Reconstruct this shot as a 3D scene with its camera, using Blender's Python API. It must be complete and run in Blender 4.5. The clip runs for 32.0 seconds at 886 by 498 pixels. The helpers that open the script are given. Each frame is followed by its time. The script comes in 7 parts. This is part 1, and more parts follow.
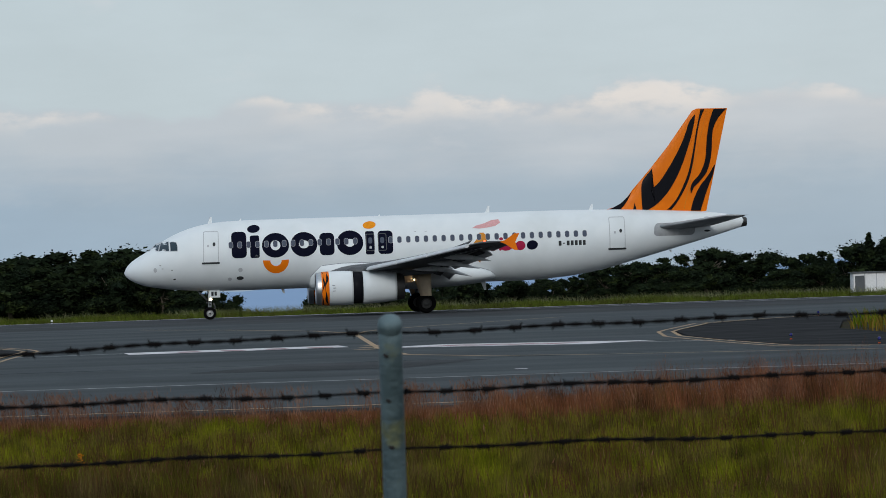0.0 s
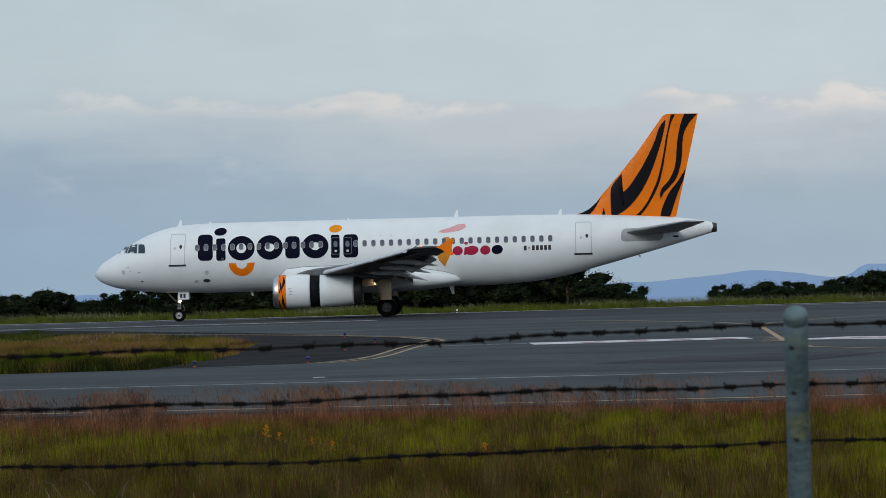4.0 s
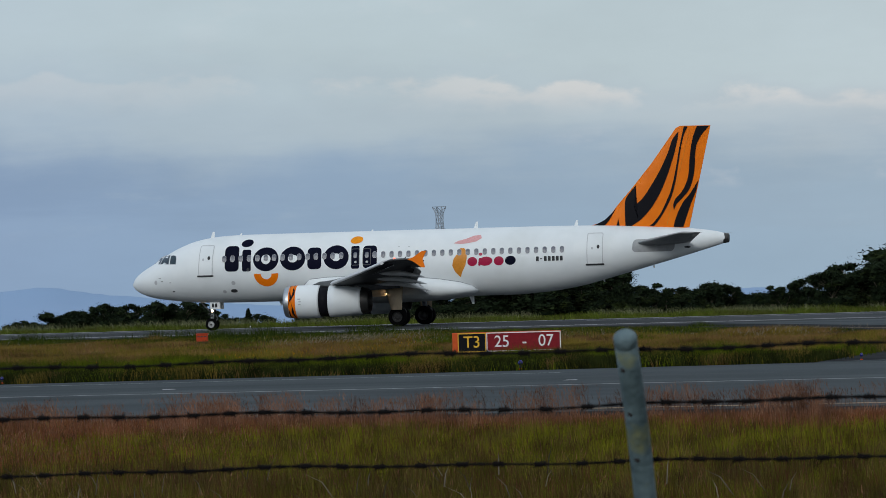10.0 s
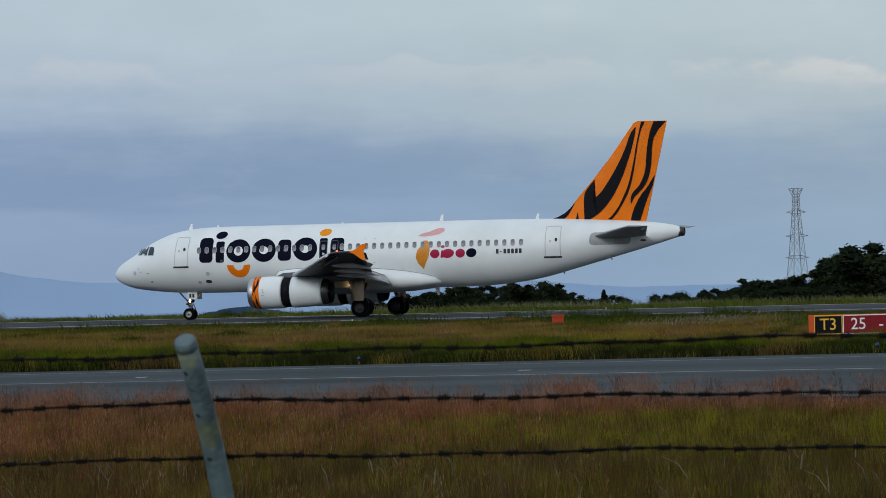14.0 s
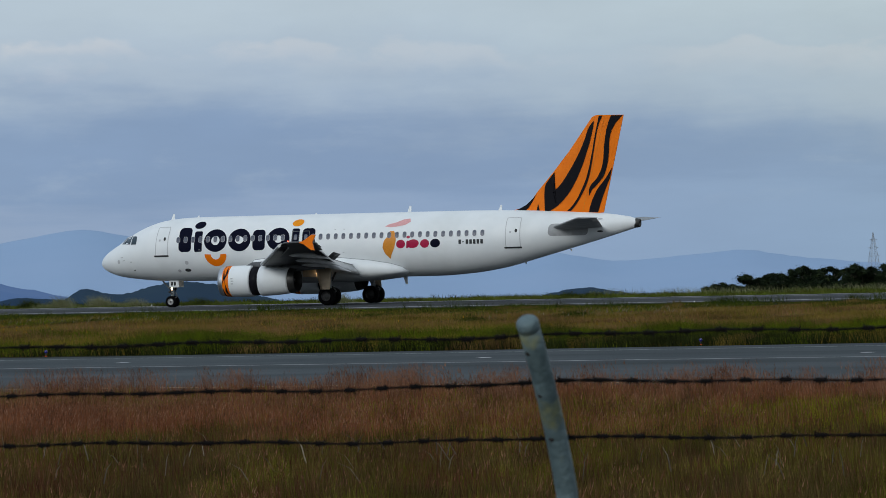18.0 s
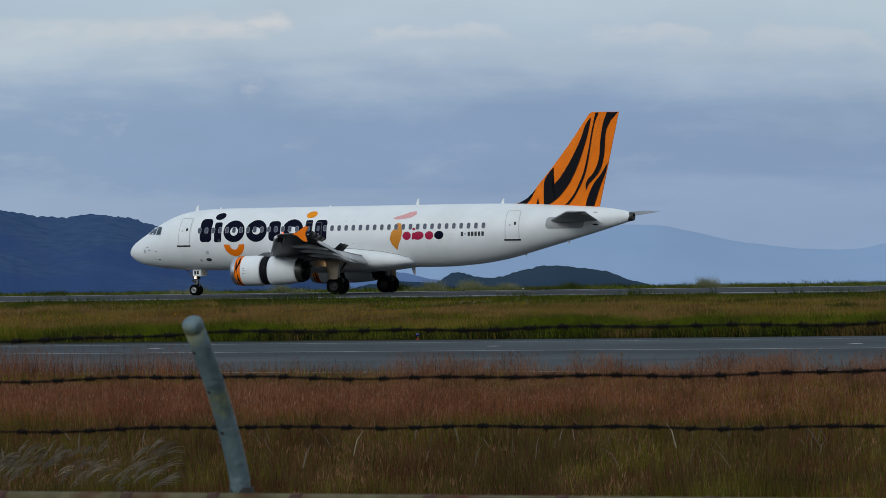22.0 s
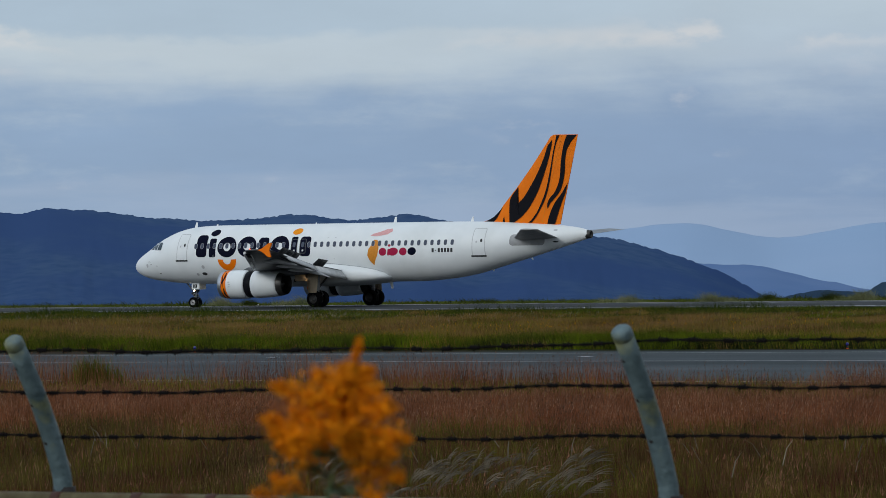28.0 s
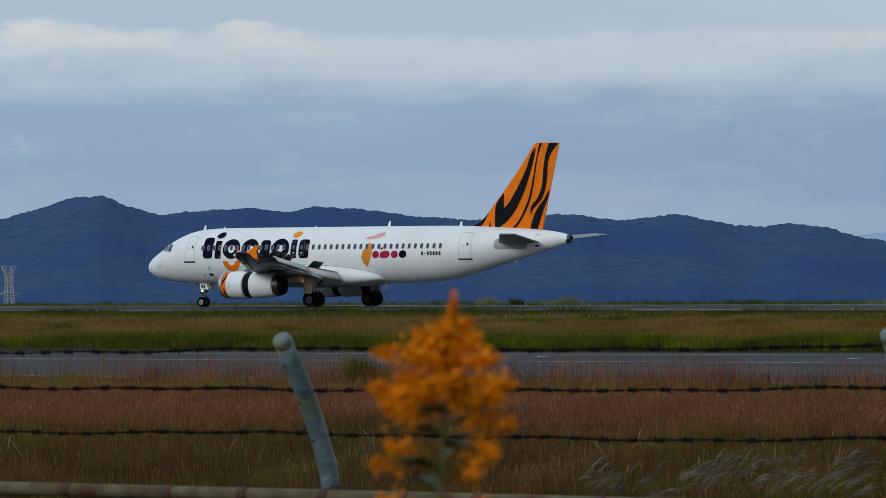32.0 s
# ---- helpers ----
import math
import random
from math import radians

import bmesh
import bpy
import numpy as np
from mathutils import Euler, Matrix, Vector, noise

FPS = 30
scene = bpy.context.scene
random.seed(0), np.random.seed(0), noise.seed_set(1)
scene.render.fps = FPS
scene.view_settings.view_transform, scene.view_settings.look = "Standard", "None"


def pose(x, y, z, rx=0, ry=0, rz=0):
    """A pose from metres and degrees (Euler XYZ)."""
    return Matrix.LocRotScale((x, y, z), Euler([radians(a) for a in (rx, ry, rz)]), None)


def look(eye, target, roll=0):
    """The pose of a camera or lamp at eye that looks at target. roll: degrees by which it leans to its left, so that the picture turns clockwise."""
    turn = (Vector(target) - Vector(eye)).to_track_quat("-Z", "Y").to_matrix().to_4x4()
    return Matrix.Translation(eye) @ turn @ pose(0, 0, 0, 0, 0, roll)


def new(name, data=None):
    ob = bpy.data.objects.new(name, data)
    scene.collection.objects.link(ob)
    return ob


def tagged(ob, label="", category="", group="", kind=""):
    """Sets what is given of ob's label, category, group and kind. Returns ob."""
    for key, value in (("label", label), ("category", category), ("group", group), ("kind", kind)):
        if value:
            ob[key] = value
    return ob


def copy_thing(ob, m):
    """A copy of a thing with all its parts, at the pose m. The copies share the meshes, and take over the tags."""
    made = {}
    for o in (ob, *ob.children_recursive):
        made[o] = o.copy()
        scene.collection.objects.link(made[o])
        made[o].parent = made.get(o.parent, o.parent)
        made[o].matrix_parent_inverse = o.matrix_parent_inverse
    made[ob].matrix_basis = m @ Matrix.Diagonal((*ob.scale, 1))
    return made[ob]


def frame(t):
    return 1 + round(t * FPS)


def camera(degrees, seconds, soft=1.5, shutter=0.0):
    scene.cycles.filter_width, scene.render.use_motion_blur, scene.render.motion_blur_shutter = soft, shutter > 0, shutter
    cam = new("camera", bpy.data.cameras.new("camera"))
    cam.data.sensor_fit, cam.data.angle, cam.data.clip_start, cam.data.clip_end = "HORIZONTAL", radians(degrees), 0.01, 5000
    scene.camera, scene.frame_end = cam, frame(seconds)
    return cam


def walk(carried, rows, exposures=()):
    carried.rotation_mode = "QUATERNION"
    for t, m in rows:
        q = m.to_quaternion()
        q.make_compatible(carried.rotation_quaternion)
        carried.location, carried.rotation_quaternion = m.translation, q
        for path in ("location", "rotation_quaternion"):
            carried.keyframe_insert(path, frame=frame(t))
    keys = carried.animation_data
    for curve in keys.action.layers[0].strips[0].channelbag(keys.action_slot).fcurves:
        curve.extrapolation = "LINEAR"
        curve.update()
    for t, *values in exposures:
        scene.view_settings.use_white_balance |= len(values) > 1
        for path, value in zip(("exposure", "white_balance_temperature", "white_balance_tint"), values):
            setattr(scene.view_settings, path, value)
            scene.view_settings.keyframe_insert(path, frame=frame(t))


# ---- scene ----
# ---------------------------------------------------------------- camera
EYE = (0.0, 0.0, 3.0)


def aim(t, yaw, pitch, roll):
    """A pose at the eye, which drifts a little, that looks yaw degrees to the left of +y and pitch degrees up."""
    eye = Vector((float(np.interp(t, [0, 8, 12, 32], [0.004, 0.0, -0.022, -0.022])), 0.0, 3.0))
    a, b = radians(yaw), radians(pitch)
    way = Vector((-math.sin(a) * math.cos(b), math.cos(a) * math.cos(b), math.sin(b)))
    return look(eye, eye + 100 * way, roll)


cam = camera(10.87, 32.0, soft=0.6, shutter=0.1)
cam.data.dof.use_dof, cam.data.dof.focus_distance, cam.data.dof.aperture_fstop = True, 300.0, 26.0
# seconds, yaw, pitch, roll, and the aircraft's nose along the runway
TURN = [
    (0.0, -0.978, 0.166, -1.953, -14.46),
    (1.0, 0.106, 0.159, -1.827, -20.47),
    (2.0, 1.646, 0.168, -1.696, -28.45),
    (3.0, 2.803, 0.182, -1.630, -34.46),
    (6.0, 6.754, 0.244, -1.593, -54.96),
    (7.0, 8.090, 0.265, -1.740, -61.00),
    (8.0, 9.349, 0.294, -1.692, -66.95),
    (9.0, 10.867, 0.316, -1.646, -74.84),
    (10.0, 12.188, 0.338, -1.624, -80.77),
    (11.0, 13.720, 0.358, -1.808, -86.63),
    (12.0, 15.209, 0.318, -1.545, -94.31),
    (13.0, 15.960, 0.250, -1.551, -100.12),
    (14.0, 16.567, 0.226, -1.450, -105.92),
    (17.0, 19.551, 0.151, -1.330, -125.20),
    (18.0, 20.779, 0.092, -1.279, -131.22),
    (19.0, 22.373, 0.040, -1.110, -138.74),
    (20.0, 23.394, 0.013, -1.129, -144.31),
    (21.0, 24.341, -0.010, -1.114, -150.01),
    (22.0, 25.349, -0.011, -0.954, -157.36),
    (23.0, 26.120, -0.014, -0.796, -163.14),
    (24.0, 26.972, 0.009, -0.606, -168.80),
    (25.0, 27.919, 0.066, -0.598, -174.50),
    (28.0, 30.627, 0.175, -0.796, -192.77),
    (29.0, 31.734, 0.188, -0.599, -199.98),
    (30.0, 32.529, 0.198, -0.660, -205.48),
    (31.0, 33.157, 0.203, -0.682, -210.77),
    (32.0, 33.922, 0.207, -0.435, -216.30),
]
walk(cam, [(t, aim(t, yaw, pitch, roll)) for t, yaw, pitch, roll, nose in TURN])

# ---------------------------------------------------------------- sky and sun
RUN_Y = 281.73
SUN_EL, SUN_AZ = 25.0, 194.0
world = bpy.data.worlds.new("overcast_sky")
scene.world = world
world.use_nodes = True


def sky_nodes():
    nt = world.node_tree
    nt.nodes.clear()
    n, link = nt.nodes.new, nt.links.new
    out, mix = n("ShaderNodeOutputWorld"), n("ShaderNodeMixShader")
    clear, cloud = n("ShaderNodeBackground"), n("ShaderNodeBackground")
    sky = n("ShaderNodeTexSky")
    sky.sky_type, sky.sun_disc = "NISHITA", False
    sky.sun_elevation, sky.sun_rotation = radians(SUN_EL), radians(SUN_AZ)
    clear.inputs["Strength"].default_value = 0.1
    link(sky.outputs[0], clear.inputs["Color"])
    tc, sep = n("ShaderNodeTexCoord"), n("ShaderNodeSeparateXYZ")
    link(tc.outputs["Generated"], sep.inputs[0])

    def noise_at(scale, size, detail, rough, offset):
        mp, no = n("ShaderNodeMapping"), n("ShaderNodeTexNoise")
        mp.inputs["Scale"].default_value = scale
        mp.inputs["Location"].default_value = offset
        no.inputs["Scale"].default_value, no.inputs["Detail"].default_value = size, detail
        no.inputs["Roughness"].default_value = rough
        link(tc.outputs["Generated"], mp.inputs[0])
        link(mp.outputs[0], no.inputs["Vector"])
        return no.outputs["Fac"]

    def math_node(op, a, b=None, c=None):
        m = n("ShaderNodeMath")
        m.operation = op
        for k, v in enumerate((a, b, c)):
            if v is None:
                continue
            if isinstance(v, (int, float)):
                m.inputs[k].default_value = v
            else:
                link(v, m.inputs[k])
        return m.outputs[0]

    def ranged(v, a0, a1, b0=0.0, b1=1.0, smooth=True):
        m = n("ShaderNodeMapRange")
        if smooth:
            m.interpolation_type = "SMOOTHSTEP"
        for k, q in zip(("From Min", "From Max", "To Min", "To Max"), (a0, a1, b0, b1)):
            if isinstance(q, (int, float)):
                m.inputs[k].default_value = q
            else:
                link(q, m.inputs[k])
        link(v, m.inputs["Value"])
        return m.outputs[0]

    def blend(f, c1, c2, kind="MIX"):
        m = n("ShaderNodeMixRGB")
        m.blend_type = kind
        for k, v in zip(("Fac", "Color1", "Color2"), (f, c1, c2)):
            if isinstance(v, tuple):
                m.inputs[k].default_value = (*v, 1)
            elif isinstance(v, (int, float)):
                m.inputs[k].default_value = v
            else:
                link(v, m.inputs[k])
        return m.outputs[0]

    z, X = sep.outputs["Z"], sep.outputs["X"]
    # compass columns of the cloud deck, in degrees to the left of +y
    columns = (-6, 3, 9, 15, 20, 25, 30, 36)
    west_of = math_node("MULTIPLY", math_node("SUBTRACT", 0.11, X), 1 / 0.77)

    def by_compass(values, plain=False):
        r = n("ShaderNodeValToRGB")
        r.color_ramp.interpolation = "EASE" if plain else "B_SPLINE"
        el = r.color_ramp.elements
        while len(el) < len(columns):
            el.new(0.5)
        for e, yaw, c in zip(el, columns, values):
            e.position = (math.sin(radians(yaw)) + 0.11) / 0.77
            e.color = (*(c if plain else tuple(((q / 255 + 0.055) / 1.055) ** 2.4 for q in c)), 1)
        link(west_of, r.inputs[0])
        return r.outputs["Color"]

    upper = by_compass(((186, 198, 205), (185, 198, 205), (176, 191, 199), (177, 193, 201), (172, 188, 202), (177, 192, 205), (166, 184, 201), (164, 183, 201)))
    deck = by_compass(((189, 195, 202), (182, 190, 199), (170, 184, 194), (163, 180, 193), (158, 176, 196), (162, 179, 199), (178, 192, 204), (182, 195, 206)))
    lower = by_compass(((160, 176, 190), (152, 171, 188), (144, 166, 186), (127, 152, 181), (122, 147, 182), (122, 147, 181), (131, 156, 188), (136, 161, 191)))
    haze = by_compass(((158, 175, 190), (151, 171, 189), (145, 169, 190), (134, 160, 189), (133, 157, 190), (140, 160, 189), (146, 166, 193), (148, 168, 194)))
    # elevation of the deck's crest in tens of degrees, softness of its edge in degrees, strength of its lit rim
    plan = n("ShaderNodeSeparateColor")
    link(by_compass(((0.192, 0.10, 0.85), (0.203, 0.10, 0.9), (0.225, 0.30, 0.55), (0.235, 0.60, 0.15), (0.25, 0.60, 0.15), (0.27, 0.50, 0.25), (0.292, 0.12, 0.75), (0.297, 0.10, 0.8)), True), plan.inputs[0])
    crest_el, soft, lit = math_node("MULTIPLY", plan.outputs[0], 10.0), plan.outputs[1], plan.outputs[2]
    big = noise_at((1, 1, 4.0), 9.0, 4.0, 0.5, (0.3, 0.1, 0.0))
    lump = noise_at((1, 1, 2.2), 42.0, 8.0, 0.55, (1.7, 4.2, 0.9))
    fine = noise_at((1, 1, 3.0), 30.0, 8.0, 0.6, (2.0, 0.7, 0.4))
    veil = noise_at((1, 1, 9.0), 11.0, 6.0, 0.55, (4.0, 2.2, 0.8))
    el_deg = math_node("MULTIPLY", z, 57.3)
    sway = math_node("ADD", math_node("MULTIPLY", math_node("SUBTRACT", big, 0.5), 1.0), math_node("MULTIPLY", math_node("SUBTRACT", lump, 0.5), 0.75))
    depth = math_node("SUBTRACT", math_node("ADD", crest_el, sway), el_deg)
    # below the crest: pale deck fading into the bluer lower sky, then haze and streaks over the horizon
    col = blend(ranged(math_node("ADD", depth, math_node("MULTIPLY", math_node("SUBTRACT", veil, 0.5), 1.1)), 0.25, 1.25), deck, lower)
    low_streak = math_node("MULTIPLY", ranged(math_node("ADD", el_deg, math_node("MULTIPLY", math_node("SUBTRACT", veil, 0.5), 2.4)), 1.0, 0.35), 0.9)
    col = blend(low_streak, col, haze)
    col = blend(math_node("MULTIPLY", ranged(fine, 0.52, 0.72), math_node("MULTIPLY", ranged(el_deg, 0.2, 1.2), 0.30)), col, deck)
    # above the crest
    col = blend(ranged(depth, math_node("MULTIPLY", soft, -1.0), math_node("MULTIPLY", soft, 0.7), 1.0, 0.0), col, upper)
    # the sunlit rim, broken along its length
    rim = math_node("MULTIPLY", ranged(depth, -0.05, 0.05), ranged(depth, 0.40, 0.08))
    broken = math_node("MULTIPLY", ranged(big, 0.42, 0.56), ranged(lump, 0.40, 0.55))
    col = blend(math_node("MULTIPLY", math_node("MULTIPLY", rim, broken), lit), col, (0.74, 0.69, 0.655))
    # small detached tufts with pale tops
    tuft = math_node("MULTIPLY", ranged(lump, 0.58, 0.70), math_node("MULTIPLY", ranged(big, 0.5, 0.62), math_node("MULTIPLY", lit, 0.6)))
    col = blend(math_node("MULTIPLY", tuft, ranged(el_deg, 0.4, 1.0)), col, (0.60, 0.61, 0.64))
    # grain of the cloud base
    grain = math_node("ADD", 0.94, math_node("MULTIPLY", noise_at((1, 1, 5.0), 17.0, 7.0, 0.6, (7.0, 3.1, 1.2)), 0.12))
    billow = math_node("ADD", 0.935, math_node("MULTIPLY", noise_at((1, 1, 2.4), 36.0, 6.0, 0.55, (5.2, 0.4, 2.6)), 0.13))
    col = blend(1.0, col, blend(0.0, math_node("MULTIPLY", grain, billow), (1, 1, 1)), "MULTIPLY")
    # overhead: an even bright overcast, a little bluer towards -x
    tone = by_compass(((1.0, 1.0, 1.0), (1.0, 1.0, 1.0), (0.9, 0.95, 0.96), (0.76, 0.87, 0.91), (0.68, 0.80, 0.90), (0.67, 0.78, 0.91), (0.70, 0.80, 0.935), (0.73, 0.83, 0.955)), True)
    over = blend(1.0, (0.50, 0.56, 0.62), tone, "MULTIPLY")
    col = blend(ranged(z, 0.058, 0.12), col, over)
    link(col, cloud.inputs["Color"])
    up = math_node("MAXIMUM", z, 0.0)
    link(math_node("ADD", 1.06, math_node("MULTIPLY", up, 0.25)), cloud.inputs["Strength"])
    mix.inputs["Fac"].default_value = 0.93
    link(clear.outputs[0], mix.inputs[1])
    link(cloud.outputs[0], mix.inputs[2])
    link(mix.outputs[0], out.inputs["Surface"])


sky_nodes()
lamp = bpy.data.lights.new("sun", "SUN")
lamp.energy, lamp.angle, lamp.color = 1.25, radians(20), (0.97, 0.98, 0.95)
sun = new("sun", lamp)
a, b = radians(SUN_AZ), radians(SUN_EL)
sun.matrix_world = look((0, 0, 60), Vector((0, 0, 60)) - Vector((math.sin(a) * math.cos(b), math.cos(a) * math.cos(b), math.sin(b))))
scene.view_settings.exposure = 0.0


# ---------------------------------------------------------------- materials
def material(name, rgb, rough=0.5, metal=0.0, rgb2=None, scale=8.0, bump=0.0, bump_scale=40.0, island=0.0, patch=None, coat=0.0, obj_random=0.0, shine=0.5):
    """Paint or surface with a coarse and a fine noise; patch: (colour, size in metres, low, high) adds large stains."""
    m = bpy.data.materials.new(name)
    m.use_nodes = True
    nt = m.node_tree
    n, link = nt.nodes.new, nt.links.new
    bs = nt.nodes["Principled BSDF"]
    bs.inputs["Roughness"].default_value, bs.inputs["Metallic"].default_value = rough, metal
    bs.inputs["Coat Weight"].default_value = coat
    bs.inputs["Specular IOR Level"].default_value = shine
    tc = n("ShaderNodeTexCoord")
    rgb2 = rgb2 or tuple(c * 0.86 for c in rgb)

    def noisy(size, detail=6.0):
        t = n("ShaderNodeTexNoise")
        t.inputs["Scale"].default_value, t.inputs["Detail"].default_value = size, detail
        link(tc.outputs["Object"], t.inputs["Vector"])
        return t

    def mixed(f, c1, c2, low=0.35, high=0.65):
        mr, mx = n("ShaderNodeMapRange"), n("ShaderNodeMixRGB")
        mr.inputs["From Min"].default_value, mr.inputs["From Max"].default_value = low, high
        link(f, mr.inputs["Value"])
        link(mr.outputs[0], mx.inputs["Fac"])
        for s, c in (("Color1", c1), ("Color2", c2)):
            if isinstance(c, tuple):
                mx.inputs[s].default_value = (*c, 1)
            else:
                link(c, mx.inputs[s])
        return mx.outputs[0]

    col = mixed(noisy(scale).outputs["Fac"], rgb, rgb2)
    if patch:
        col = mixed(noisy(1.0 / patch[1], 4.0).outputs["Fac"], col, patch[0], patch[2], patch[3])
    if island or obj_random:
        src = n("ShaderNodeNewGeometry").outputs["Random Per Island"] if island else n("ShaderNodeObjectInfo").outputs["Random"]
        hsv, mr = n("ShaderNodeHueSaturation"), n("ShaderNodeMapRange")
        k = island or obj_random
        mr.inputs["To Min"].default_value, mr.inputs["To Max"].default_value = 1 - k, 1 + k
        link(src, mr.inputs["Value"])
        link(mr.outputs[0], hsv.inputs["Value"])
        link(col, hsv.inputs["Color"])
        col = hsv.outputs[0]
    link(col, bs.inputs["Base Color"])
    if bump:
        bp = n("ShaderNodeBump")
        bp.inputs["Strength"].default_value, bp.inputs["Distance"].default_value = bump, 0.02
        link(noisy(bump_scale, 8.0).outputs["Fac"], bp.inputs["Height"])
        link(bp.outputs[0], bs.inputs["Normal"])
    return m


def glowing(name, rgb, strength):
    m = bpy.data.materials.new(name)
    m.use_nodes = True
    bs = m.node_tree.nodes["Principled BSDF"]
    bs.inputs["Base Color"].default_value = (*rgb, 1)
    bs.inputs["Emission Color"].default_value = (*rgb, 1)
    bs.inputs["Emission Strength"].default_value = strength
    return m


WHITE = material("aircraft_white_paint", (0.715, 0.74, 0.75), 0.5, rgb2=(0.675, 0.705, 0.72), scale=0.9, patch=((0.605, 0.63, 0.63), 3.0, 0.55, 0.8), shine=0.3)
GREY = material("aircraft_grey_paint", (0.105, 0.110, 0.117), 0.45, rgb2=(0.078, 0.082, 0.088), scale=1.5, shine=0.12)
DARKGREY = material("dark_grey_paint", (0.045, 0.047, 0.05), 0.45, shine=0.08)
NAVY = material("navy_paint", (0.0045, 0.0055, 0.0150), 0.5, rgb2=(0.006, 0.007, 0.018), shine=0.015)
ORANGE = material("orange_paint", (0.80, 0.180, 0.004), 0.36, rgb2=(0.74, 0.158, 0.004), scale=1.3, shine=0.12)
AMBER = material("amber_paint", (0.80, 0.27, 0.008), 0.4, shine=0.1)
BLACK = material("black_paint", (0.010, 0.010, 0.013), 0.35, shine=0.03)
PINK = material("pink_paint", (0.68, 0.36, 0.36), 0.35, shine=0.12)
OCHRE = material("ochre_paint", (0.62, 0.24, 0.03), 0.35, shine=0.12)
CRIMSON = material("crimson_paint", (0.36, 0.012, 0.055), 0.35, shine=0.12)
METAL = material("polished_metal", (0.55, 0.55, 0.56), 0.42, 1.0)
DARKMETAL = material("burnt_metal", (0.07, 0.068, 0.066), 0.42, 0.7, scale=5)
GLASS = material("cabin_glass", (0.065, 0.078, 0.115), 0.25, shine=0.25)
COCKPIT = material("cockpit_glass", (0.022, 0.038, 0.050), 0.1)
RUBBER = material("tyre_rubber", (0.0045, 0.0045, 0.005), 0.85, bump=0.2, shine=0.04)
HUB = material("wheel_hub", (0.34, 0.34, 0.34), 0.4, 0.2)
# darker copy of HUB: shade is put into the main wheels' colour
HUB_SHADED = material("shaded_wheel_hub", (0.032, 0.032, 0.032), 0.5, 0.2)
SLAT = material("slat_pale_grey", (0.60, 0.61, 0.62), 0.4, rgb2=(0.50, 0.51, 0.52), scale=2.0, shine=0.3)
FLAP = material("flap_grey_paint", (0.52, 0.53, 0.54), 0.5, rgb2=(0.42, 0.43, 0.435), scale=2.5, shine=0.2)
PALE = material("pale_grey_paint", (0.36, 0.37, 0.38), 0.5, rgb2=(0.27, 0.275, 0.28), scale=1.8, shine=0.15)
FRAME = material("window_frame_grey", (0.30, 0.31, 0.34), 0.5)
SEAM = material("panel_seam_grey", (0.46, 0.47, 0.49), 0.5)
LIGHT_ON = glowing("lamp_lit", (1.0, 0.93, 0.82), 14.0)
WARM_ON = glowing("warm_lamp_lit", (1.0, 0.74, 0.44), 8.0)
# cream: warm lamp light put into the colour
CREAM = material("warm_lit_cream", (0.70, 0.56, 0.40), 0.55, rgb2=(0.60, 0.47, 0.33), scale=3.0, shine=0.2)
RED_ON = glowing("red_lamp", (1.0, 0.12, 0.05), 3.0)
ASPHALT = material("asphalt_runway", (0.0400, 0.0432, 0.0464), 0.85, rgb2=(0.0528, 0.0560, 0.0592), scale=0.5, bump=0.4, bump_scale=30, patch=((0.0320, 0.0344, 0.0376), 14.0, 0.45, 0.65), shine=0.06)
ASPHALT2 = material("asphalt_taxiway", (0.0465, 0.0555, 0.0600), 0.85, rgb2=(0.0370, 0.0440, 0.0485), scale=0.25, bump=0.4, bump_scale=30, patch=((0.0570, 0.0665, 0.0710), 9.0, 0.45, 0.7), shine=0.10)
ASPHALT3 = material("asphalt_dark_shoulder", (0.030, 0.031, 0.033), 0.9, rgb2=(0.044, 0.045, 0.047), scale=0.4, bump=0.4, shine=0.0)


def add_bands(m, width, low, high):
    """Long lighter and darker bands along the way that traffic takes, where tyres and paving lanes have worn the asphalt."""
    nt = m.node_tree
    n, link = nt.nodes.new, nt.links.new
    bs = nt.nodes["Principled BSDF"]
    source = bs.inputs["Base Color"].links[0].from_socket
    tc, mp, no, mr, hsv = n("ShaderNodeTexCoord"), n("ShaderNodeMapping"), n("ShaderNodeTexNoise"), n("ShaderNodeMapRange"), n("ShaderNodeHueSaturation")
    mp.inputs["Scale"].default_value = (0.012, 1.0 / width, 1.0)
    no.inputs["Scale"].default_value, no.inputs["Detail"].default_value, no.inputs["Roughness"].default_value = 1.0, 4.0, 0.6
    for key, v in zip(("From Min", "From Max", "To Min", "To Max"), (0.34, 0.66, low, high)):
        mr.inputs[key].default_value = v
    link(tc.outputs["Object"], mp.inputs[0])
    link(mp.outputs[0], no.inputs["Vector"])
    link(no.outputs["Fac"], mr.inputs["Value"])
    link(mr.outputs[0], hsv.inputs["Value"])
    link(source, hsv.inputs["Color"])
    link(hsv.outputs[0], bs.inputs["Base Color"])


add_bands(ASPHALT, 7.0, 0.78, 1.22)
add_bands(ASPHALT2, 5.0, 0.74, 1.24)
LINE_W = material("worn_white_line", (0.42, 0.42, 0.42), 0.7, rgb2=(0.22, 0.22, 0.22), scale=1.5, shine=0.05)
LINE_BW = material("fresh_white_marking", (0.66, 0.64, 0.65), 0.7, rgb2=(0.48, 0.46, 0.47), scale=1.5, shine=0.05)
LINE_P = material("pink_marking", (0.36, 0.24, 0.25), 0.7, shine=0.05)
LINE_Y = material("worn_yellow_line", (0.42, 0.29, 0.17), 0.7, rgb2=(0.26, 0.19, 0.13), scale=1.5, shine=0.05)
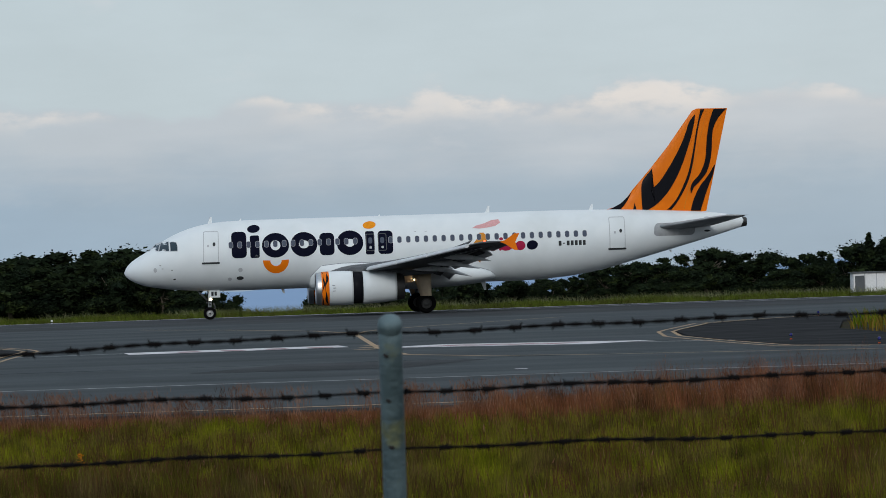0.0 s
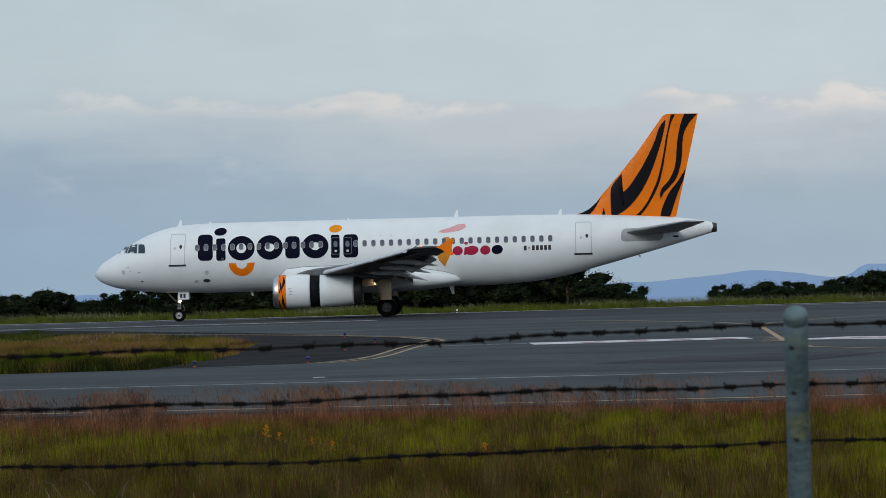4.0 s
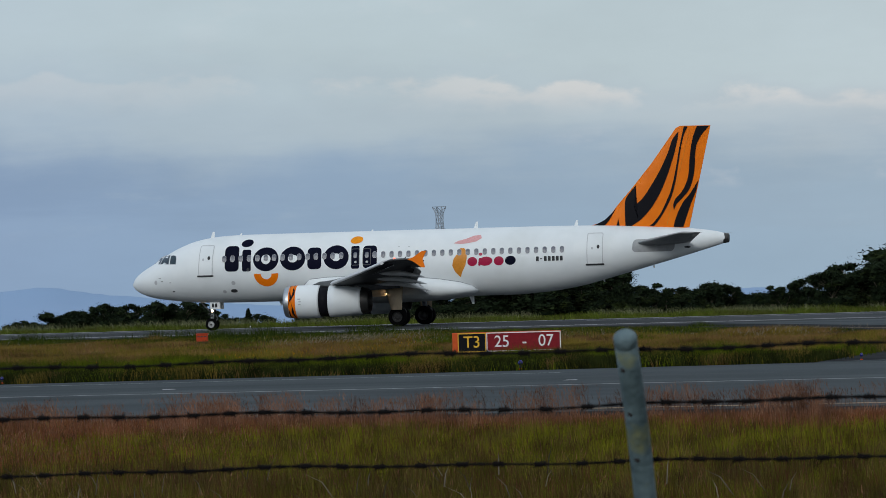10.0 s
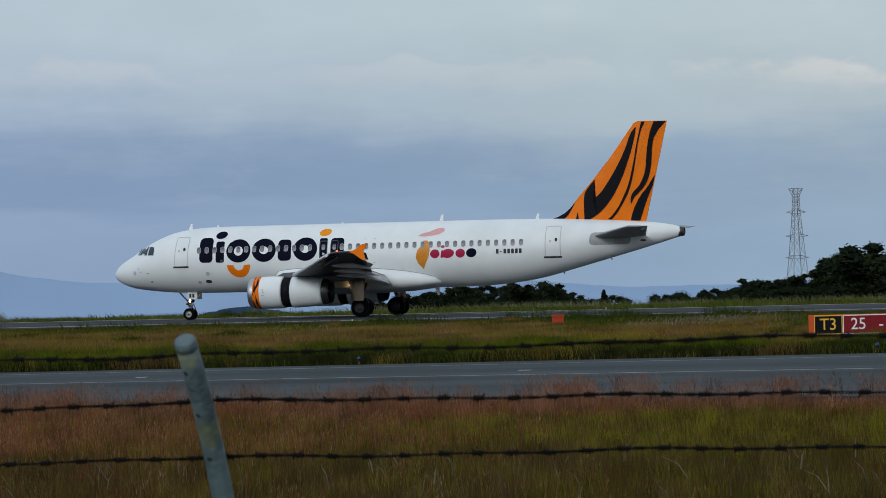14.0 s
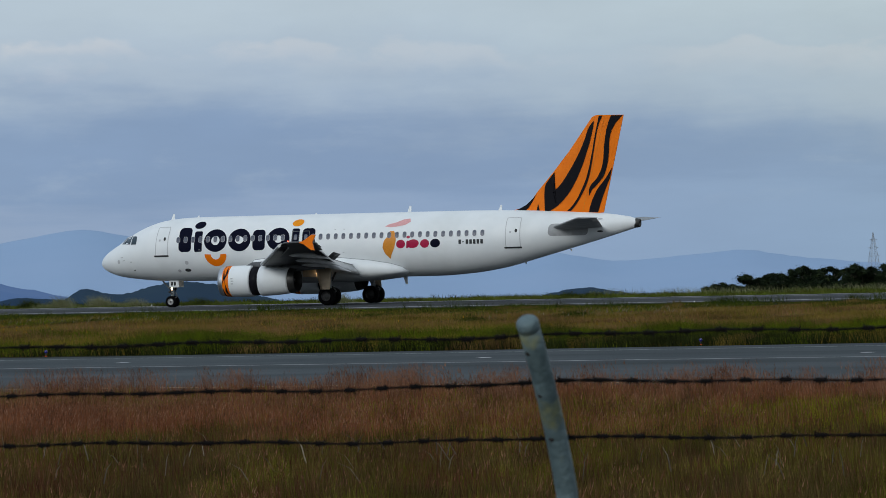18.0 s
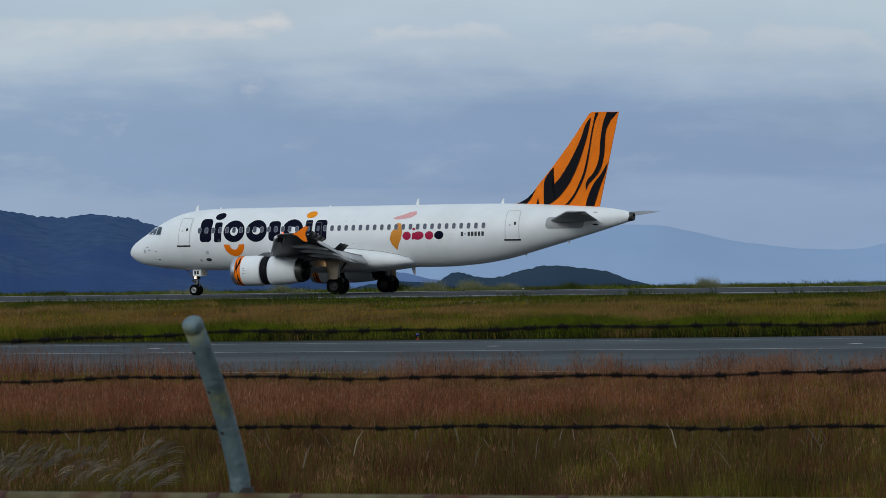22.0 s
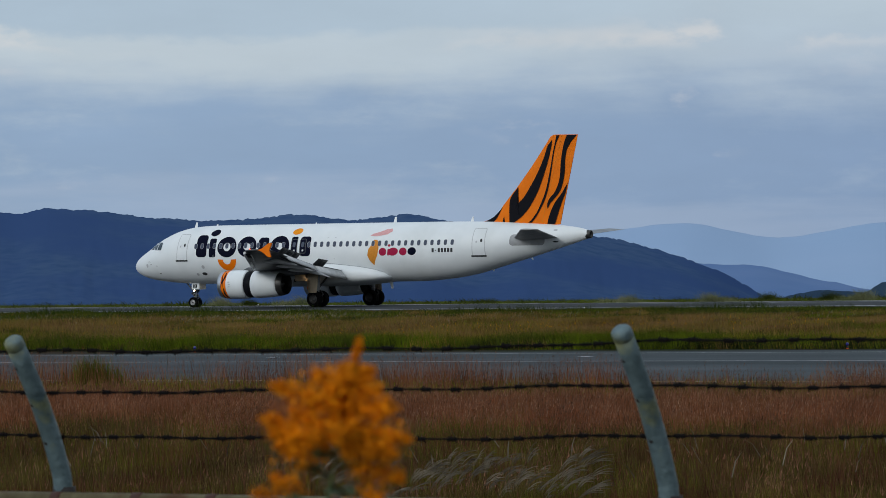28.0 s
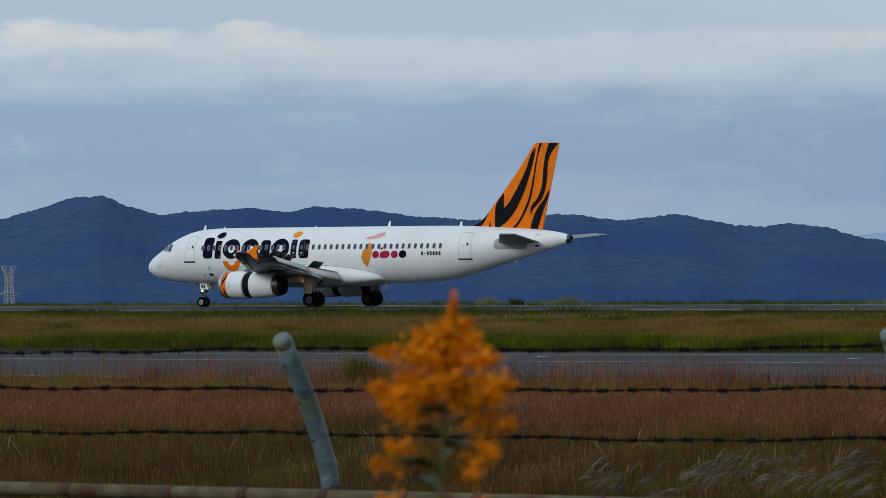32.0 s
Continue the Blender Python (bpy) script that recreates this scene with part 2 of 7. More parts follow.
EARTH = material("grass_ground", (0.0200, 0.0190, 0.0075), 0.95, rgb2=(0.0280, 0.0190, 0.0105), scale=0.35, patch=((0.0150, 0.0205, 0.0055), 11.0, 0.45, 0.6), bump=0.6, bump_scale=6, shine=0.05)


# ---------------------------------------------------------------- mesh helpers
def mesh_of(bm, name, smooth=True):
    me = bpy.data.meshes.new(name)
    bm.normal_update()
    bm.to_mesh(me)
    bm.free()
    if smooth:
        me.shade_smooth()
    return me


def part(name, bm, mat, parent=None, label="", smooth=True, at=None):
    """Links a bmesh or a mesh as one object under its parent."""
    me = bm if isinstance(bm, bpy.types.Mesh) else mesh_of(bm, name, smooth)
    if not me.materials:
        me.materials.append(mat)
    ob = new(name, me)
    if parent:
        ob.parent = parent
    if at is not None:
        ob.matrix_basis = at
    if label:
        tagged(ob, label)
    return ob


def sheet(name, verts, faces, mat, label="", category="", kind="", group="", smooth=False):
    me = bpy.data.meshes.new(name)
    me.from_pydata([tuple(map(float, v)) for v in verts], [], faces)
    me.update()
    if smooth:
        me.shade_smooth()
    me.materials.append(mat)
    return tagged(new(name, me), label, category, group, kind)


def box(bm, x0, x1, y0, y1, z0, z1, bevel=0.0):
    r = bmesh.ops.create_cube(bm, size=1.0, matrix=Matrix.Translation(((x0 + x1) / 2, (y0 + y1) / 2, (z0 + z1) / 2)) @ Matrix.Diagonal((x1 - x0, y1 - y0, z1 - z0, 1)))
    if bevel:
        edges = {e for v in r["verts"] for e in v.link_edges}
        bmesh.ops.bevel(bm, geom=list(edges), offset=bevel, segments=2, affect="EDGES", profile=0.5)
    return bm


def tube(bm, a, b, r0, r1=None, seg=10):
    """A capped round bar from a to b."""
    a, b = Vector(a), Vector(b)
    d = b - a
    m = Matrix.Translation((a + b) / 2) @ d.to_track_quat("Z", "Y").to_matrix().to_4x4()
    bmesh.ops.create_cone(bm, cap_ends=True, segments=seg, radius1=r0, radius2=r0 if r1 is None else r1, depth=d.length, matrix=m)
    return bm


def loft(bm, rings, close=True, cap=True):
    """Faces between rings of equal length."""
    vs = [[bm.verts.new(p) for p in ring] for ring in rings]
    k = len(vs[0])
    for u, v in zip(vs, vs[1:]):
        for i in range(k if close else k - 1):
            j = (i + 1) % k
            bm.faces.new((u[i], u[j], v[j], v[i]))
    if cap and close:
        bm.faces.new(list(reversed(vs[0])))
        bm.faces.new(vs[-1])
    bmesh.ops.recalc_face_normals(bm, faces=bm.faces)
    return bm


def lathe_x(bm, profile, cy, cz, seg=48, cap=False):
    """Profile of (x, radius) turned round an axis along x."""
    rings = [[(x, cy + r * math.cos(2 * math.pi * i / seg), cz + r * math.sin(2 * math.pi * i / seg)) for i in range(seg)] for x, r in profile]
    return loft(bm, rings, True, cap)


def curve_at(xs, ys, x):
    """Smooth curve through a few stations (cubic, no overshoot beyond the neighbours' slopes)."""
    xs, ys = np.asarray(xs, float), np.asarray(ys, float)
    d = np.diff(ys) / np.diff(xs)
    m = np.r_[d[0], [0 if a * b <= 0 else 2 * a * b / (a + b) for a, b in zip(d, d[1:])], d[-1]]
    i = np.clip(np.searchsorted(xs, x) - 1, 0, len(xs) - 2)
    h = xs[i + 1] - xs[i]
    t = np.clip((x - xs[i]) / h, 0, 1)
    return (2 * t**3 - 3 * t**2 + 1) * ys[i] + (t**3 - 2 * t**2 + t) * h * m[i] + (-2 * t**3 + 3 * t**2) * ys[i + 1] + (t**3 - t**2) * h * m[i + 1]


# ---------------------------------------------------------------- ground
def hill_drop(y):
    """The runway's far half falls away from its crown, and the plateau drops behind the far verge."""
    if y < 352:
        return float(np.interp(y, [284, 312, 352], [0.0, -0.22, -0.42]))
    return -0.42 - 45.6 * min(1.0, ((y - 352) / 420.0)) ** 1.3


def ground():
    xs = [-4800, -2500, -1200, -600, -400] + list(range(-330, 171, 10)) + [250, 400, 600, 1200, 2500, 4800]
    ys = [-4800, -1500, -500, -100, -20, 0, 20] + list(range(40, 280, 8)) + [284, 288, 296, 304, 312, 320, 328, 336, 344, 352, 360, 380, 420, 480, 560, 660, 780, 1000, 2000, 4900]
    verts = [(x, y, hill_drop(y) + (0.05 * noise.noise((x * 0.05, y * 0.05, 0.3)) - 0.05 if 0 < y < 360 and abs(x) < 340 else -0.03)) for y in ys for x in xs]
    k = len(xs)
    faces = [(j * k + i, j * k + i + 1, (j + 1) * k + i + 1, (j + 1) * k + i) for j in range(len(ys) - 1) for i in range(k - 1)]
    sheet("ground", verts, faces, EARTH, "grassy airfield ground with brown and green patches", "ground", "structure", smooth=True)


def slab(name, outline, z, mat, label, category, thick=0.3):
    """A flat paved area with depth."""
    bm = bmesh.new()
    f = bm.faces.new([bm.verts.new((x, y, z)) for x, y in outline])
    if f.normal.z < 0:
        f.normal_flip()
    r = bmesh.ops.extrude_face_region(bm, geom=[f])
    for v in r["geom"]:
        if isinstance(v, bmesh.types.BMVert):
            v.co.z = z
    for v in f.verts:
        v.co.z = z - thick
    bmesh.ops.recalc_face_normals(bm, faces=bm.faces)
    bmesh.ops.triangulate(bm, faces=[q for q in bm.faces if len(q.verts) > 4])
    me = mesh_of(bm, name, False)
    me.materials.append(mat)
    return tagged(new(name, me), label, category, "", "structure")


def stripe(name, pts, width, z, mat, label, across=None):
    """A painted line along a few plan points."""
    pts = [Vector((x, y, 0)) for x, y in pts]
    verts, faces = [], []
    for i, p in enumerate(pts):
        d = (pts[min(i + 1, len(pts) - 1)] - pts[max(i - 1, 0)]).normalized()
        w = Vector((-d.y, d.x, 0)) * width / 2
        verts += [(p.x + w.x, p.y + w.y, z), (p.x - w.x, p.y - w.y, z)]
        if i:
            faces.append((2 * i - 2, 2 * i - 1, 2 * i + 1, 2 * i))
    return sheet(name, verts, faces, mat, label, "marking", "structure")


ground()
def runway():
    """Long paved strip with a crown and a thick edge."""
    ys = [253, 284, 292, 300, 308]
    sect = [(y, 0.03 + hill_drop(y)) for y in ys] + [(308, -0.5), (253, -0.3)]
    me = mesh_of(loft(bmesh.new(), [[(x, y, z) for y, z in sect] for x in range(-900, 251, 50)]), "runway", False)
    me.materials.append(ASPHALT)
    tagged(new("runway", me), "dark grey asphalt runway with a crowned surface", "runway", "", "structure")


runway()
slab("taxiway", [(-700, 99), (-110, 99), (-30, 98.5), (0, 97), (200, 94), (200, 143), (-15, 143), (-50, 137.5), (-110, 130), (-700, 124)], 0.03, ASPHALT2, "weathered grey asphalt taxiway", "taxiway")
slab("pavement_link", [(-19.2, 143.2), (15.5, 143.2), (13.2, 147), (12.2, 158), (11.6, 170), (11.8, 181), (14.5, 198), (19, 208), (30, 218), (52, 236), (80, 252.8), (-40, 252.8), (-25, 222), (-15.6, 195), (-13.4, 184), (-13.3, 157), (-14.5, 146)],
     0.034, ASPHALT2, "grey asphalt connecting taxiway", "taxiway")
slab("shoulder_left", [(-19.2, 143.4), (-14.6, 146), (-13.5, 157), (-13.6, 184), (-15.8, 195), (-25.2, 222), (-40, 252.6), (-46, 252.6), (-26.5, 215), (-21, 190), (-19, 165)], 0.03, ASPHALT3, "dark asphalt shoulder beside the taxiway", "shoulder")
slab("shoulder_right", [(15.7, 143.4), (40, 143.4), (24, 150), (18.5, 158), (17.8, 175), (20, 195), (26, 206), (60, 228), (110, 252.6), (81, 252.6), (52, 235.8), (30, 217.8), (19.2, 207.8), (14.7, 197.8), (12, 181), (11.8, 170), (12.4, 158), (13.4, 147)], 0.03, ASPHALT3, "dark asphalt shoulder beside the taxiway", "shoulder")

# painted lines
WL, YL = "worn white painted line on asphalt", "worn yellow painted line on asphalt"
stripe("runway_edge_line", [(-900, 259.6), (-22, 259.6)], 0.9, 0.04, LINE_BW, WL)
stripe("runway_far_edge_line", [(-900, 303.6), (250, 303.6)], 0.9, 0.04 + hill_drop(303.6) + 0.004, LINE_BW, WL)
for k in range(-10, 2):
    stripe("runway_centre_line", [(k * 50 - 2, RUN_Y), (k * 50 + 28, RUN_Y)], 0.6, 0.04, LINE_W, WL)
stripe("taxiway_centre_line", [(-700, 118), (-110, 119.5), (-40, 121.8), (-3, 121), (12.0, 119.5), (200, 119)], 0.3, 0.04, LINE_W, WL)
stripe("taxiway_far_line", [(-700, 122.0), (-110, 128.0), (-60, 132.5), (-26, 136.5)], 0.2, 0.04, LINE_W, WL)
stripe("taxiway_near_line", [(-700, 101), (-110, 101), (-30, 100.6), (0, 98.6), (200, 95.8)], 0.45, 0.04, LINE_Y, YL)
for dx in (0.0, 0.55):
    stripe("shoulder_line_left", [(-14.5 + dx, 145.5), (-14.0 + dx, 147.2), (-13.4 + dx, 150.6), (-13.3 + dx, 156.5), (-13.5 + dx, 168.2), (-13.5 + dx, 184), (-14.2 + dx, 188.8), (-15.6 + dx, 194.8), (-17.6 + dx, 200.4), (-23.5 + dx, 212.5), (-33 + dx, 228)], 0.16, 0.045, LINE_Y, YL)
    stripe("shoulder_line_right", [(15.8 - dx, 141.2), (13.3 - dx, 146), (12.6 - dx, 152.7), (12.0 - dx, 159.7), (11.4 - dx, 168.9), (11.8 - dx, 179.3), (12.4 - dx, 184), (14.5 - dx, 197.6), (17.5 - dx, 205.1), (22.5 - dx, 212.5), (40 - dx, 227)], 0.16, 0.045, LINE_Y, YL)
stripe("lead_in_line", [(-11.6, 240.6), (-6.9, 229.1), (-2.3, 214.3), (-0.5, 203.1), (-0.4, 198.1), (0.4, 165.8), (1.3, 151.8), (3.5, 146), (6.9, 141.9), (16, 136)], 0.22, 0.045, LINE_Y, YL)
stripe("lead_in_branch", [(-0.45, 201.0), (0.0, 208.7), (0.5, 211.1), (3.5, 220.8), (10, 236)], 0.18, 0.045, LINE_Y, YL)
for k in range(3):
    stripe("holding_bar", [(-0.35 + 0.12 * k, 163.5 + 3.6 * k), (0.55 + 0.12 * k, 163.8 + 3.6 * k)], 0.9, 0.046, LINE_Y, YL)
stripe("holding_line_left", [(-13.0, 170.7), (-9.0, 171.6)], 0.35, 0.045, LINE_W, WL)
stripe("holding_line_right", [(8.9, 160.6), (12.4, 157.6)], 0.35, 0.045, LINE_W, WL)
stripe("broad_marking_left", [(-8.8, 170.8), (-0.85, 171.6)], 4.2, 0.042, LINE_BW, "broad white painted marking with pinkish patches")
stripe("broad_marking_right", [(1.45, 167.2), (8.85, 161.0)], 4.0, 0.042, LINE_BW, "broad white painted marking with pinkish patches")
for k in range(4):
    stripe("marking_patch", [(-6.9 + 1.6 * k, 170.4), (-6.1 + 1.6 * k, 170.5)], 2.2, 0.047, LINE_P, "faded pink patch on a white marking")
    stripe("marking_patch", [(2.6 + 1.2 * k, 165.8 - k), (3.5 + 1.2 * k, 165.1 - k)], 1.9, 0.047, LINE_P, "faded pink patch on a white marking")
stripe("pavement_repair", [(-3.8, 139), (2.4, 137)], 9.0, 0.039, ASPHALT, "darker rectangular asphalt repair")
for x in (-104.5, -93, -81.5, -70, -58.5, -47, -35.5, -24, -12.5, 4, 15):
    stripe("centre_dash", [(x, 126.5), (x + 0.35, 126.5)], 0.5, 0.045, LINE_BW, "short white dash on the taxiway")


# ---------------------------------------------------------------- the airliner
# its space: x aft from the nose tip, -y its left side, z up from the runway
ST = (0.0, 0.12, 0.4, 1.0, 1.5, 2.1, 2.8, 3.5, 4.3, 5.2, 6.4, 8.0, 24.0, 26.4, 28.6, 30.7, 32.8, 35.2, 37.0, 37.57)
TOP = (2.98, 3.25, 3.58, 3.98, 4.27, 4.66, 5.05, 5.36, 5.62, 5.79, 5.89, 5.92, 5.90, 5.89, 5.86, 5.80, 5.69, 5.52, 5.28, 5.12)
BOT = (2.94, 2.73, 2.50, 2.23, 2.09, 1.99, 1.90, 1.83, 1.77, 1.73, 1.71, 1.70, 1.72, 1.85, 2.16, 2.68, 3.23, 3.87, 4.38, 4.55)
WID = (0.02, 0.30, 0.62, 1.05, 1.27, 1.48, 1.66, 1.78, 1.87, 1.93, 1.97, 1.975, 1.975, 1.93, 1.78, 1.50, 1.14, 0.72, 0.40, 0.30)


def hull(x):
    """Middle height, half height and half width of the fuselage."""
    t, b, w = (float(curve_at(ST, s, x)) for s in (TOP, BOT, WID))
    return (t + b) / 2, (t - b) / 2, w


def skin(x, z, proud=0.012):
    """Half width of the hull at a height, a little proud of it."""
    c, h, w = hull(x)
    return (w + proud) * math.sqrt(max(0.02, 1 - min(1.0, abs(z - c) / (h + proud)) ** 2))


def fin_half(x, z):
    """Half thickness of the fin."""
    k = max(0.0, min(1.0, (z - 5.6) / 6.1))
    lead, trail = 30.0 + 4.8 * k, 35.36 + 1.4 * k
    u = max(0.0, min(1.0, (x - lead) / (trail - lead)))
    return (0.34 - 0.2 * k) * (0.12 + 1.9 * math.sqrt(u) * (1 - u) * 0.62 + 0.05 * (1 - u))


def draped(outline, side, half, proud=0.0, step=0.12, xstep=0.5):
    """A flat outline of (x, z) laid on a curved side: cut into strips, then pushed onto the surface half(x, z)."""
    bm = bmesh.new()
    polys = outline if isinstance(outline[0][0], (tuple, list)) else [outline]
    for poly in polys:
        bm.faces.new([bm.verts.new((x, 0, z)) for x, z in poly])
    bmesh.ops.triangulate(bm, faces=bm.faces)
    zs = [v.co.z for v in bm.verts]
    xs = [v.co.x for v in bm.verts]
    z = min(zs) + step
    while z < max(zs):
        bmesh.ops.bisect_plane(bm, geom=bm.verts[:] + bm.edges[:] + bm.faces[:], plane_co=(0, 0, z), plane_no=(0, 0, 1))
        z += step
    x = min(xs) + xstep
    while x < max(xs):
        bmesh.ops.bisect_plane(bm, geom=bm.verts[:] + bm.edges[:] + bm.faces[:], plane_co=(x, 0, 0), plane_no=(1, 0, 0))
        x += xstep
    for v in bm.verts:
        v.co.y = side * (half(v.co.x, v.co.z) + proud)
    bmesh.ops.recalc_face_normals(bm, faces=bm.faces)
    s = sum(f.normal.y * f.calc_area() for f in bm.faces)
    if s * side < 0:
        bmesh.ops.reverse_faces(bm, faces=bm.faces)
    return bm


def flow(pts, n=4):
    """A smooth open curve through a few points."""
    out = []
    k = len(pts)
    for i in range(k - 1):
        a, b, c, d = pts[max(i - 1, 0)], pts[i], pts[i + 1], pts[min(i + 2, k - 1)]
        for q in range(n):
            t = q / n
            out.append(tuple(0.5 * (2 * b[m] + (c[m] - a[m]) * t + (2 * a[m] - 5 * b[m] + 4 * c[m] - d[m]) * t * t + (3 * b[m] - a[m] - 3 * c[m] + d[m]) * t ** 3) for m in (0, 1)))
    return out + [pts[-1]]


def rounded(x0, x1, z0, z1, r, lean=0.0, n=5):
    """A rounded rectangle; lean shifts its top along x."""
    pts = []
    for cx, cz, a0 in ((x1 - r, z1 - r, 0), (x0 + r, z1 - r, 90), (x0 + r, z0 + r, 180), (x1 - r, z0 + r, 270)):
        for i in range(n):
            a = radians(a0 + 90 * i / (n - 1))
            px, pz = cx + r * math.cos(a), cz + r * math.sin(a)
            pts.append((px + lean * (pz - z0) / (z1 - z0), pz))
    return pts


def oval(cx, cz, rx, rz, tilt=0.0, n=24):
    c, s = math.cos(radians(tilt)), math.sin(radians(tilt))
    return [(cx + c * rx * math.cos(a) - s * rz * math.sin(a), cz + s * rx * math.cos(a) + c * rz * math.sin(a)) for a in (2 * math.pi * i / n for i in range(n))]


def ring_quads(outer, inner):
    k = len(outer)
    return [[outer[i], outer[(i + 1) % k], inner[(i + 1) % k], inner[i]] for i in range(k)]


def outline_ring(x0, x1, z0, z1, r, w, lean=0.0):
    return ring_quads(rounded(x0, x1, z0, z1, r, lean), rounded(x0 + w, x1 - w, z0 + w, z1 - w, max(0.01, r - w), lean))


def wing_section(x0, chord, y, z, thick, n=12, camber=0.02, rise=0.0):
    """A closed aerofoil ring, from the trailing edge over the top to the nose and back; rise lifts its trailing edge."""
    pts = []
    for i in range(2 * n):
        u = 0.5 * (1 + math.cos(math.pi * i / n))
        t = 5 * thick * (0.2969 * math.sqrt(u) - 0.126 * u - 0.3516 * u**2 + 0.2843 * u**3 - 0.1036 * u**4)
        up = 1 if i <= n else -1
        pts.append((x0 + u * chord, y, z + rise * u + chord * (up * t * (1.15 if up > 0 else 0.85) + camber * 4 * u * (1 - u))))
    return pts


def panel(corners, thick):
    """A thin solid panel from four corners (leading in, leading out, trailing out, trailing in), tapering aft."""
    bm = bmesh.new()
    a, b, c, d = (Vector(p) for p in corners)
    nrm = (b - a).cross(d - a).normalized()
    rings = []
    for p, q in ((a, d), (b, c)):
        ring = []
        for u, th in ((0.0, 0.35), (0.08, 0.85), (0.3, 1.0), (0.65, 0.6), (1.0, 0.10), (0.65, -0.45), (0.3, -0.6), (0.08, -0.5)):
            ring.append(p.lerp(q, u) + nrm * thick * th * 0.5)
        rings.append(ring)
    return loft(bm, rings)


LE0, TE0, Z0 = 11.9, 18.9, 2.30


def lead_x(y):
    return LE0 + (y - 2.0) * 0.556


def trail_x(y):
    return 18.9 + 0.04 * (y - 2) if y < 6.4 else 19.08 + (y - 6.4) * 0.272


def wing_z(y):
    return Z0 + (y - 2.0) * 0.097 + 0.0012 * (y - 2) ** 2


def build_wing(plane, side):
    s = side
    bm = bmesh.new()
    rings = []
    for y in (0.6, 2.0, 4.2, 6.4, 9.0, 12.0, 14.8, 16.6, 16.95):
        x0, x1 = lead_x(y), trail_x(y)
        thick = 0.135 - 0.045 * min(1, (y - 2) / 7)
        if y < 2:
            x0, x1 = lead_x(2) - 0.7, 18.85
        if y > 16.8:
            x0, thick = x0 + 0.25, 0.06
        rings.append(wing_section(x0, x1 - x0, s * y, wing_z(y), thick, rise=float(np.interp(y, [2, 12, 16.6], [0.24, 0.26, 0.0]))))
    loft(bm, rings)
    wing = part("wing", bm, GREY, plane, "grey swept wing with dark underside")

    def strip(name, y0, y1, ax, bx, dz0, dz1, thick, mat=GREY, label=""):
        """A panel spanning y0..y1 between offsets behind the trailing edge."""
        c = [(trail_x(y0) + ax, s * y0, wing_z(y0) + dz0), (trail_x(y1) + ax, s * y1, wing_z(y1) + dz0), (trail_x(y1) + bx, s * y1, wing_z(y1) + dz1), (trail_x(y0) + bx, s * y0, wing_z(y0) + dz1)]
        if s < 0:
            c = [c[1], c[0], c[3], c[2]]
        return part(name, panel(c, thick), mat, wing, label)

    # the flap slots are solid strips, their shade given by dark grey
    strip("inboard_flap", 2.3, 6.2, -0.12, 0.52, 0.24, -0.40, 0.20, FLAP, label="lowered pale inboard flap")
    strip("inboard_slot_shade", 2.3, 6.2, -0.45, 0.0, 0.05, -0.14, 0.10, DARKGREY, label="dark panel standing for the shaded slot ahead of the flap")
    strip("outboard_flap", 6.4, 12.9, -0.12, 0.42, 0.28, -0.20, 0.14, FLAP, label="lowered pale outboard flap")
    strip("outboard_slot_shade", 6.4, 12.9, -0.42, 0.0, 0.08, -0.06, 0.08, DARKGREY, label="dark panel standing for the shaded slot ahead of the flap")
    strip("aileron", 13.1, 16.3, -0.25, 0.40, 0.12, 0.02, 0.1)
    for k, (y0, y1) in enumerate(((3.4, 4.8), (7.9, 9.2), (9.3, 10.6), (10.7, 12.0))):
        strip("spoiler", y0, y1, -1.0, -0.42, 0.34, 0.84, 0.05, DARKGREY, "raised spoiler panel")
    # slats, drooped ahead of the leading edge
    for y0, y1 in ((2.6, 5.0), (6.6, 9.4), (9.5, 12.3), (12.4, 15.9)):
        bm = bmesh.new()
        rings = []
        for y in (y0, y1):
            ch = 0.13 * (trail_x(y) - lead_x(y)) + 0.15
            x, z, h = lead_x(y) - 0.22, wing_z(y) - 0.06, 0.8 + 0.25 * (ch - 0.4)
            ring = [(x + dx, s * y, z + h * dz) for dx, dz in ((ch, 0.25), (0.34, 0.235), (0.20, 0.195), (0.10, 0.145), (0.04, 0.085), (0.01, 0.03), (0.0, -0.02), (0.02, -0.06), (0.07, -0.09), (0.16, -0.08), (0.26, 0.02), (ch, 0.22))]
            rings.append(ring)
        part("slat", loft(bm, rings), SLAT, wing, "extended bare-metal grey leading-edge slat", smooth=False)
    # a black panel for the shade in the outermost slat's gap, with pale ribs
    c = [(lead_x(y) + dx, s * y, wing_z(y) + dz) for y, dx, dz in ((12.3, 0.02, -0.19), (16.6, 0.02, -0.16), (16.6, 0.42, -0.20), (12.3, 0.55, -0.24))]
    cove = part("slat_cove", panel(c if s > 0 else [c[1], c[0], c[3], c[2]], 0.03), BLACK, wing, "black panel standing for the shade in the slat gap")
    for k in range(9):
        y = 12.6 + 0.46 * k
        part("slat_rib", box(bmesh.new(), lead_x(y) + 0.44, lead_x(y) + 0.50, s * y - 0.04, s * y + 0.04, wing_z(y) - 0.26, wing_z(y) - 0.21), FLAP, cove)
    for y, aft, sink in ((6.3, 1.42, 0.66), (9.0, 0.98, 0.50), (11.8, 0.70, 0.40)):
        rings = []
        bm = bmesh.new()
        tx, tz = trail_x(y), wing_z(y)
        for u in np.linspace(0, 1, 17):
            r = 0.010 + 0.15 * math.sin(math.pi * u ** 0.8) ** 0.85
            x = tx - 2.1 + (2.1 + aft) * u
            z = tz - 0.12 - (sink - 0.12) * max(0, (u - 0.4) / 0.6) ** 1.3
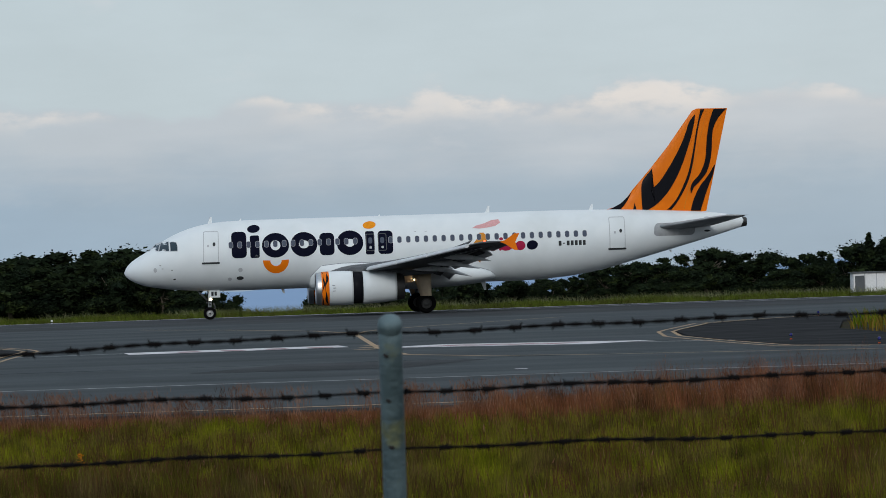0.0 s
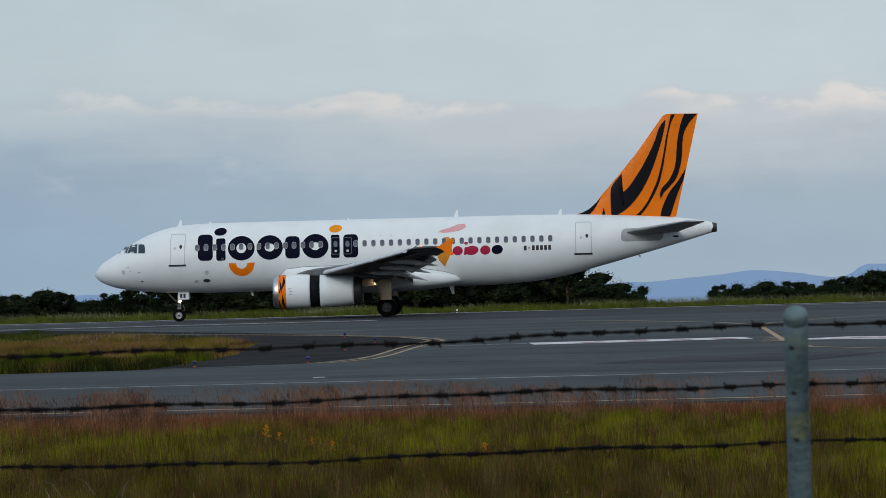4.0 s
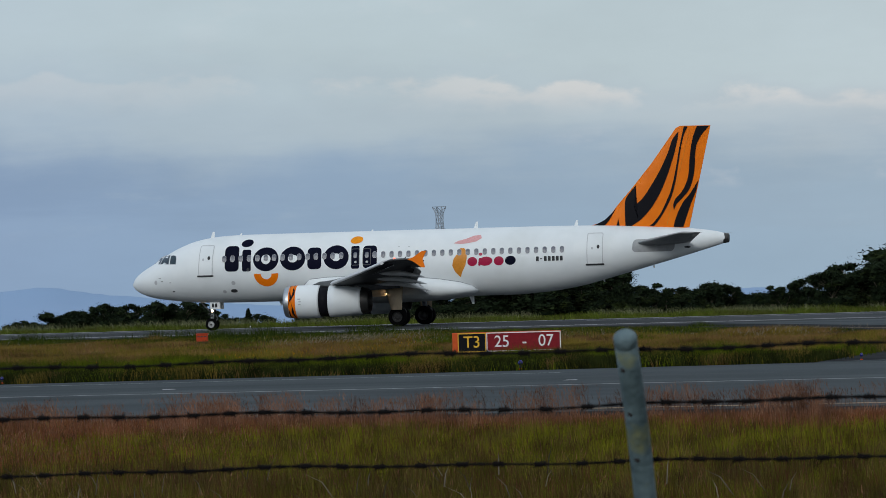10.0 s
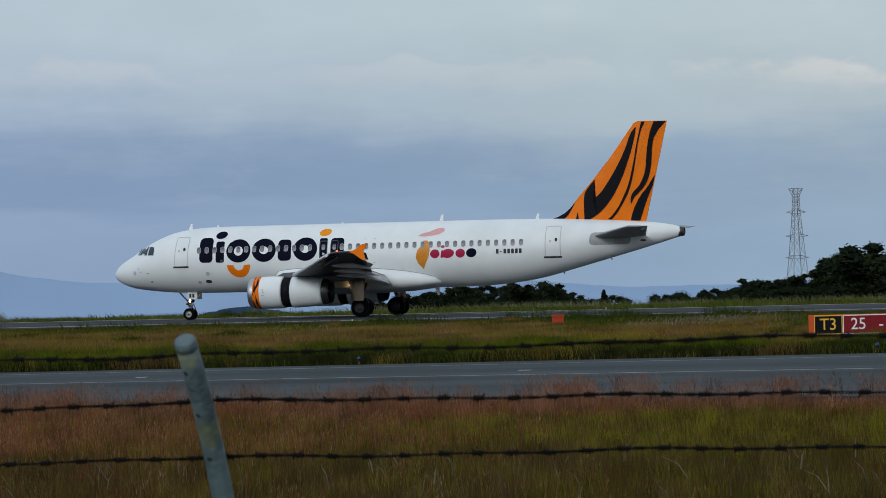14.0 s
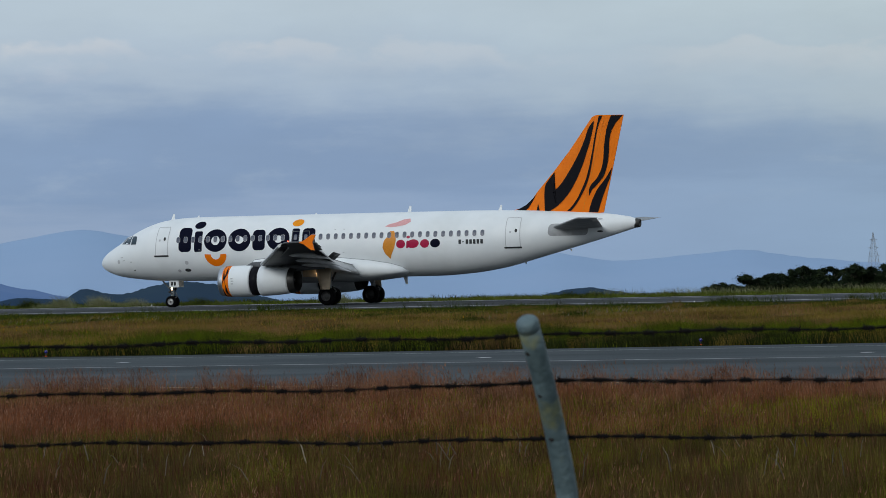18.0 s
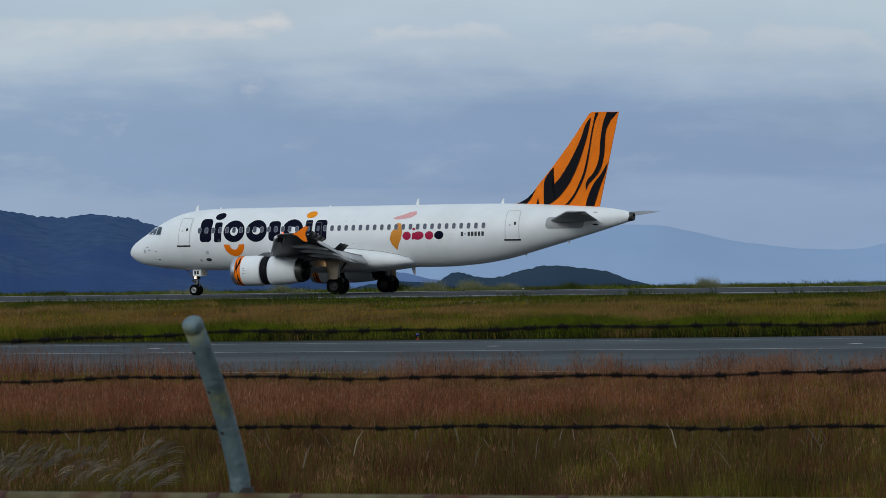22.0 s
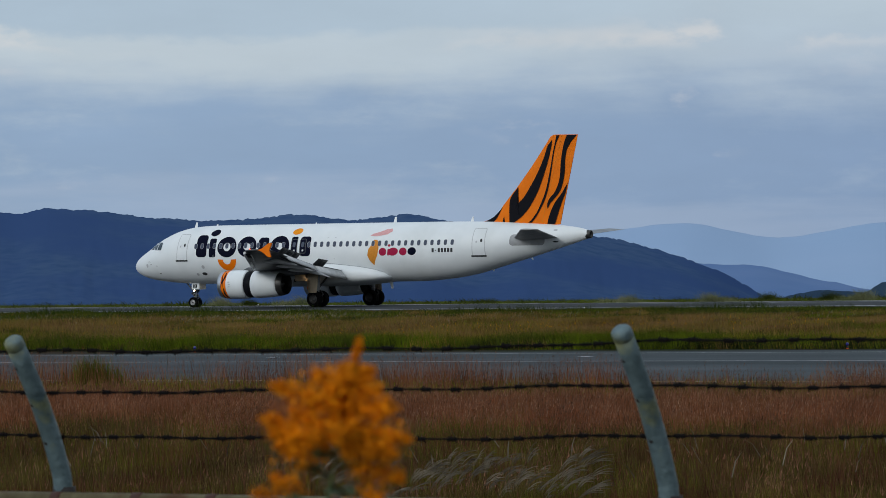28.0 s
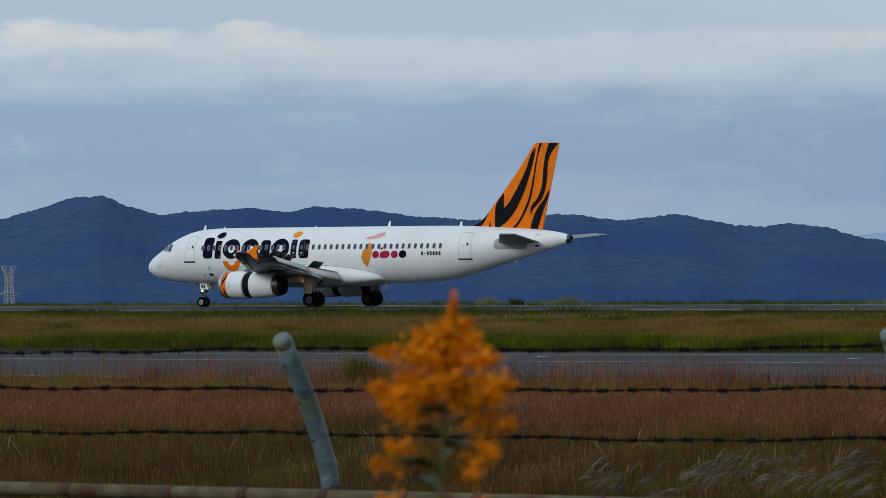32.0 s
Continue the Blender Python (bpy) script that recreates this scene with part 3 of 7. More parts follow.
            rings.append([(x, s * y + 0.62 * r * math.cos(q), z + r * math.sin(q)) for q in np.linspace(0, 2 * math.pi, 12, endpoint=False)])
        part("flap_track_fairing", loft(bm, rings), FLAP, wing, "pale grey pointed canoe-shaped fairing")
    # wing-tip fence
    y = 17.0
    xl, z = lead_x(17.0), wing_z(17.0)
    pts = [(xl + 1.08, z + 0.0), (xl + 1.4, z + 0.10), (xl + 1.95, z + 0.46), (xl + 2.22, z + 0.46), (xl + 1.98, z - 0.02), (xl + 2.12, z - 0.50), (xl + 1.9, z - 0.48), (xl + 1.4, z - 0.12)]
    bm = bmesh.new()
    rings = [[(px, s * (y - 0.05), pz) for px, pz in pts], [(px, s * (y + 0.05), pz) for px, pz in pts]]
    part("wingtip_fence", loft(bm, rings), ORANGE, wing, "orange arrow-shaped wing-tip fence", smooth=False)
    bm = bmesh.new()
    bmesh.ops.create_uvsphere(bm, u_segments=10, v_segments=6, radius=0.06, matrix=Matrix.Translation((xl + 0.25, s * 16.75, z + 0.06)))
    part("navigation_light", bm, RED_ON if s < 0 else LIGHT_ON, wing, "small lit wing-tip light")
    return wing


def build_engine(plane, side):
    y, zc = side * 5.75, 1.66
    eng = new("engine", None)
    eng.empty_display_size = 0.5
    eng.parent = plane
    tagged(eng, "white engine nacelle with open black reverser gap")

    def shell(name, prof, mat, label="", cap=False):
        return part(name, lathe_x(bmesh.new(), prof, y, zc, 48, cap), mat, eng, label)

    shell("inlet_lip", [(11.62, 0.78), (11.40, 0.80), (11.27, 0.84), (11.24, 0.88), (11.28, 0.925), (11.42, 0.955), (11.58, 0.972)], METAL, "bare metal inlet lip")
    shell("inlet_duct", [(11.62, 0.78), (12.3, 0.84), (12.55, 0.86)], GREY)
    shell("fan_cowl", [(11.58, 0.972), (12.0, 1.0), (12.7, 1.012), (13.3, 1.003), (13.45, 0.996), (13.45, 0.90)], WHITE, "white fan cowl")
    shell("reverser_gap", [(13.45, 0.90), (13.47, 0.935), (14.02, 0.925), (14.04, 0.87)], BLACK, "black open thrust-reverser cascade")
    shell("reverser_sleeve", [(14.04, 0.86), (14.04, 0.976), (14.5, 0.965), (15.2, 0.925), (15.9, 0.85), (16.04, 0.83), (16.03, 0.80), (15.8, 0.80)], WHITE, "white translating sleeve")
    shell("exhaust_nozzle", [(16.04, 0.828), (16.2, 0.80), (16.45, 0.745), (16.50, 0.725), (16.48, 0.71), (16.1, 0.74), (15.4, 0.72), (15.3, 0.2)], DARKMETAL, "burnt dark metal exhaust nozzle")
    shell("exhaust_plug", [(15.4, 0.40), (15.9, 0.30), (16.3, 0.10), (16.34, 0.02)], DARKMETAL, cap=True)
    shell("fan_disc", [(12.5, 0.86), (12.52, 0.3), (12.5, 0.26)], DARKMETAL)
    shell("spinner", [(12.05, 0.01), (12.2, 0.12), (12.5, 0.27)], DARKGREY, cap=True)
    blade = bmesh.new()
    for k in range(24):
        a = 2 * math.pi * k / 24
        ca, sa = math.cos(a), math.sin(a)
        p = [(12.38, 0.26, -0.04), (12.50, 0.26, 0.04), (12.50, 0.84, 0.10), (12.36, 0.84, -0.08)]
        blade.faces.new([blade.verts.new((x, y + r * ca - w * sa, zc + r * sa + w * ca)) for x, r, w in p])
    tagged(part("fan_blades", blade, DARKMETAL, eng), kind="stuff")
    shell("cowl_band", [(11.585, 0.974), (11.60, 0.982), (12.02, 1.009), (12.03, 1.003)], ORANGE, "orange band with black waves")
    # black waves round the orange band
    for k0, wd, ph in ((11.66, 0.09, 0.0), (11.86, 0.13, 1.2)):
        bm = bmesh.new()
        rows = []
        for i in range(97):
            a = 2 * math.pi * i / 96
            off = 0.06 * math.sin(3 * a + ph) + 0.03 * math.sin(7 * a + 2 * ph)
            wv = wd * (0.65 + 0.5 * math.sin(5 * a + ph))
            row = []
            for x in (k0 + off - wv / 2, k0 + off + wv / 2):
                x = min(max(x, 11.60), 12.015)
                r = 0.988 + (x - 11.6) / 0.42 * 0.027
                row.append((x, y + r * math.cos(a), zc + r * math.sin(a)))
            rows.append(row)
        vs = [[bm.verts.new(p) for p in row] for row in rows]
        for u, v in zip(vs, vs[1:]):
            bm.faces.new((u[0], u[1], v[1], v[0]))
        bmesh.ops.recalc_face_normals(bm, faces=bm.faces)
        part("black_wave", bm, BLACK, eng)
    # latch marks on the cowl
    for dz, dx in ((0.18, 0.0), (0.02, 0.05), (-0.15, 0.02)):
        bm = bmesh.new()
        yy = side * (5.75 + math.sqrt(1.016**2 - dz**2))
        box(bm, 12.2 + dx, 12.36 + dx, min(yy, yy - side * 0.01), max(yy, yy - side * 0.01) + 0.004, zc + dz - 0.03, zc + dz + 0.03)
        part("cowl_mark", bm, SEAM, eng)
    # pylon
    bm = bmesh.new()
    rings = []
    for x, zb, zt, w in ((12.9, 2.60, 2.66, 0.03), (13.4, 2.55, 2.86, 0.16), (14.4, 2.35, 2.92, 0.2), (15.8, 2.2, 2.75, 0.2), (17.2, 2.28, 2.55, 0.14), (18.4, 2.35, 2.5, 0.03)):
        rings.append([(x, y - w, zb), (x, y + w, zb), (x, y + w, zt), (x, y - w, zt)])
    part("pylon", loft(bm, rings), GREY, eng, "grey engine pylon")
    if side < 0:
        # added panel, its cream standing for a patch of warm lamp light
        panel_ob = part("aft_fairing_panel", box(bmesh.new(), 16.1, 17.1, y + 1.73, y + 1.77, 1.84, 2.36, 0.02), CREAM, eng, "cream panel added for a patch of warm lamp light")
        # lens added out of sight behind the gear door, to warm the panel
        lens = bmesh.new()
        bmesh.ops.create_uvsphere(lens, u_segments=12, v_segments=8, radius=0.07, matrix=Matrix.Translation((17.24, y + 1.60, 2.0)))
        part("lens", lens, WARM_ON, panel_ob, "lit warm lamp lens")
    return eng


def build_wheel(name, parent, x, y, z, r, w, rim_mat):
    """A wheel with its origin on the axle: tyre, rim and hub."""
    hub = new(name, None)
    hub.empty_display_size = 0.3
    hub.parent = parent
    hub.matrix_basis = pose(x, y, z)
    seg = 36
    prof = [(-0.5, 0.55), (-0.5, 0.80), (-0.44, 0.93), (-0.28, 0.99), (-0.1, 1.0), (-0.09, 0.985), (-0.05, 0.985), (-0.04, 1.0), (0.04, 1.0), (0.05, 0.985), (0.09, 0.985), (0.1, 1.0), (0.28, 0.99), (0.44, 0.93), (0.5, 0.80), (0.5, 0.55)]
    bm = bmesh.new()
    loft(bm, [[(r * k * math.cos(a), u * w, r * k * math.sin(a)) for a in (2 * math.pi * i / seg for i in range(seg))] for u, k in prof], True, False)
    part("tyre", bm, RUBBER, hub, "black rubber tyre")
    bm = bmesh.new()
    for sd in (-1, 1):
        pr = [(0.47, 0.57), (0.40, 0.52), (0.22, 0.48), (0.20, 0.30), (0.34, 0.22), (0.36, 0.10), (0.34, 0.01)]
        rings = [[(r * k * math.cos(a), sd * u * w, r * k * math.sin(a)) for a in (2 * math.pi * i / seg for i in range(seg))] for u, k in pr]
        loft(bm, rings, True, False)
    part("rim", bm, rim_mat, hub, "metal wheel rim")
    bm = bmesh.new()
    for i in range(9):
        a = 2 * math.pi * i / 9
        for sd in (-1, 1):
            tube(bm, (0.4 * r * math.cos(a), sd * 0.19 * w, 0.4 * r * math.sin(a)), (0.4 * r * math.cos(a), sd * 0.25 * w, 0.4 * r * math.sin(a)), 0.045 * r, seg=6)
    tagged(part("wheel_bolts", bm, DARKMETAL, hub), kind="stuff")
    return hub


# stations of the wing-root fairing: x, half width, bottom and top
FAIRING = ((10.9, 0.3, 2.0, 2.4), (11.2, 1.5, 1.62, 3.1), (11.8, 2.05, 1.50, 3.38), (13.0, 2.22, 1.44, 3.42), (15.5, 2.28, 1.42, 3.38), (18.0, 2.28, 1.44, 3.25), (20.0, 2.18, 1.52, 3.0), (21.3, 2.02, 1.66, 2.72), (22.0, 1.75, 1.82, 2.45), (22.3, 1.2, 1.95, 2.2))


def build_plane():
    plane = tagged(new("airliner", None), "white twin-engine airliner, orange black-striped tail, rolling on runway", "airplane")
    # hull
    bm = bmesh.new()
    xs = list(np.r_[0.0, 0.03, 0.08, 0.16, 0.28, 0.45, 0.65, 0.9, np.arange(1.2, 8.1, 0.3), np.arange(9, 24.1, 1.5), np.arange(24.6, 37.3, 0.5), 37.45, 37.57])
    seg = 56
    rings = []
    for x in xs:
        c, h, w = hull(x)
        rings.append([(x, w * math.cos(2 * math.pi * i / seg), c + h * math.sin(2 * math.pi * i / seg)) for i in range(seg)])
    fus = part("fuselage", loft(bm, rings), WHITE, plane, "glossy white fuselage with dark blue shapes")
    # wing-to-body fairing
    bm = bmesh.new()
    rings = []
    for x, w, zb, zt in FAIRING:
        c, h = (zb + zt) / 2, (zt - zb) / 2
        ring = []
        for i in range(40):
            a = 2 * math.pi * i / 40
            ca, sa = math.cos(a), math.sin(a)
            ring.append((x, w * math.copysign(abs(ca) ** 0.7, ca), c + h * math.copysign(abs(sa) ** 0.75, sa)))
        rings.append(ring)
    part("belly_fairing", loft(bm, rings), WHITE, plane, "white bulged wing-root fairing")
    # the dark joint where the fairing meets the hull
    fair = np.array(FAIRING)
    for side in (-1, 1):
        line = []
        for x in np.linspace(11.15, 22.25, 60):
            w, zb, zt = (float(np.interp(x, fair[:, 0], fair[:, k])) for k in (1, 2, 3))
            c, h = (zb + zt) / 2, (zt - zb) / 2
            z = zt
            while z > c + 0.05:
                out = w * math.sqrt(max(0.0, 1 - min(1.0, (z - c) / h) ** (2 / 0.75))) ** 0.7
                if out >= skin(x, z, 0.0):
                    break
                z -= 0.01
            line.append((x, z))
        bm = bmesh.new()
        rows = [[bm.verts.new((x, side * (skin(x, z + dz, 0.0) + 0.022), z + dz)) for dz in (-0.012, 0.026)] for x, z in line]
        for u, v in zip(rows, rows[1:]):
            bm.faces.new((u[0], u[1], v[1], v[0]))
        bmesh.ops.recalc_face_normals(bm, faces=bm.faces)
        part("fairing_joint", bm, FRAME, plane, "thin grey joint round the fairing")
    bm = bmesh.new()
    lathe_x(bm, [(37.2, 0.355), (37.58, 0.30), (37.78, 0.27), (37.80, 0.22), (37.6, 0.18)], 0.0, 4.83, 24)
    part("exhaust_cone", bm, DARKMETAL, plane, "dark metal tail exhaust")
    # cabin windows
    def window_mesh(w, h, side):
        return draped(rounded(-w / 2, w / 2, -h / 2, h / 2, w * 0.42), side, lambda x, z: skin(15.0, 4.43 + z, 0.0), 0.0, 0.06)

    for side in (-1, 1):
        frame_me = mesh_of(window_mesh(0.275, 0.405, side), "window")
        frame_me.materials.append(FRAME)
        pane_me = mesh_of(window_mesh(0.235, 0.36, side), "pane")
        pane_me.materials.append(GLASS)
        for k in range(41):
            x = 6.42 + 0.5325 * k
            if 14.4 < x < 15.8:
                continue
            shift = skin(x, 4.43, 0) - skin(15.0, 4.43, 0)
            win = part("window", frame_me, SEAM, fus, at=pose(x, side * (shift + 0.017), 4.43))
            part("pane", pane_me, GLASS, win, at=pose(0, side * 0.005, 0))
        # cockpit panes
        for quad in ([(1.50, 4.24), (1.98, 4.66), (2.22, 4.74), (2.06, 4.25)], [(2.12, 4.24), (2.27, 4.75), (2.70, 4.76), (2.72, 4.22)], [(2.82, 4.21), (2.80, 4.72), (2.96, 4.75), (3.16, 4.70), (3.22, 4.50), (3.22, 4.21)]):
            cx, cz = sum(p[0] for p in quad) / len(quad), sum(p[1] for p in quad) / len(quad)
            rim = [(cx + (x - cx) * 1.12, cz + (z - cz) * 1.14) for x, z in quad]
            pane = part("cockpit_window", draped(rim, side, lambda x, z: skin(x, z, 0.006)), SEAM, fus)
            part("pane", draped(quad, side, lambda x, z: skin(x, z, 0.014)), COCKPIT, pane, "dark cockpit glass")
        # doors
        for x0, x1, z0, z1, lean in ((4.74, 5.66, 3.40, 5.32, 0.06), (29.22, 30.2, 3.44, 5.38, 0.02)):
            door = part("passenger_door", draped(rounded(x0, x1, z0, z1, 0.12, lean), side, lambda x, z: skin(x, z, 0.010)), WHITE, fus, "white passenger door with grey outline")
            part("door_outline", draped(outline_ring(x0, x1, z0, z1, 0.12, 0.045, lean), side, lambda x, z: skin(x, z, 0.018)), SEAM, door)
            part("door_sill", draped(rounded(x0 - 0.08, x1 + 0.06, z0 - 0.06, z0 + 0.05, 0.04), side, lambda x, z: skin(x, z, 0.03)), DARKGREY, door)
            part("door_window", draped(oval((x0 + x1) / 2 + 0.22, 4.52, 0.085, 0.12), side, lambda x, z: skin(x, z, 0.02)), DARKGREY, door)
            part("door_handle", draped(rounded((x0 + x1) / 2 - 0.2, (x0 + x1) / 2 - 0.08, 4.36, 4.5, 0.02), side, lambda x, z: skin(x, z, 0.02)), SEAM, door)
        # dark blue shapes of the livery
        def shape(name, poly, mat, label=""):
            part(name, draped(poly, side, lambda x, z: skin(x, z, 0.011)), mat, fus, label)

        shape("livery_bar", rounded(6.46, 7.36, 3.64, 5.22, 0.26), NAVY)
        shape("livery_bar", rounded(7.57, 8.13, 3.62, 4.97, 0.12), NAVY)
        shape("livery_dot", oval(7.82, 5.37, 0.38, 0.235, 6), NAVY)
        for cx, rx, ix, iz in ((9.09, 0.81, 0.30, 0.30), (10.80, 0.80, 0.30, 0.24), (13.56, 0.80, 0.28, 0.24)):
            cz = 4.34
            shape("livery_ring", ring_quads(oval(cx, cz, rx, 0.74, 0, 32), oval(cx, cz + (0.0 if iz > 0.2 else 0.1), ix, iz, 0, 32)), NAVY)
        shape("livery_bar", rounded(11.74, 12.62, 3.64, 4.98, 0.26), NAVY)
        shape("livery_bar", rounded(14.50, 15.02, 3.60, 5.0, 0.1), NAVY)
        shape("livery_dot_orange", oval(14.78, 5.37, 0.39, 0.225, 6), AMBER, "amber dot")
        shape("livery_bar", rounded(15.24, 16.14, 3.60, 5.0, 0.24), NAVY)
        arc_o = [(9.09 + 0.78 * math.cos(a), 3.46 + 0.80 * math.sin(a)) for a in np.linspace(math.pi, 2 * math.pi, 20)]
        arc_i = [(9.09 + 0.34 * math.cos(a), 3.44 + 0.34 * math.sin(a)) for a in np.linspace(math.pi, 2 * math.pi, 20)]
        shape("livery_smile", [[arc_o[i], arc_o[i + 1], arc_i[i + 1], arc_i[i]] for i in range(19)], ORANGE, "orange smiling arc")
        shape("livery_leaf_pink", [(20.95, 4.98), (21.2, 5.12), (21.7, 5.24), (22.15, 5.42), (22.58, 5.46), (22.68, 5.26), (22.35, 5.06), (21.9, 4.98), (21.4, 4.93)], PINK, "pink leaf shape")
        shape("livery_leaf_ochre", [(21.35, 2.88), (21.02, 3.25), (20.88, 3.62), (20.98, 4.05), (21.28, 4.42), (21.36, 4.68), (21.62, 4.68), (21.80, 4.45), (21.80, 4.05), (21.70, 3.6), (21.48, 3.2)], OCHRE, "ochre leaf shape")
        # a row of small crimson shapes, the last dark
        for cx, rx in ((22.14, 0.31), (22.98, 0.42), (23.80, 0.31)):
            shape("livery_small_oval", oval(cx, 3.83, rx, 0.28, 8), CRIMSON)
        shape("livery_small_bar", rounded(22.50, 22.66, 3.56, 4.04, 0.07, 0.06), CRIMSON)
        shape("livery_small_dot", oval(22.66, 4.27, 0.12, 0.09), CRIMSON)
        shape("livery_small_oval", oval(24.52, 3.84, 0.34, 0.28, 8), NAVY)
        for k, wd in enumerate((0.17, 0.13, 0.17, 0.17, 0.17, 0.17, 0.17)):
            x = 26.12 + 0.245 * k
            shape("registration_bar", rounded(x, x + wd, 3.74 if k != 1 else 3.85, 4.03 if k != 1 else 3.91, 0.025), DARKGREY)
        # over-wing exits
        for x0 in (14.52, 15.24):
            ex = part("emergency_exit", draped(outline_ring(x0, x0 + 0.52, 3.80, 4.84, 0.1, 0.04), side, lambda x, z: skin(x, z, 0.024)), GREY, fus, "over-wing exit with pale outline")
            part("exit_window", draped(rounded(x0 + 0.14, x0 + 0.38, 4.25, 4.62, 0.1), side, lambda x, z: skin(x, z, 0.026)), GLASS, ex)
            part("exit_placard", draped(rounded(x0 + 0.2, x0 + 0.34, 3.95, 4.08, 0.02), side, lambda x, z: skin(x, z, 0.026)), SEAM, ex)
        # small service panels
        for x, z, rx, rz, m in ((1.86, 3.08, 0.10, 0.14, SEAM), (6.95, 2.93, 0.13, 0.13, SEAM), (6.92, 2.44, 0.22, 0.11, DARKGREY), (6.3, 2.4, 0.12, 0.10, SEAM), (3.0, 2.5, 0.08, 0.04, DARKGREY), (7.95, 3.72, 0.09, 0.09, GREY), (35.3, 4.35, 0.2, 0.06, DARKGREY), (35.3, 5.15, 0.16, 0.06, SEAM)):
            shape("service_panel", oval(x, z, rx, rz, 0, 14), m)
        for x, z in ((2.2, 3.35), (2.35, 3.15), (2.9, 3.05)):
            part("probe", tube(bmesh.new(), (x, side * skin(x, z, 0.0), z), (x - 0.10, side * (skin(x, z, 0.0) + 0.09), z), 0.018, 0.012, 6), DARKMETAL, fus)
        for x0, x1, z0, z1 in ((17.45, 18.2, 4.86, 4.90), (17.45, 18.2, 3.36, 3.40)):
            shape("walkway_mark", [rounded(x0, x0 + 0.12, z0, z1, 0.012), rounded(x1 - 0.12, x1, z0, z1, 0.012)], SEAM)
        # tailplane
        bm = bmesh.new()
        rings = []
        for u in (0.0, 0.35, 0.7, 0.97, 1.0):
            y = 0.55 + 5.7 * u
            rings.append(wing_section(31.9 + 3.75 * u + (0.12 if u == 1 else 0), 3.55 - 2.2 * u, side * y, 4.62 + 0.56 * u, 0.11 if u < 1 else 0.05, 10, 0.0))
        tp = part("tailplane", loft(bm, rings), PALE, plane, "pale grey tailplane with a shaded underside")
        part("elevator", panel([(34.62, side * 1.3, 4.70), (36.35, side * 5.9, 5.14), (36.9, side * 5.95, 5.14), (35.55, side * 1.3, 4.68)][::1 if side > 0 else -1], 0.09), PALE, tp)
        shape("tailplane_seal", rounded(31.95, 34.5, 4.12, 4.9, 0.25, 0.1), PALE, "grey tailplane seal plate")
        build_wing(plane, side)
        build_engine(plane, side)
    # fin and its stripes
    fin_pts = [(29.3, 5.84), (30.0, 6.03), (30.42, 6.36), (30.9, 6.98), (31.95, 8.14), (33.1, 9.5), (34.1, 10.71), (34.7, 11.66), (34.98, 11.78), (36.84, 11.75), (36.12, 8.8), (35.36, 5.55), (32.0, 5.3), (30.2, 5.5)]
    bm = bmesh.new()
    for side in (-1, 1):
        half = draped(fin_pts, side, fin_half, 0.0, 0.25, 0.15)
        me = bpy.data.meshes.new("tmp")
        half.to_mesh(me)
        half.free()
        bm.from_mesh(me)
        bpy.data.meshes.remove(me)
    k = len(fin_pts)
    for i in range(k):
        (xa, za), (xb, zb) = fin_pts[i], fin_pts[(i + 1) % k]
        ha, hb = fin_half(xa, za), fin_half(xb, zb)
        bm.faces.new([bm.verts.new(p) for p in ((xa, -ha, za), (xb, -hb, zb), (xb, hb, zb), (xa, ha, za))])
    bmesh.ops.remove_doubles(bm, verts=bm.verts, dist=0.002)
    bmesh.ops.recalc_face_normals(bm, faces=bm.faces)
    fin = part("tail_fin", bm, ORANGE, plane, "orange tail fin with black tiger stripes", smooth=False)
    stripes = [([(34.84, 11.42), (34.48, 10.96), (34.23, 10.28), (33.93, 9.61), (33.53, 8.87), (33.07, 8.14), (32.54, 7.41), (32.00, 6.95)], [(31.97, 7.18), (32.01, 7.68), (32.12, 8.22)], [(31.79, 7.84), (31.53, 7.50), (31.44, 7.20), (31.42, 6.57), (31.44, 5.75)], [(31.82, 5.74), (32.42, 6.13), (33.04, 6.78), (33.56, 7.58), (34.00, 8.50), (34.33, 9.38), (34.60, 10.20), (34.79, 10.95), (34.86, 11.40)]),
               ([(35.20, 11.73), (35.07, 11.18), (34.87, 10.32), (34.73, 9.58), (34.54, 8.72), (34.30, 7.85), (33.98, 7.12), (33.58, 6.38), (33.12, 5.84), (32.93, 5.71)], [(33.21, 5.70), (33.58, 6.13), (34.04, 6.87), (34.38, 7.60), (34.62, 8.46), (34.81, 9.45), (34.99, 10.44), (35.18, 11.18), (35.44, 11.73)]),
               ([(36.01, 11.73), (35.78, 11.16), (35.63, 10.54), (35.51, 9.80), (35.47, 9.18), (35.32, 8.44), (34.99, 7.77), (34.59, 7.35), (34.43, 6.98), (34.45, 6.63)], [(34.65, 7.03), (34.97, 7.33), (35.43, 7.88), (35.71, 8.68), (35.82, 9.42), (35.85, 10.04), (35.98, 10.65), (36.28, 11.20), (36.78, 11.73)]),
               ([(36.01, 8.42), (35.81, 8.12), (35.48, 7.63), (35.02, 7.08), (34.69, 6.47), (34.48, 5.92), (34.41, 5.60)], [(35.00, 5.58), (35.13, 5.96), (35.35, 6.58), (35.59, 7.19), (35.84, 7.74)]),
               ([(30.84, 6.84), (30.50, 6.48), (29.98, 6.06), (29.41, 5.84)], [(30.12, 5.81), (30.34, 6.04), (30.60, 6.41)])]
    tick = [(30.88, 5.78), (30.99, 6.2), (31.08, 5.78)]
    for side in (-1, 1):
        for s in [sum((flow(seg) for seg in edges), []) for edges in stripes] + [tick]:
            part("black_stripe", draped(s, side, fin_half, 0.04, 0.25, 0.15), BLACK, fin)
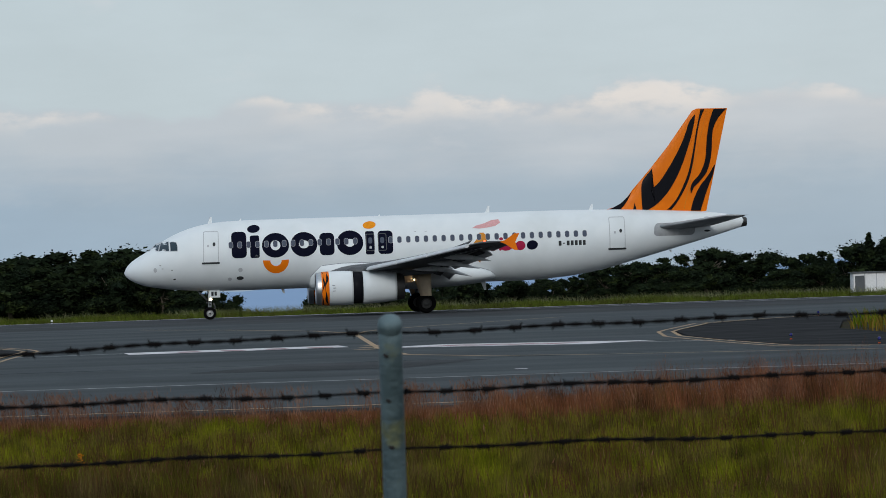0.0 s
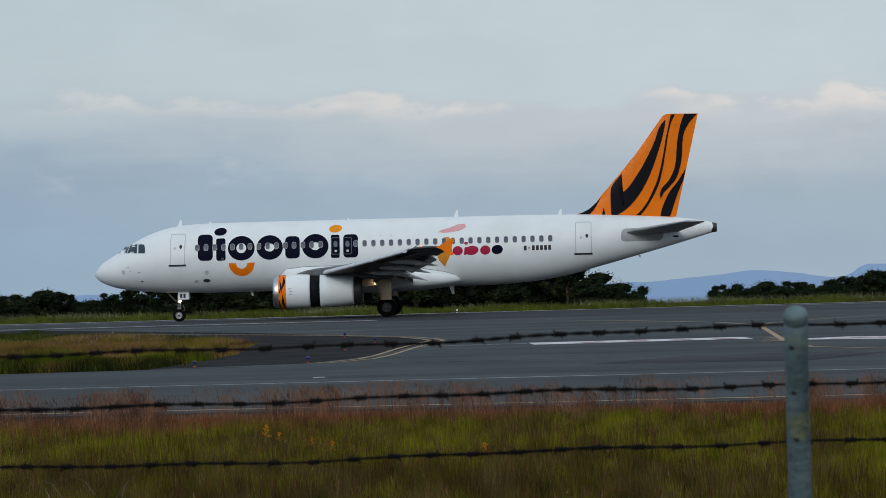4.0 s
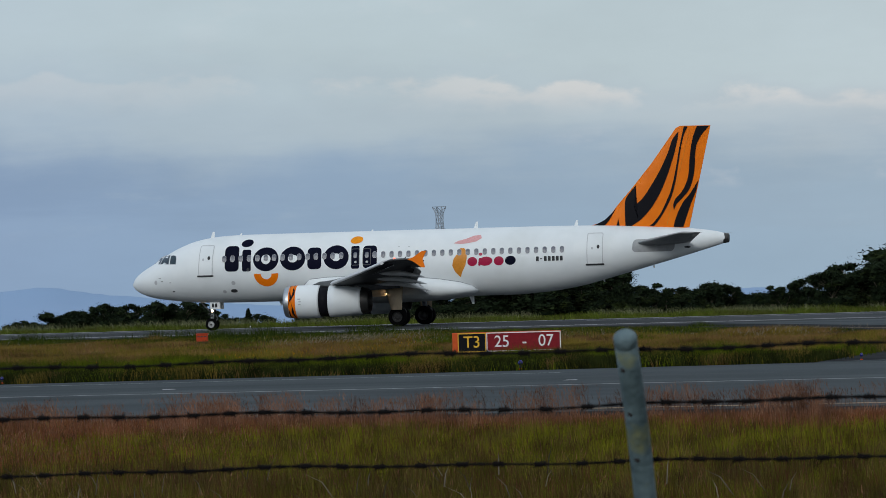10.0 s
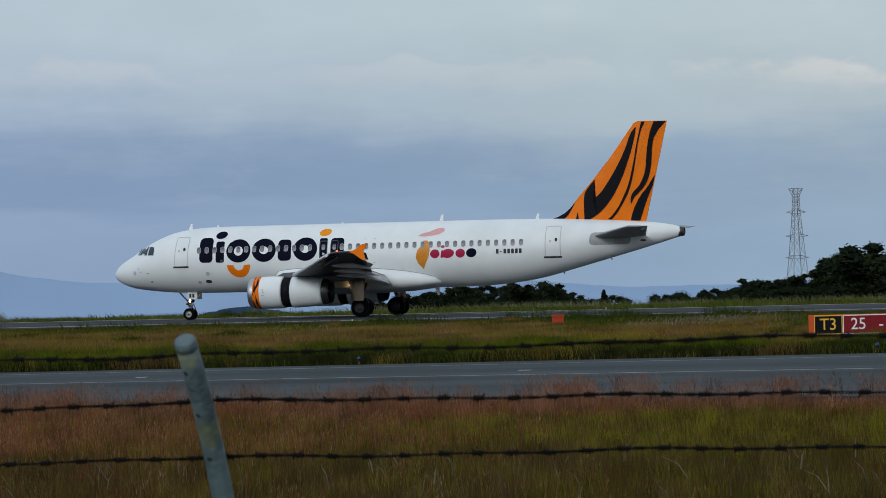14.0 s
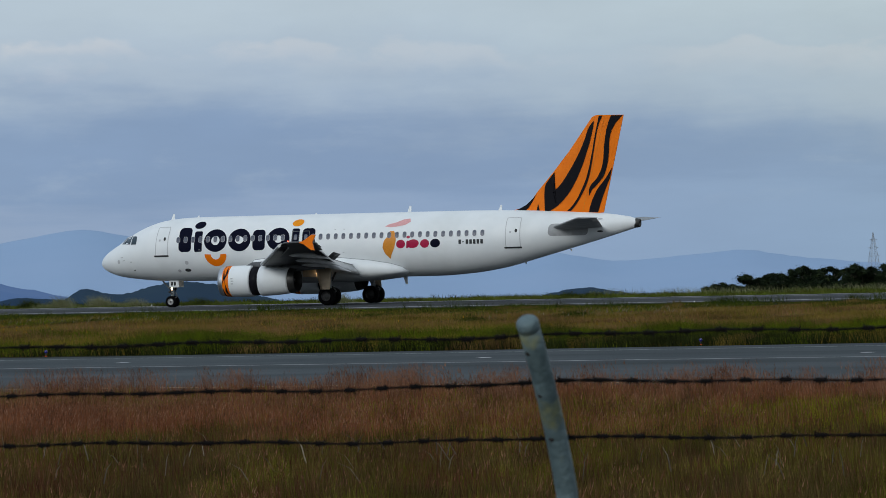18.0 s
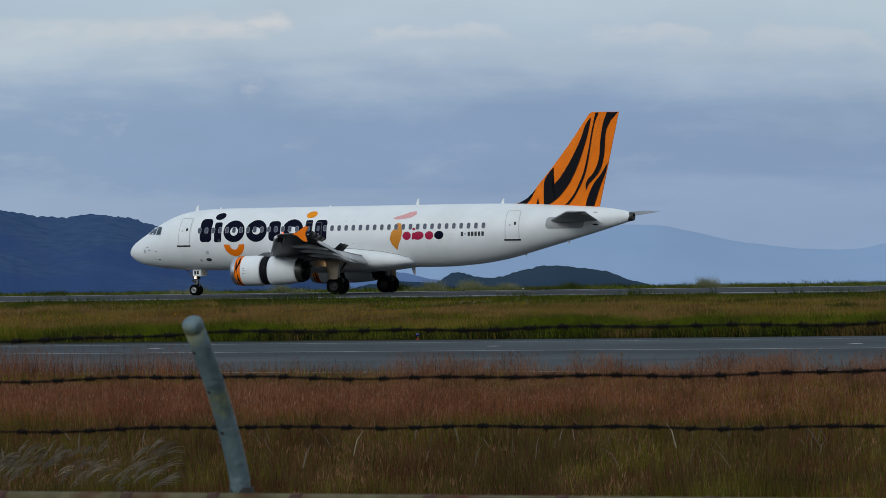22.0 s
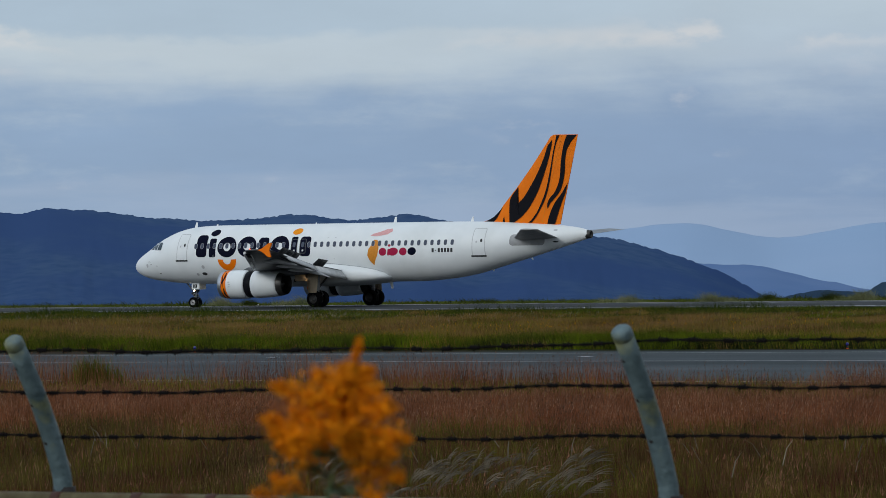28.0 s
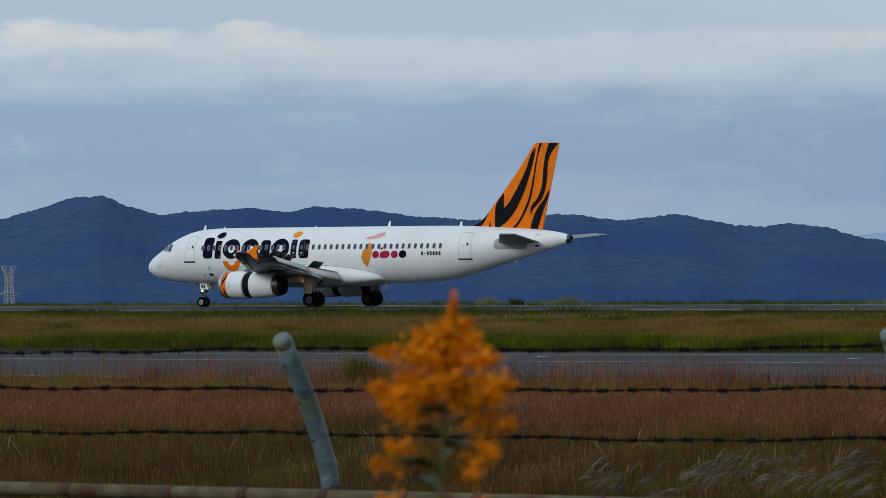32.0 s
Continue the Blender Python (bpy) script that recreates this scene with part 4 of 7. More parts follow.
        part("rudder_joint", draped([(33.98, 5.7), (34.005, 5.7), (35.605, 11.72), (35.59, 11.72)], side, fin_half, 0.016, 0.25, 0.15), OCHRE, fin)
    # aerials
    for x, z, hgt, up in ((5.1, 5.75, 0.42, 1), (7.0, 5.9, 0.12, 1), (15.4, 5.9, 0.10, 1), (21.9, 5.88, 0.42, 1), (28.2, 5.84, 0.36, 1), (21.5, 1.72, 0.5, -1), (9.4, 1.72, 0.28, -1), (33.0, 3.28, 0.16, -1), (29.9, 2.5, 0.14, -1)):
        bm = bmesh.new()
        rings = [[(x + 0.0, -0.03, z), (x + 0.42 * (hgt + 0.2), -0.03, z), (x + 0.42 * (hgt + 0.2), 0.03, z), (x, 0.03, z)],
                 [(x + 0.25 * (hgt + 0.2), -0.01, z + up * hgt), (x + 0.45 * (hgt + 0.2), -0.01, z + up * hgt), (x + 0.45 * (hgt + 0.2), 0.01, z + up * hgt), (x + 0.25 * (hgt + 0.2), 0.01, z + up * hgt)]]
        part("aerial", loft(bm, rings), WHITE, plane, smooth=False)
    # nose gear
    gear = new("nose_gear", None)
    gear.parent = plane
    tagged(gear, "nose landing gear with lit lamps")
    bm = tube(bmesh.new(), (5.12, 0, 1.85), (5.07, 0, 0.75), 0.11)
    part("strut", bm, WHITE, gear)
    part("piston", tube(bmesh.new(), (5.07, 0, 0.85), (5.07, 0, 0.34), 0.065), METAL, gear)
    part("axle", tube(bmesh.new(), (5.07, -0.36, 0.38), (5.07, 0.36, 0.38), 0.06), DARKMETAL, gear)
    bm = tube(bmesh.new(), (4.35, 0, 1.80), (5.05, 0, 1.05), 0.05)
    part("drag_brace", bm, GREY, gear)
    bm = bmesh.new()
    tube(bm, (5.30, 0, 1.0), (5.42, 0, 0.72), 0.035)
    tube(bm, (5.42, 0, 0.72), (5.12, 0, 0.48), 0.035)
    part("torque_link", bm, GREY, gear)
    for side in (-1, 1):
        door = part("gear_door", box(bmesh.new(), 5.05, 5.72, side * 0.42 - 0.02, side * 0.42 + 0.02, 1.32, 1.82, 0.015), WHITE, gear, "white gear door")
        for k in range(2):
            part("door_mark", box(bmesh.new(), 5.18 + 0.2 * k, 5.32 + 0.2 * k, side * 0.444 - 0.004, side * 0.444 + 0.004, 1.44, 1.68), DARKGREY, door)
        part("landing_lamp", tube(bmesh.new(), (5.14, side * 0.2, 1.22), (5.28, side * 0.2, 1.22), 0.10, 0.08, 16), DARKGREY, gear)
        lens = bmesh.new()
        bmesh.ops.create_uvsphere(lens, u_segments=14, v_segments=8, radius=0.085, matrix=Matrix.Translation((5.16, side * 0.24, 1.22)))
        part("lamp_lens", lens, WARM_ON, gear, "lit landing lamp lens")
        part("steering_collar", tube(bmesh.new(), (5.07, side * 0.02, 0.92), (5.07, side * 0.26, 0.92), 0.07), GREY, gear)
    part("lamp_bracket", box(bmesh.new(), 5.0, 5.16, -0.3, 0.3, 1.06, 1.12, 0.01), DARKGREY, gear)
    part("tow_lug", tube(bmesh.new(), (4.86, 0, 0.46), (5.07, 0, 0.42), 0.035), DARKMETAL, gear)
    hose = bmesh.new()
    for a0, b0 in (((5.2, 0.1, 1.75), (5.24, 0.12, 1.2)), ((5.24, 0.12, 1.2), (5.18, 0.1, 0.7)), ((4.98, -0.1, 1.7), (4.95, -0.12, 0.95))):
        tube(hose, a0, b0, 0.022, seg=6)
    part("hydraulic_hose", hose, RUBBER, gear)
    part("steering_cylinder", tube(bmesh.new(), (4.92, -0.2, 1.02), (4.92, 0.2, 1.02), 0.07), DARKGREY, gear)
    wheels = [build_wheel("nose_wheel", gear, 5.07, side * 0.25, 0.38, 0.38, 0.22, HUB) for side in (-1, 1)]
    wheels = [(w, 0.38) for w in wheels]
    for side in (-1, 1):
        leg = new("main_gear", None)
        leg.parent = plane
        tagged(leg, "main landing gear with twin black tyres")
        leg.matrix_basis = pose(0.17, 0, 0)
        part("strut", tube(bmesh.new(), (17.6, side * 3.6, 2.35), (17.71, side * 3.8, 1.1), 0.17, 0.15), PALE, leg)
        part("piston", tube(bmesh.new(), (17.71, side * 3.8, 1.15), (17.71, side * 3.8, 0.55), 0.10), METAL, leg)
        part("axle", tube(bmesh.new(), (17.71, side * 3.25, 0.58), (17.71, side * 4.35, 0.58), 0.11), DARKMETAL, leg)
        part("side_brace", tube(bmesh.new(), (17.5, side * 2.2, 2.1), (17.7, side * 3.75, 1.3), 0.07), GREY, leg)
        part("torque_link", tube(tube(bmesh.new(), (17.9, side * 3.8, 1.2), (18.15, side * 3.8, 0.9), 0.05), (18.15, side * 3.8, 0.9), (17.8, side * 3.8, 0.6), 0.05), DARKMETAL, leg)
        # the door's cream colour carries the landing lamps' warm light
        part("gear_door", panel([(16.92, side * 4.22, 2.42), (17.35, side * 4.50, 1.02), (18.02, side * 4.50, 1.02), (18.05, side * 4.22, 2.42)][::1 if side > 0 else -1], 0.07), CREAM, leg, "gear door plate, cream for the warm lamp light on it")
        for dy in (-0.46, 0.46):
            wheels.append((build_wheel("main_wheel", leg, 17.71, side * 3.8 + dy, 0.58, 0.58, 0.42, HUB_SHADED), 0.58))
        part("bay_lamp", tube(bmesh.new(), (14.9, side * 2.35, 1.9), (14.98, side * 2.35, 1.9), 0.12, 0.1, 14), DARKGREY, leg)
    # wing-root landing lamps
    for side in (-1, 1):
        lamp_ob = part("landing_lamp", tube(bmesh.new(), (16.62, side * 2.1, 2.04), (16.8, side * 2.1, 2.04), 0.13, 0.10, 14), DARKGREY, plane, "retractable landing lamp under the wing root")
        lens = bmesh.new()
        bmesh.ops.create_uvsphere(lens, u_segments=12, v_segments=8, radius=0.10, matrix=Matrix.Translation((16.63, side * 2.1, 2.04)))
        part("lens", lens, WARM_ON, lamp_ob, "lit warm lamp lens")
    return plane, wheels


PLANE, WHEELS = build_plane()


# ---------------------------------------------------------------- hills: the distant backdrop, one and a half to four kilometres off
def at_polar(yaw, dist, z):
    a = radians(yaw)
    return (-math.sin(a) * dist, math.cos(a) * dist, z)


def ridge(name, crest, dist, depth, mat, label, rough=1.0, step=0.12, seed=0.0):
    """A range of hills: crest is (yaw, elevation) in degrees at a few summits and saddles; slopes run down towards the airfield and behind."""
    yaws = [c[0] for c in crest]
    a0, a1 = min(yaws), max(yaws)
    order = sorted(crest)
    n = int((a1 - a0) / step) + 1
    us = list(np.linspace(0, 0.97, 34)) + [0.99, 1.0, 1.1, 1.2]
    verts, faces = [], []
    for u in us:
        for i in range(n):
            yaw = a0 + (a1 - a0) * i / (n - 1)
            el = float(curve_at([c[0] for c in order], [c[1] for c in order], yaw))
            top = EYE[2] + dist * math.tan(radians(el))
            jag = 0.0
            if u >= 1:
                jag = rough * dist * (noise.fractal((yaw * 2.2, seed, 0), 1.0, 2.0, 4) * 0.0006 + noise.fractal((yaw * 17.0, seed, 9.0), 0.5, 2.2, 3) * 0.00026)
            if u <= 1:
                d = dist - depth * (1 - u)
                fold = (noise.fractal((yaw * 1.1, u * 1.6, seed + 7), 0.8, 2.0, 4) * 0.022 + noise.noise((yaw * 9.0, u * 14.0, seed + 3)) * 0.004) * math.sin(math.pi * u)
                z = -48 + (top + 48) * (u ** 1.25 + fold) + jag
            else:
                d = dist + depth * (u - 1) * 3
                z = top - (u - 1) * 3 * depth * 0.25 + jag * (u < 1.05)
            verts.append(at_polar(yaw, d, z))
    for j in range(len(us) - 1):
        for i in range(n - 1):
            faces.append((j * n + i, j * n + i + 1, (j + 1) * n + i + 1, (j + 1) * n + i))
    return sheet(name, verts, faces, mat, label, "hill", "structure", smooth=True)


# distance haze is put into these colours: paler and bluer the farther off
HILL1 = material("haze_blue_forest_hill", (0.034, 0.068, 0.148), 1.0, rgb2=(0.050, 0.087, 0.165), scale=0.12, patch=((0.034, 0.066, 0.158), 130.0, 0.44, 0.60), bump=1.0, bump_scale=0.05)
HILL2 = material("haze_blue_middle_hill", (0.105, 0.175, 0.33), 1.0, rgb2=(0.125, 0.195, 0.35), scale=0.01)
HILL3 = material("haze_pale_far_hill", (0.265, 0.37, 0.53), 1.0, rgb2=(0.28, 0.38, 0.54), scale=0.004)
HILL4 = material("haze_dark_wooded_knoll", (0.024, 0.044, 0.076), 1.0, rgb2=(0.032, 0.054, 0.080), scale=0.02, bump=1.0, bump_scale=0.1)
for m in (HILL1, HILL2, HILL3, HILL4):
    m.node_tree.nodes["Principled BSDF"].inputs["Specular IOR Level"].default_value = 0.0
ridge("hill_far", [(52, 0.3), (42, 0.35), (36, 0.3), (29, 0.33), (27.7, 0.45), (26.5, 0.26), (25.2, 0.42), (24.0, 0.23), (22.9, 0.25), (21.6, 0.0), (20.5, -0.1), (19.5, 0.01), (18.6, -0.10), (17.8, -0.05), (17.1, 0.0), (16.5, -0.09), (15.6, -0.18), (14, -0.3), (8, -0.25), (1.6, -0.27), (0.1, -0.17), (-0.9, -0.27), (-1.2, -0.12), (-2.1, -0.15), (-8, -0.1), (-16, -0.2)], 4300, 700, HILL3, "distant mountains, pale blue with painted haze", 0.4, 0.1, 1.0)
ridge("hill_middle", [(30, 0.1), (28.2, 0.02), (27.3, -0.06), (26.8, -0.08), (26.2, -0.22), (25.7, -0.33), (25.0, -0.48), (24.0, -0.6), (23, -0.75)], 3300, 500, HILL2, "middle mountain range, blue with painted haze", 0.5, 0.08, 2.0)
ridge("hill_near", [(52, 0.5), (46, 0.62), (42, 0.55), (39.5, 0.61), (38.2, 0.89), (37.4, 0.66), (36.4, 0.73), (36.0, 0.68), (35.4, 0.74), (34.2, 0.61), (33.5, 0.56), (32.3, 0.62), (31.8, 0.55), (31.0, 0.60), (30.1, 0.45), (29.6, 0.48), (28.6, 0.28), (27.9, 0.10), (27.4, -0.07), (26.8, -0.39), (26.3, -0.7)], 2500, 600, HILL1, "forested hill range, dark blue with painted haze", 1.0, 0.03, 3.0)
ridge("hill_knoll", [(27.2, -0.75), (26.4, -0.46), (26.0, -0.39), (25.5, -0.43), (25.2, -0.31), (24.8, -0.37), (24.0, -0.23), (23.5, -0.30), (23.0, -0.43), (22.2, -0.7), (21, -0.8), (19.6, -0.51), (19.0, -0.42), (18.4, -0.52), (17.6, -0.6), (16.5, -0.75)], 1500, 250, HILL4, "dark low wooded knoll with slight painted haze", 0.7, 0.02, 4.0)


# ---------------------------------------------------------------- trees
LEAF = material("dark_green_leaves", (0.0155, 0.0245, 0.0105), 0.8, rgb2=(0.0068, 0.0120, 0.0068), scale=0.9, island=0.5, patch=((0.034, 0.046, 0.013), 1.4, 0.54, 0.72), shine=0.05)
BARK = material("grey_brown_bark", (0.10, 0.08, 0.06), 0.9, bump=0.5)
REED = material("pale_reeds", (0.17, 0.17, 0.095), 0.9, rgb2=(0.085, 0.10, 0.040), scale=0.6, island=0.5, shine=0.05)


def leaf_cloud(rng, blobs, count, size):
    """Small folded leaf clumps scattered over the shells of several blobs."""
    verts, faces = [], []
    vol = np.array([b[3] ** 2 for b in blobs])
    pick = rng.choice(len(blobs), count, p=vol / vol.sum())
    d = rng.normal(size=(count, 3))
    d /= np.linalg.norm(d, axis=1)[:, None]
    rad = rng.uniform(0.25, 1.06, count)
    sprig = rng.uniform(0, 1, count) < 0.3
    rad = np.where(sprig, rng.uniform(0.92, 1.26, count), rad)
    cen = np.array([b[:3] for b in blobs])[pick]
    br = np.array([b[3] for b in blobs])[pick]
    p = cen + d * (rad * br)[:, None] * (1, 1, 0.85)
    s = size * np.where(rad < 0.62, 4.2, rng.uniform(0.5, 1.4, count)) * np.where(sprig, 0.6, 1.0)
    u = rng.normal(size=(count, 3))
    u /= np.linalg.norm(u, axis=1)[:, None]
    v = np.cross(u, d + 0.6 * rng.normal(size=(count, 3)))
    v /= np.linalg.norm(v, axis=1)[:, None] + 1e-6
    for k in range(count):
        a, b, q = u[k] * s[k], v[k] * s[k] * 0.6, p[k]
        n = len(verts)
        verts += [tuple(q - a), tuple(q - 0.1 * a + b), tuple(q + a + 0.2 * b), tuple(q + 0.1 * a - b)]
        faces.append((n, n + 1, n + 2, n + 3))
    me = bpy.data.meshes.new("crown")
    me.from_pydata(verts, [], faces)
    me.materials.append(LEAF)
    return me


def make_tree(seed, height, spread, count=8600, size=0.088, low=0.08):
    """A broad small tree: tapered trunk, limbs and a ragged crown. Height in metres."""
    rng = np.random.default_rng(seed)
    tree = tagged(new("tree", None), "dense dark green broadleaf tree behind the runway", "tree", "trees behind the runway")
    bm = bmesh.new()
    tube(bm, (0, 0, -0.5), (0.1, 0, height * 0.5), 0.17, 0.09, 8)
    blobs = [(0, 0, height * 0.55, spread * 0.45)]
    for k in range(16):
        a = rng.uniform(0, 2 * math.pi)
        r, z = spread * rng.uniform(0.25, 0.72), height * rng.uniform(low + 0.12, 0.86)
        end = (r * math.cos(a), r * math.sin(a), z)
        tube(bm, (0.05, 0, height * rng.uniform(0.15, 0.45)), end, 0.07, 0.02, 5)
        blobs.append((*end, spread * rng.uniform(0.18, 0.40)))
    blobs.append((rng.uniform(-0.2, 0.2) * spread, 0, height * 0.9, spread * 0.2))
    for k in range(7):
        a = rng.uniform(0, 2 * math.pi)
        blobs.append((spread * 0.6 * math.cos(a), spread * 0.6 * math.sin(a), height * rng.uniform(0.04, 0.24), spread * 0.36))
    part("trunk", bm, BARK, tree)
    leaves = leaf_cloud(rng, blobs, count, size)
    highest = max(v.co.z for v in leaves.vertices)
    leaves.transform(Matrix.Diagonal((1, 1, height / highest, 1)))
    crown = new("crown", leaves)
    crown.parent = tree
    return tree


def make_conifer(seed, height, spread, count=5200):
    """A narrow spiky evergreen: a straight trunk with whorls of drooping boughs."""
    rng = np.random.default_rng(seed)
    tree = tagged(new("tree", None), "dark green pointed conifer behind the runway", "tree", "trees behind the runway")
    bm = tube(bmesh.new(), (0, 0, -0.5), (0, 0, height * 0.97), 0.13, 0.02, 8)
    blobs = []
    for k in range(44):
        u = (k + rng.uniform(0, 1)) / 44
        a = 2.4 * k + rng.uniform(-0.5, 0.5)
        r = spread * (1 - u) ** 0.75 * rng.uniform(0.55, 1.0)
        z = height * (0.06 + 0.9 * u)
        tip = (r * math.cos(a), r * math.sin(a), z - 0.12 * r)
        tube(bm, (0, 0, z), tip, 0.03, 0.008, 5)
        for q in (0.45, 0.8, 1.0):
            blobs.append((tip[0] * q, tip[1] * q, z - 0.12 * r * q, 0.10 + 0.20 * r * (1.1 - 0.5 * q)))
    blobs.append((0, 0, height * 0.97, 0.1))
    part("trunk", bm, BARK, tree)
    leaves = leaf_cloud(rng, blobs, count, 0.075)
    leaves.transform(Matrix.Diagonal((1, 1, height / max(v.co.z for v in leaves.vertices), 1)))
    crown = new("crown", leaves)
    crown.parent = tree
    return tree


TREES = [make_tree(11, 5.4, 2.9), make_tree(12, 5.0, 3.2), make_tree(13, 5.8, 2.6), make_tree(14, 4.4, 3.0), make_tree(15, 5.2, 2.4), make_conifer(16, 5.5, 2.0), make_conifer(17, 5.0, 1.8)]
# canopy height along the verge: yaw in degrees and height in metres at the tree line's distance
CANOPY = [(-16, 4.8), (-6.3, 5.0), (-5.4, 4.2), (-4.8, 4.1), (-4.0, 4.5), (-3.4, 3.7), (-2.75, 3.6), (-2.5, 2.5), (-1.6, 2.2), (-1.2, 2.5), (-0.8, 1.8), (-0.4, 1.5), (0.2, 1.5), (0.7, 1.3), (0.86, 0.3), (1.42, 0.3), (1.5, 0.95), (1.75, 1.4), (2.1, 2.0), (2.4, 3.6),
          (2.9, 5.8), (3.6, 5.8), (3.8, 5.3), (4.2, 5.2), (4.9, 5.1), (5.3, 5.4), (5.8, 4.9), (6.2, 4.9), (6.8, 3.8), (7.4, 3.1), (7.9, 2.2), (8.6, 2.0), (9.4, 2.8), (10.3, 3.7), (11.2, 4.4), (11.9, 3.7), (12.2, 2.2), (12.6, 2.4), (13.0, 2.2), (13.3, 1.0), (14.2, 0.7), (14.8, 1.2), (15.3, 2.1), (15.9, 1.9), (16.4, 1.9), (17.0, 1.2), (17.6, 0.6), (18.0, 0.2)]


def canopy(yaw):
    return float(np.interp(yaw, [c[0] for c in CANOPY], [c[1] * (0.86 if c[0] < -1 else 0.97) for c in CANOPY]))


def stations(rng):
    """Places along the verge: a front row, then a thinner one that closes its gaps."""
    for row, (start, step) in enumerate(((-15.9, 1.0), (-15.7, 1.5))):
        yaw = start
        while yaw < 18.0:
            yield yaw, row
            yaw += step * rng.uniform(0.21, 0.33) * (1.0 if canopy(yaw) > 2.4 else 0.5)


def tree_line():
    rng = random.Random(5)
    first = set()
    for yaw, row in stations(rng):
        h = canopy(yaw) * rng.uniform(0.90, 1.10)
        dist = rng.uniform(347, 362) if row == 0 else rng.uniform(366, 374)
        if h > 0.8:
            k = rng.choice((5, 6)) if rng.random() < (0.16 if h > 3 and yaw < 8 else 0.04) else rng.randrange(5)
            base = (5.4, 5.0, 5.8, 4.4, 5.2, 5.5, 5.0)[k]
            # crowns end level with the canopy line; they stand on the falling slope behind the verge
            s = max(0.55, h / base) * 1.04
            x, y, _ = at_polar(yaw, dist / math.cos(radians(yaw)), 0)
            m = Matrix.Translation((x, y, hill_drop(y) + 0.3 + (h + 0.15 - s * base) * 1.0)) @ Matrix.Rotation(rng.uniform(0, 6.28), 4, "Z") @ Matrix.Diagonal((s * rng.uniform(1.1, 1.5) * (1.0 if h > 1.6 else 0.85 if not 0.4 < yaw < 1.9 else 0.55), s * rng.uniform(0.95, 1.25), s, 1))
            if k > 4:
                m = m @ Matrix.Diagonal((0.9, 0.9, rng.uniform(0.98, 1.06), 1))
            if k not in first:
                first.add(k)
                TREES[k].matrix_basis = m
            else:
                copy_thing(TREES[k], m)


tree_line()


# ---------------------------------------------------------------- pylons
STEEL = material("galvanised_steel_lattice", (0.33, 0.37, 0.42), 0.6, 0.2)


def pylon(yaw, dist, z0, height, half, flared=True):
    """A lattice power pylon with crossarms: a flared head, or a taper to a point."""
    tower = tagged(new("power_pylon", None), "grey steel lattice power pylon beyond the trees", "pylon", "power pylons")
    x, y, _ = at_polar(yaw, dist, 0)
    tower.matrix_basis = pose(x, y, z0, 0, 0, 25 + yaw)
    lv = [0, 0.2, 0.38, 0.53, 0.66, 0.77, 0.87, 0.94, 1.0]
    wd = [half * max(0.22, 1 - 0.85 * u ** 0.75) for u in lv]
    if flared:
        wd[-3:] = [half * 0.25, half * 0.27, half * 0.50]
    else:
        wd = [half * max(0.03, 1 - u) ** 0.85 for u in lv]
    r = height * 0.0027
    for name, pairs in (("leg", None), ("bracing", None)):
        bm = bmesh.new()
        for (u0, w0), (u1, w1) in zip(zip(lv, wd), zip(lv[1:], wd[1:])):
            c0 = [(sx * w0, sy * w0, u0 * height) for sx, sy in ((-1, -1), (1, -1), (1, 1), (-1, 1))]
            c1 = [(sx * w1, sy * w1, u1 * height) for sx, sy in ((-1, -1), (1, -1), (1, 1), (-1, 1))]
            for i in range(4):
                j = (i + 1) % 4
                if name == "leg":
                    tube(bm, c0[i], c1[i], r * 1.5, seg=4)
                else:
                    tube(bm, c0[i], c1[j], r * 0.8, seg=4)
                    tube(bm, c0[j], c1[i], r * 0.8, seg=4)
                    tube(bm, c1[i], c1[j], r * 0.8, seg=4)
        part(name, bm, STEEL, tower, smooth=False)
    for u, w in ((0.78, 0.10), (0.56, 0.115), (0.36, 0.12)) if flared else ((0.84, 0.09), (0.66, 0.13), (0.48, 0.16)):
        bm = bmesh.new()
        for s in (-1, 1):
            tip = (s * w * height, 0, u * height)
            for sy in (-1, 1):
                tube(bm, (s * 0.02 * height, sy * 0.02 * height, u * height + 0.02 * height), tip, r * 0.9, seg=4)
                tube(bm, (s * 0.02 * height, sy * 0.02 * height, u * height - 0.012 * height), tip, r * 0.9, seg=4)
        part("crossarm", bm, STEEL, tower, smooth=False)
    return tower


pylon(12.22, 1600, -10, 37, 3.6)
pylon(39.25, 1850, -46, 50, 4.5)
pylon(15.5, 2600, -14, 25, 3.2, False)


# ---------------------------------------------------------------- airfield furniture
SIGN_RED = material("sign_red", (0.20, 0.010, 0.016), 0.6, rgb2=(0.16, 0.008, 0.013), shine=0.15)
SIGN_ORANGE = material("sign_orange", (0.55, 0.085, 0.02), 0.6, shine=0.15)
BOX_RED = material("faded_red_orange", (0.42, 0.050, 0.016), 0.7, rgb2=(0.34, 0.040, 0.014), scale=6.0, shine=0.1)
SIGN_YELLOW = material("sign_yellow", (0.75, 0.42, 0.02), 0.5)
SIGN_WHITE = material("sign_white", (0.75, 0.74, 0.74), 0.5)
BLUE_GLASS = material("blue_lamp_glass", (0.010, 0.010, 0.12), 0.15)


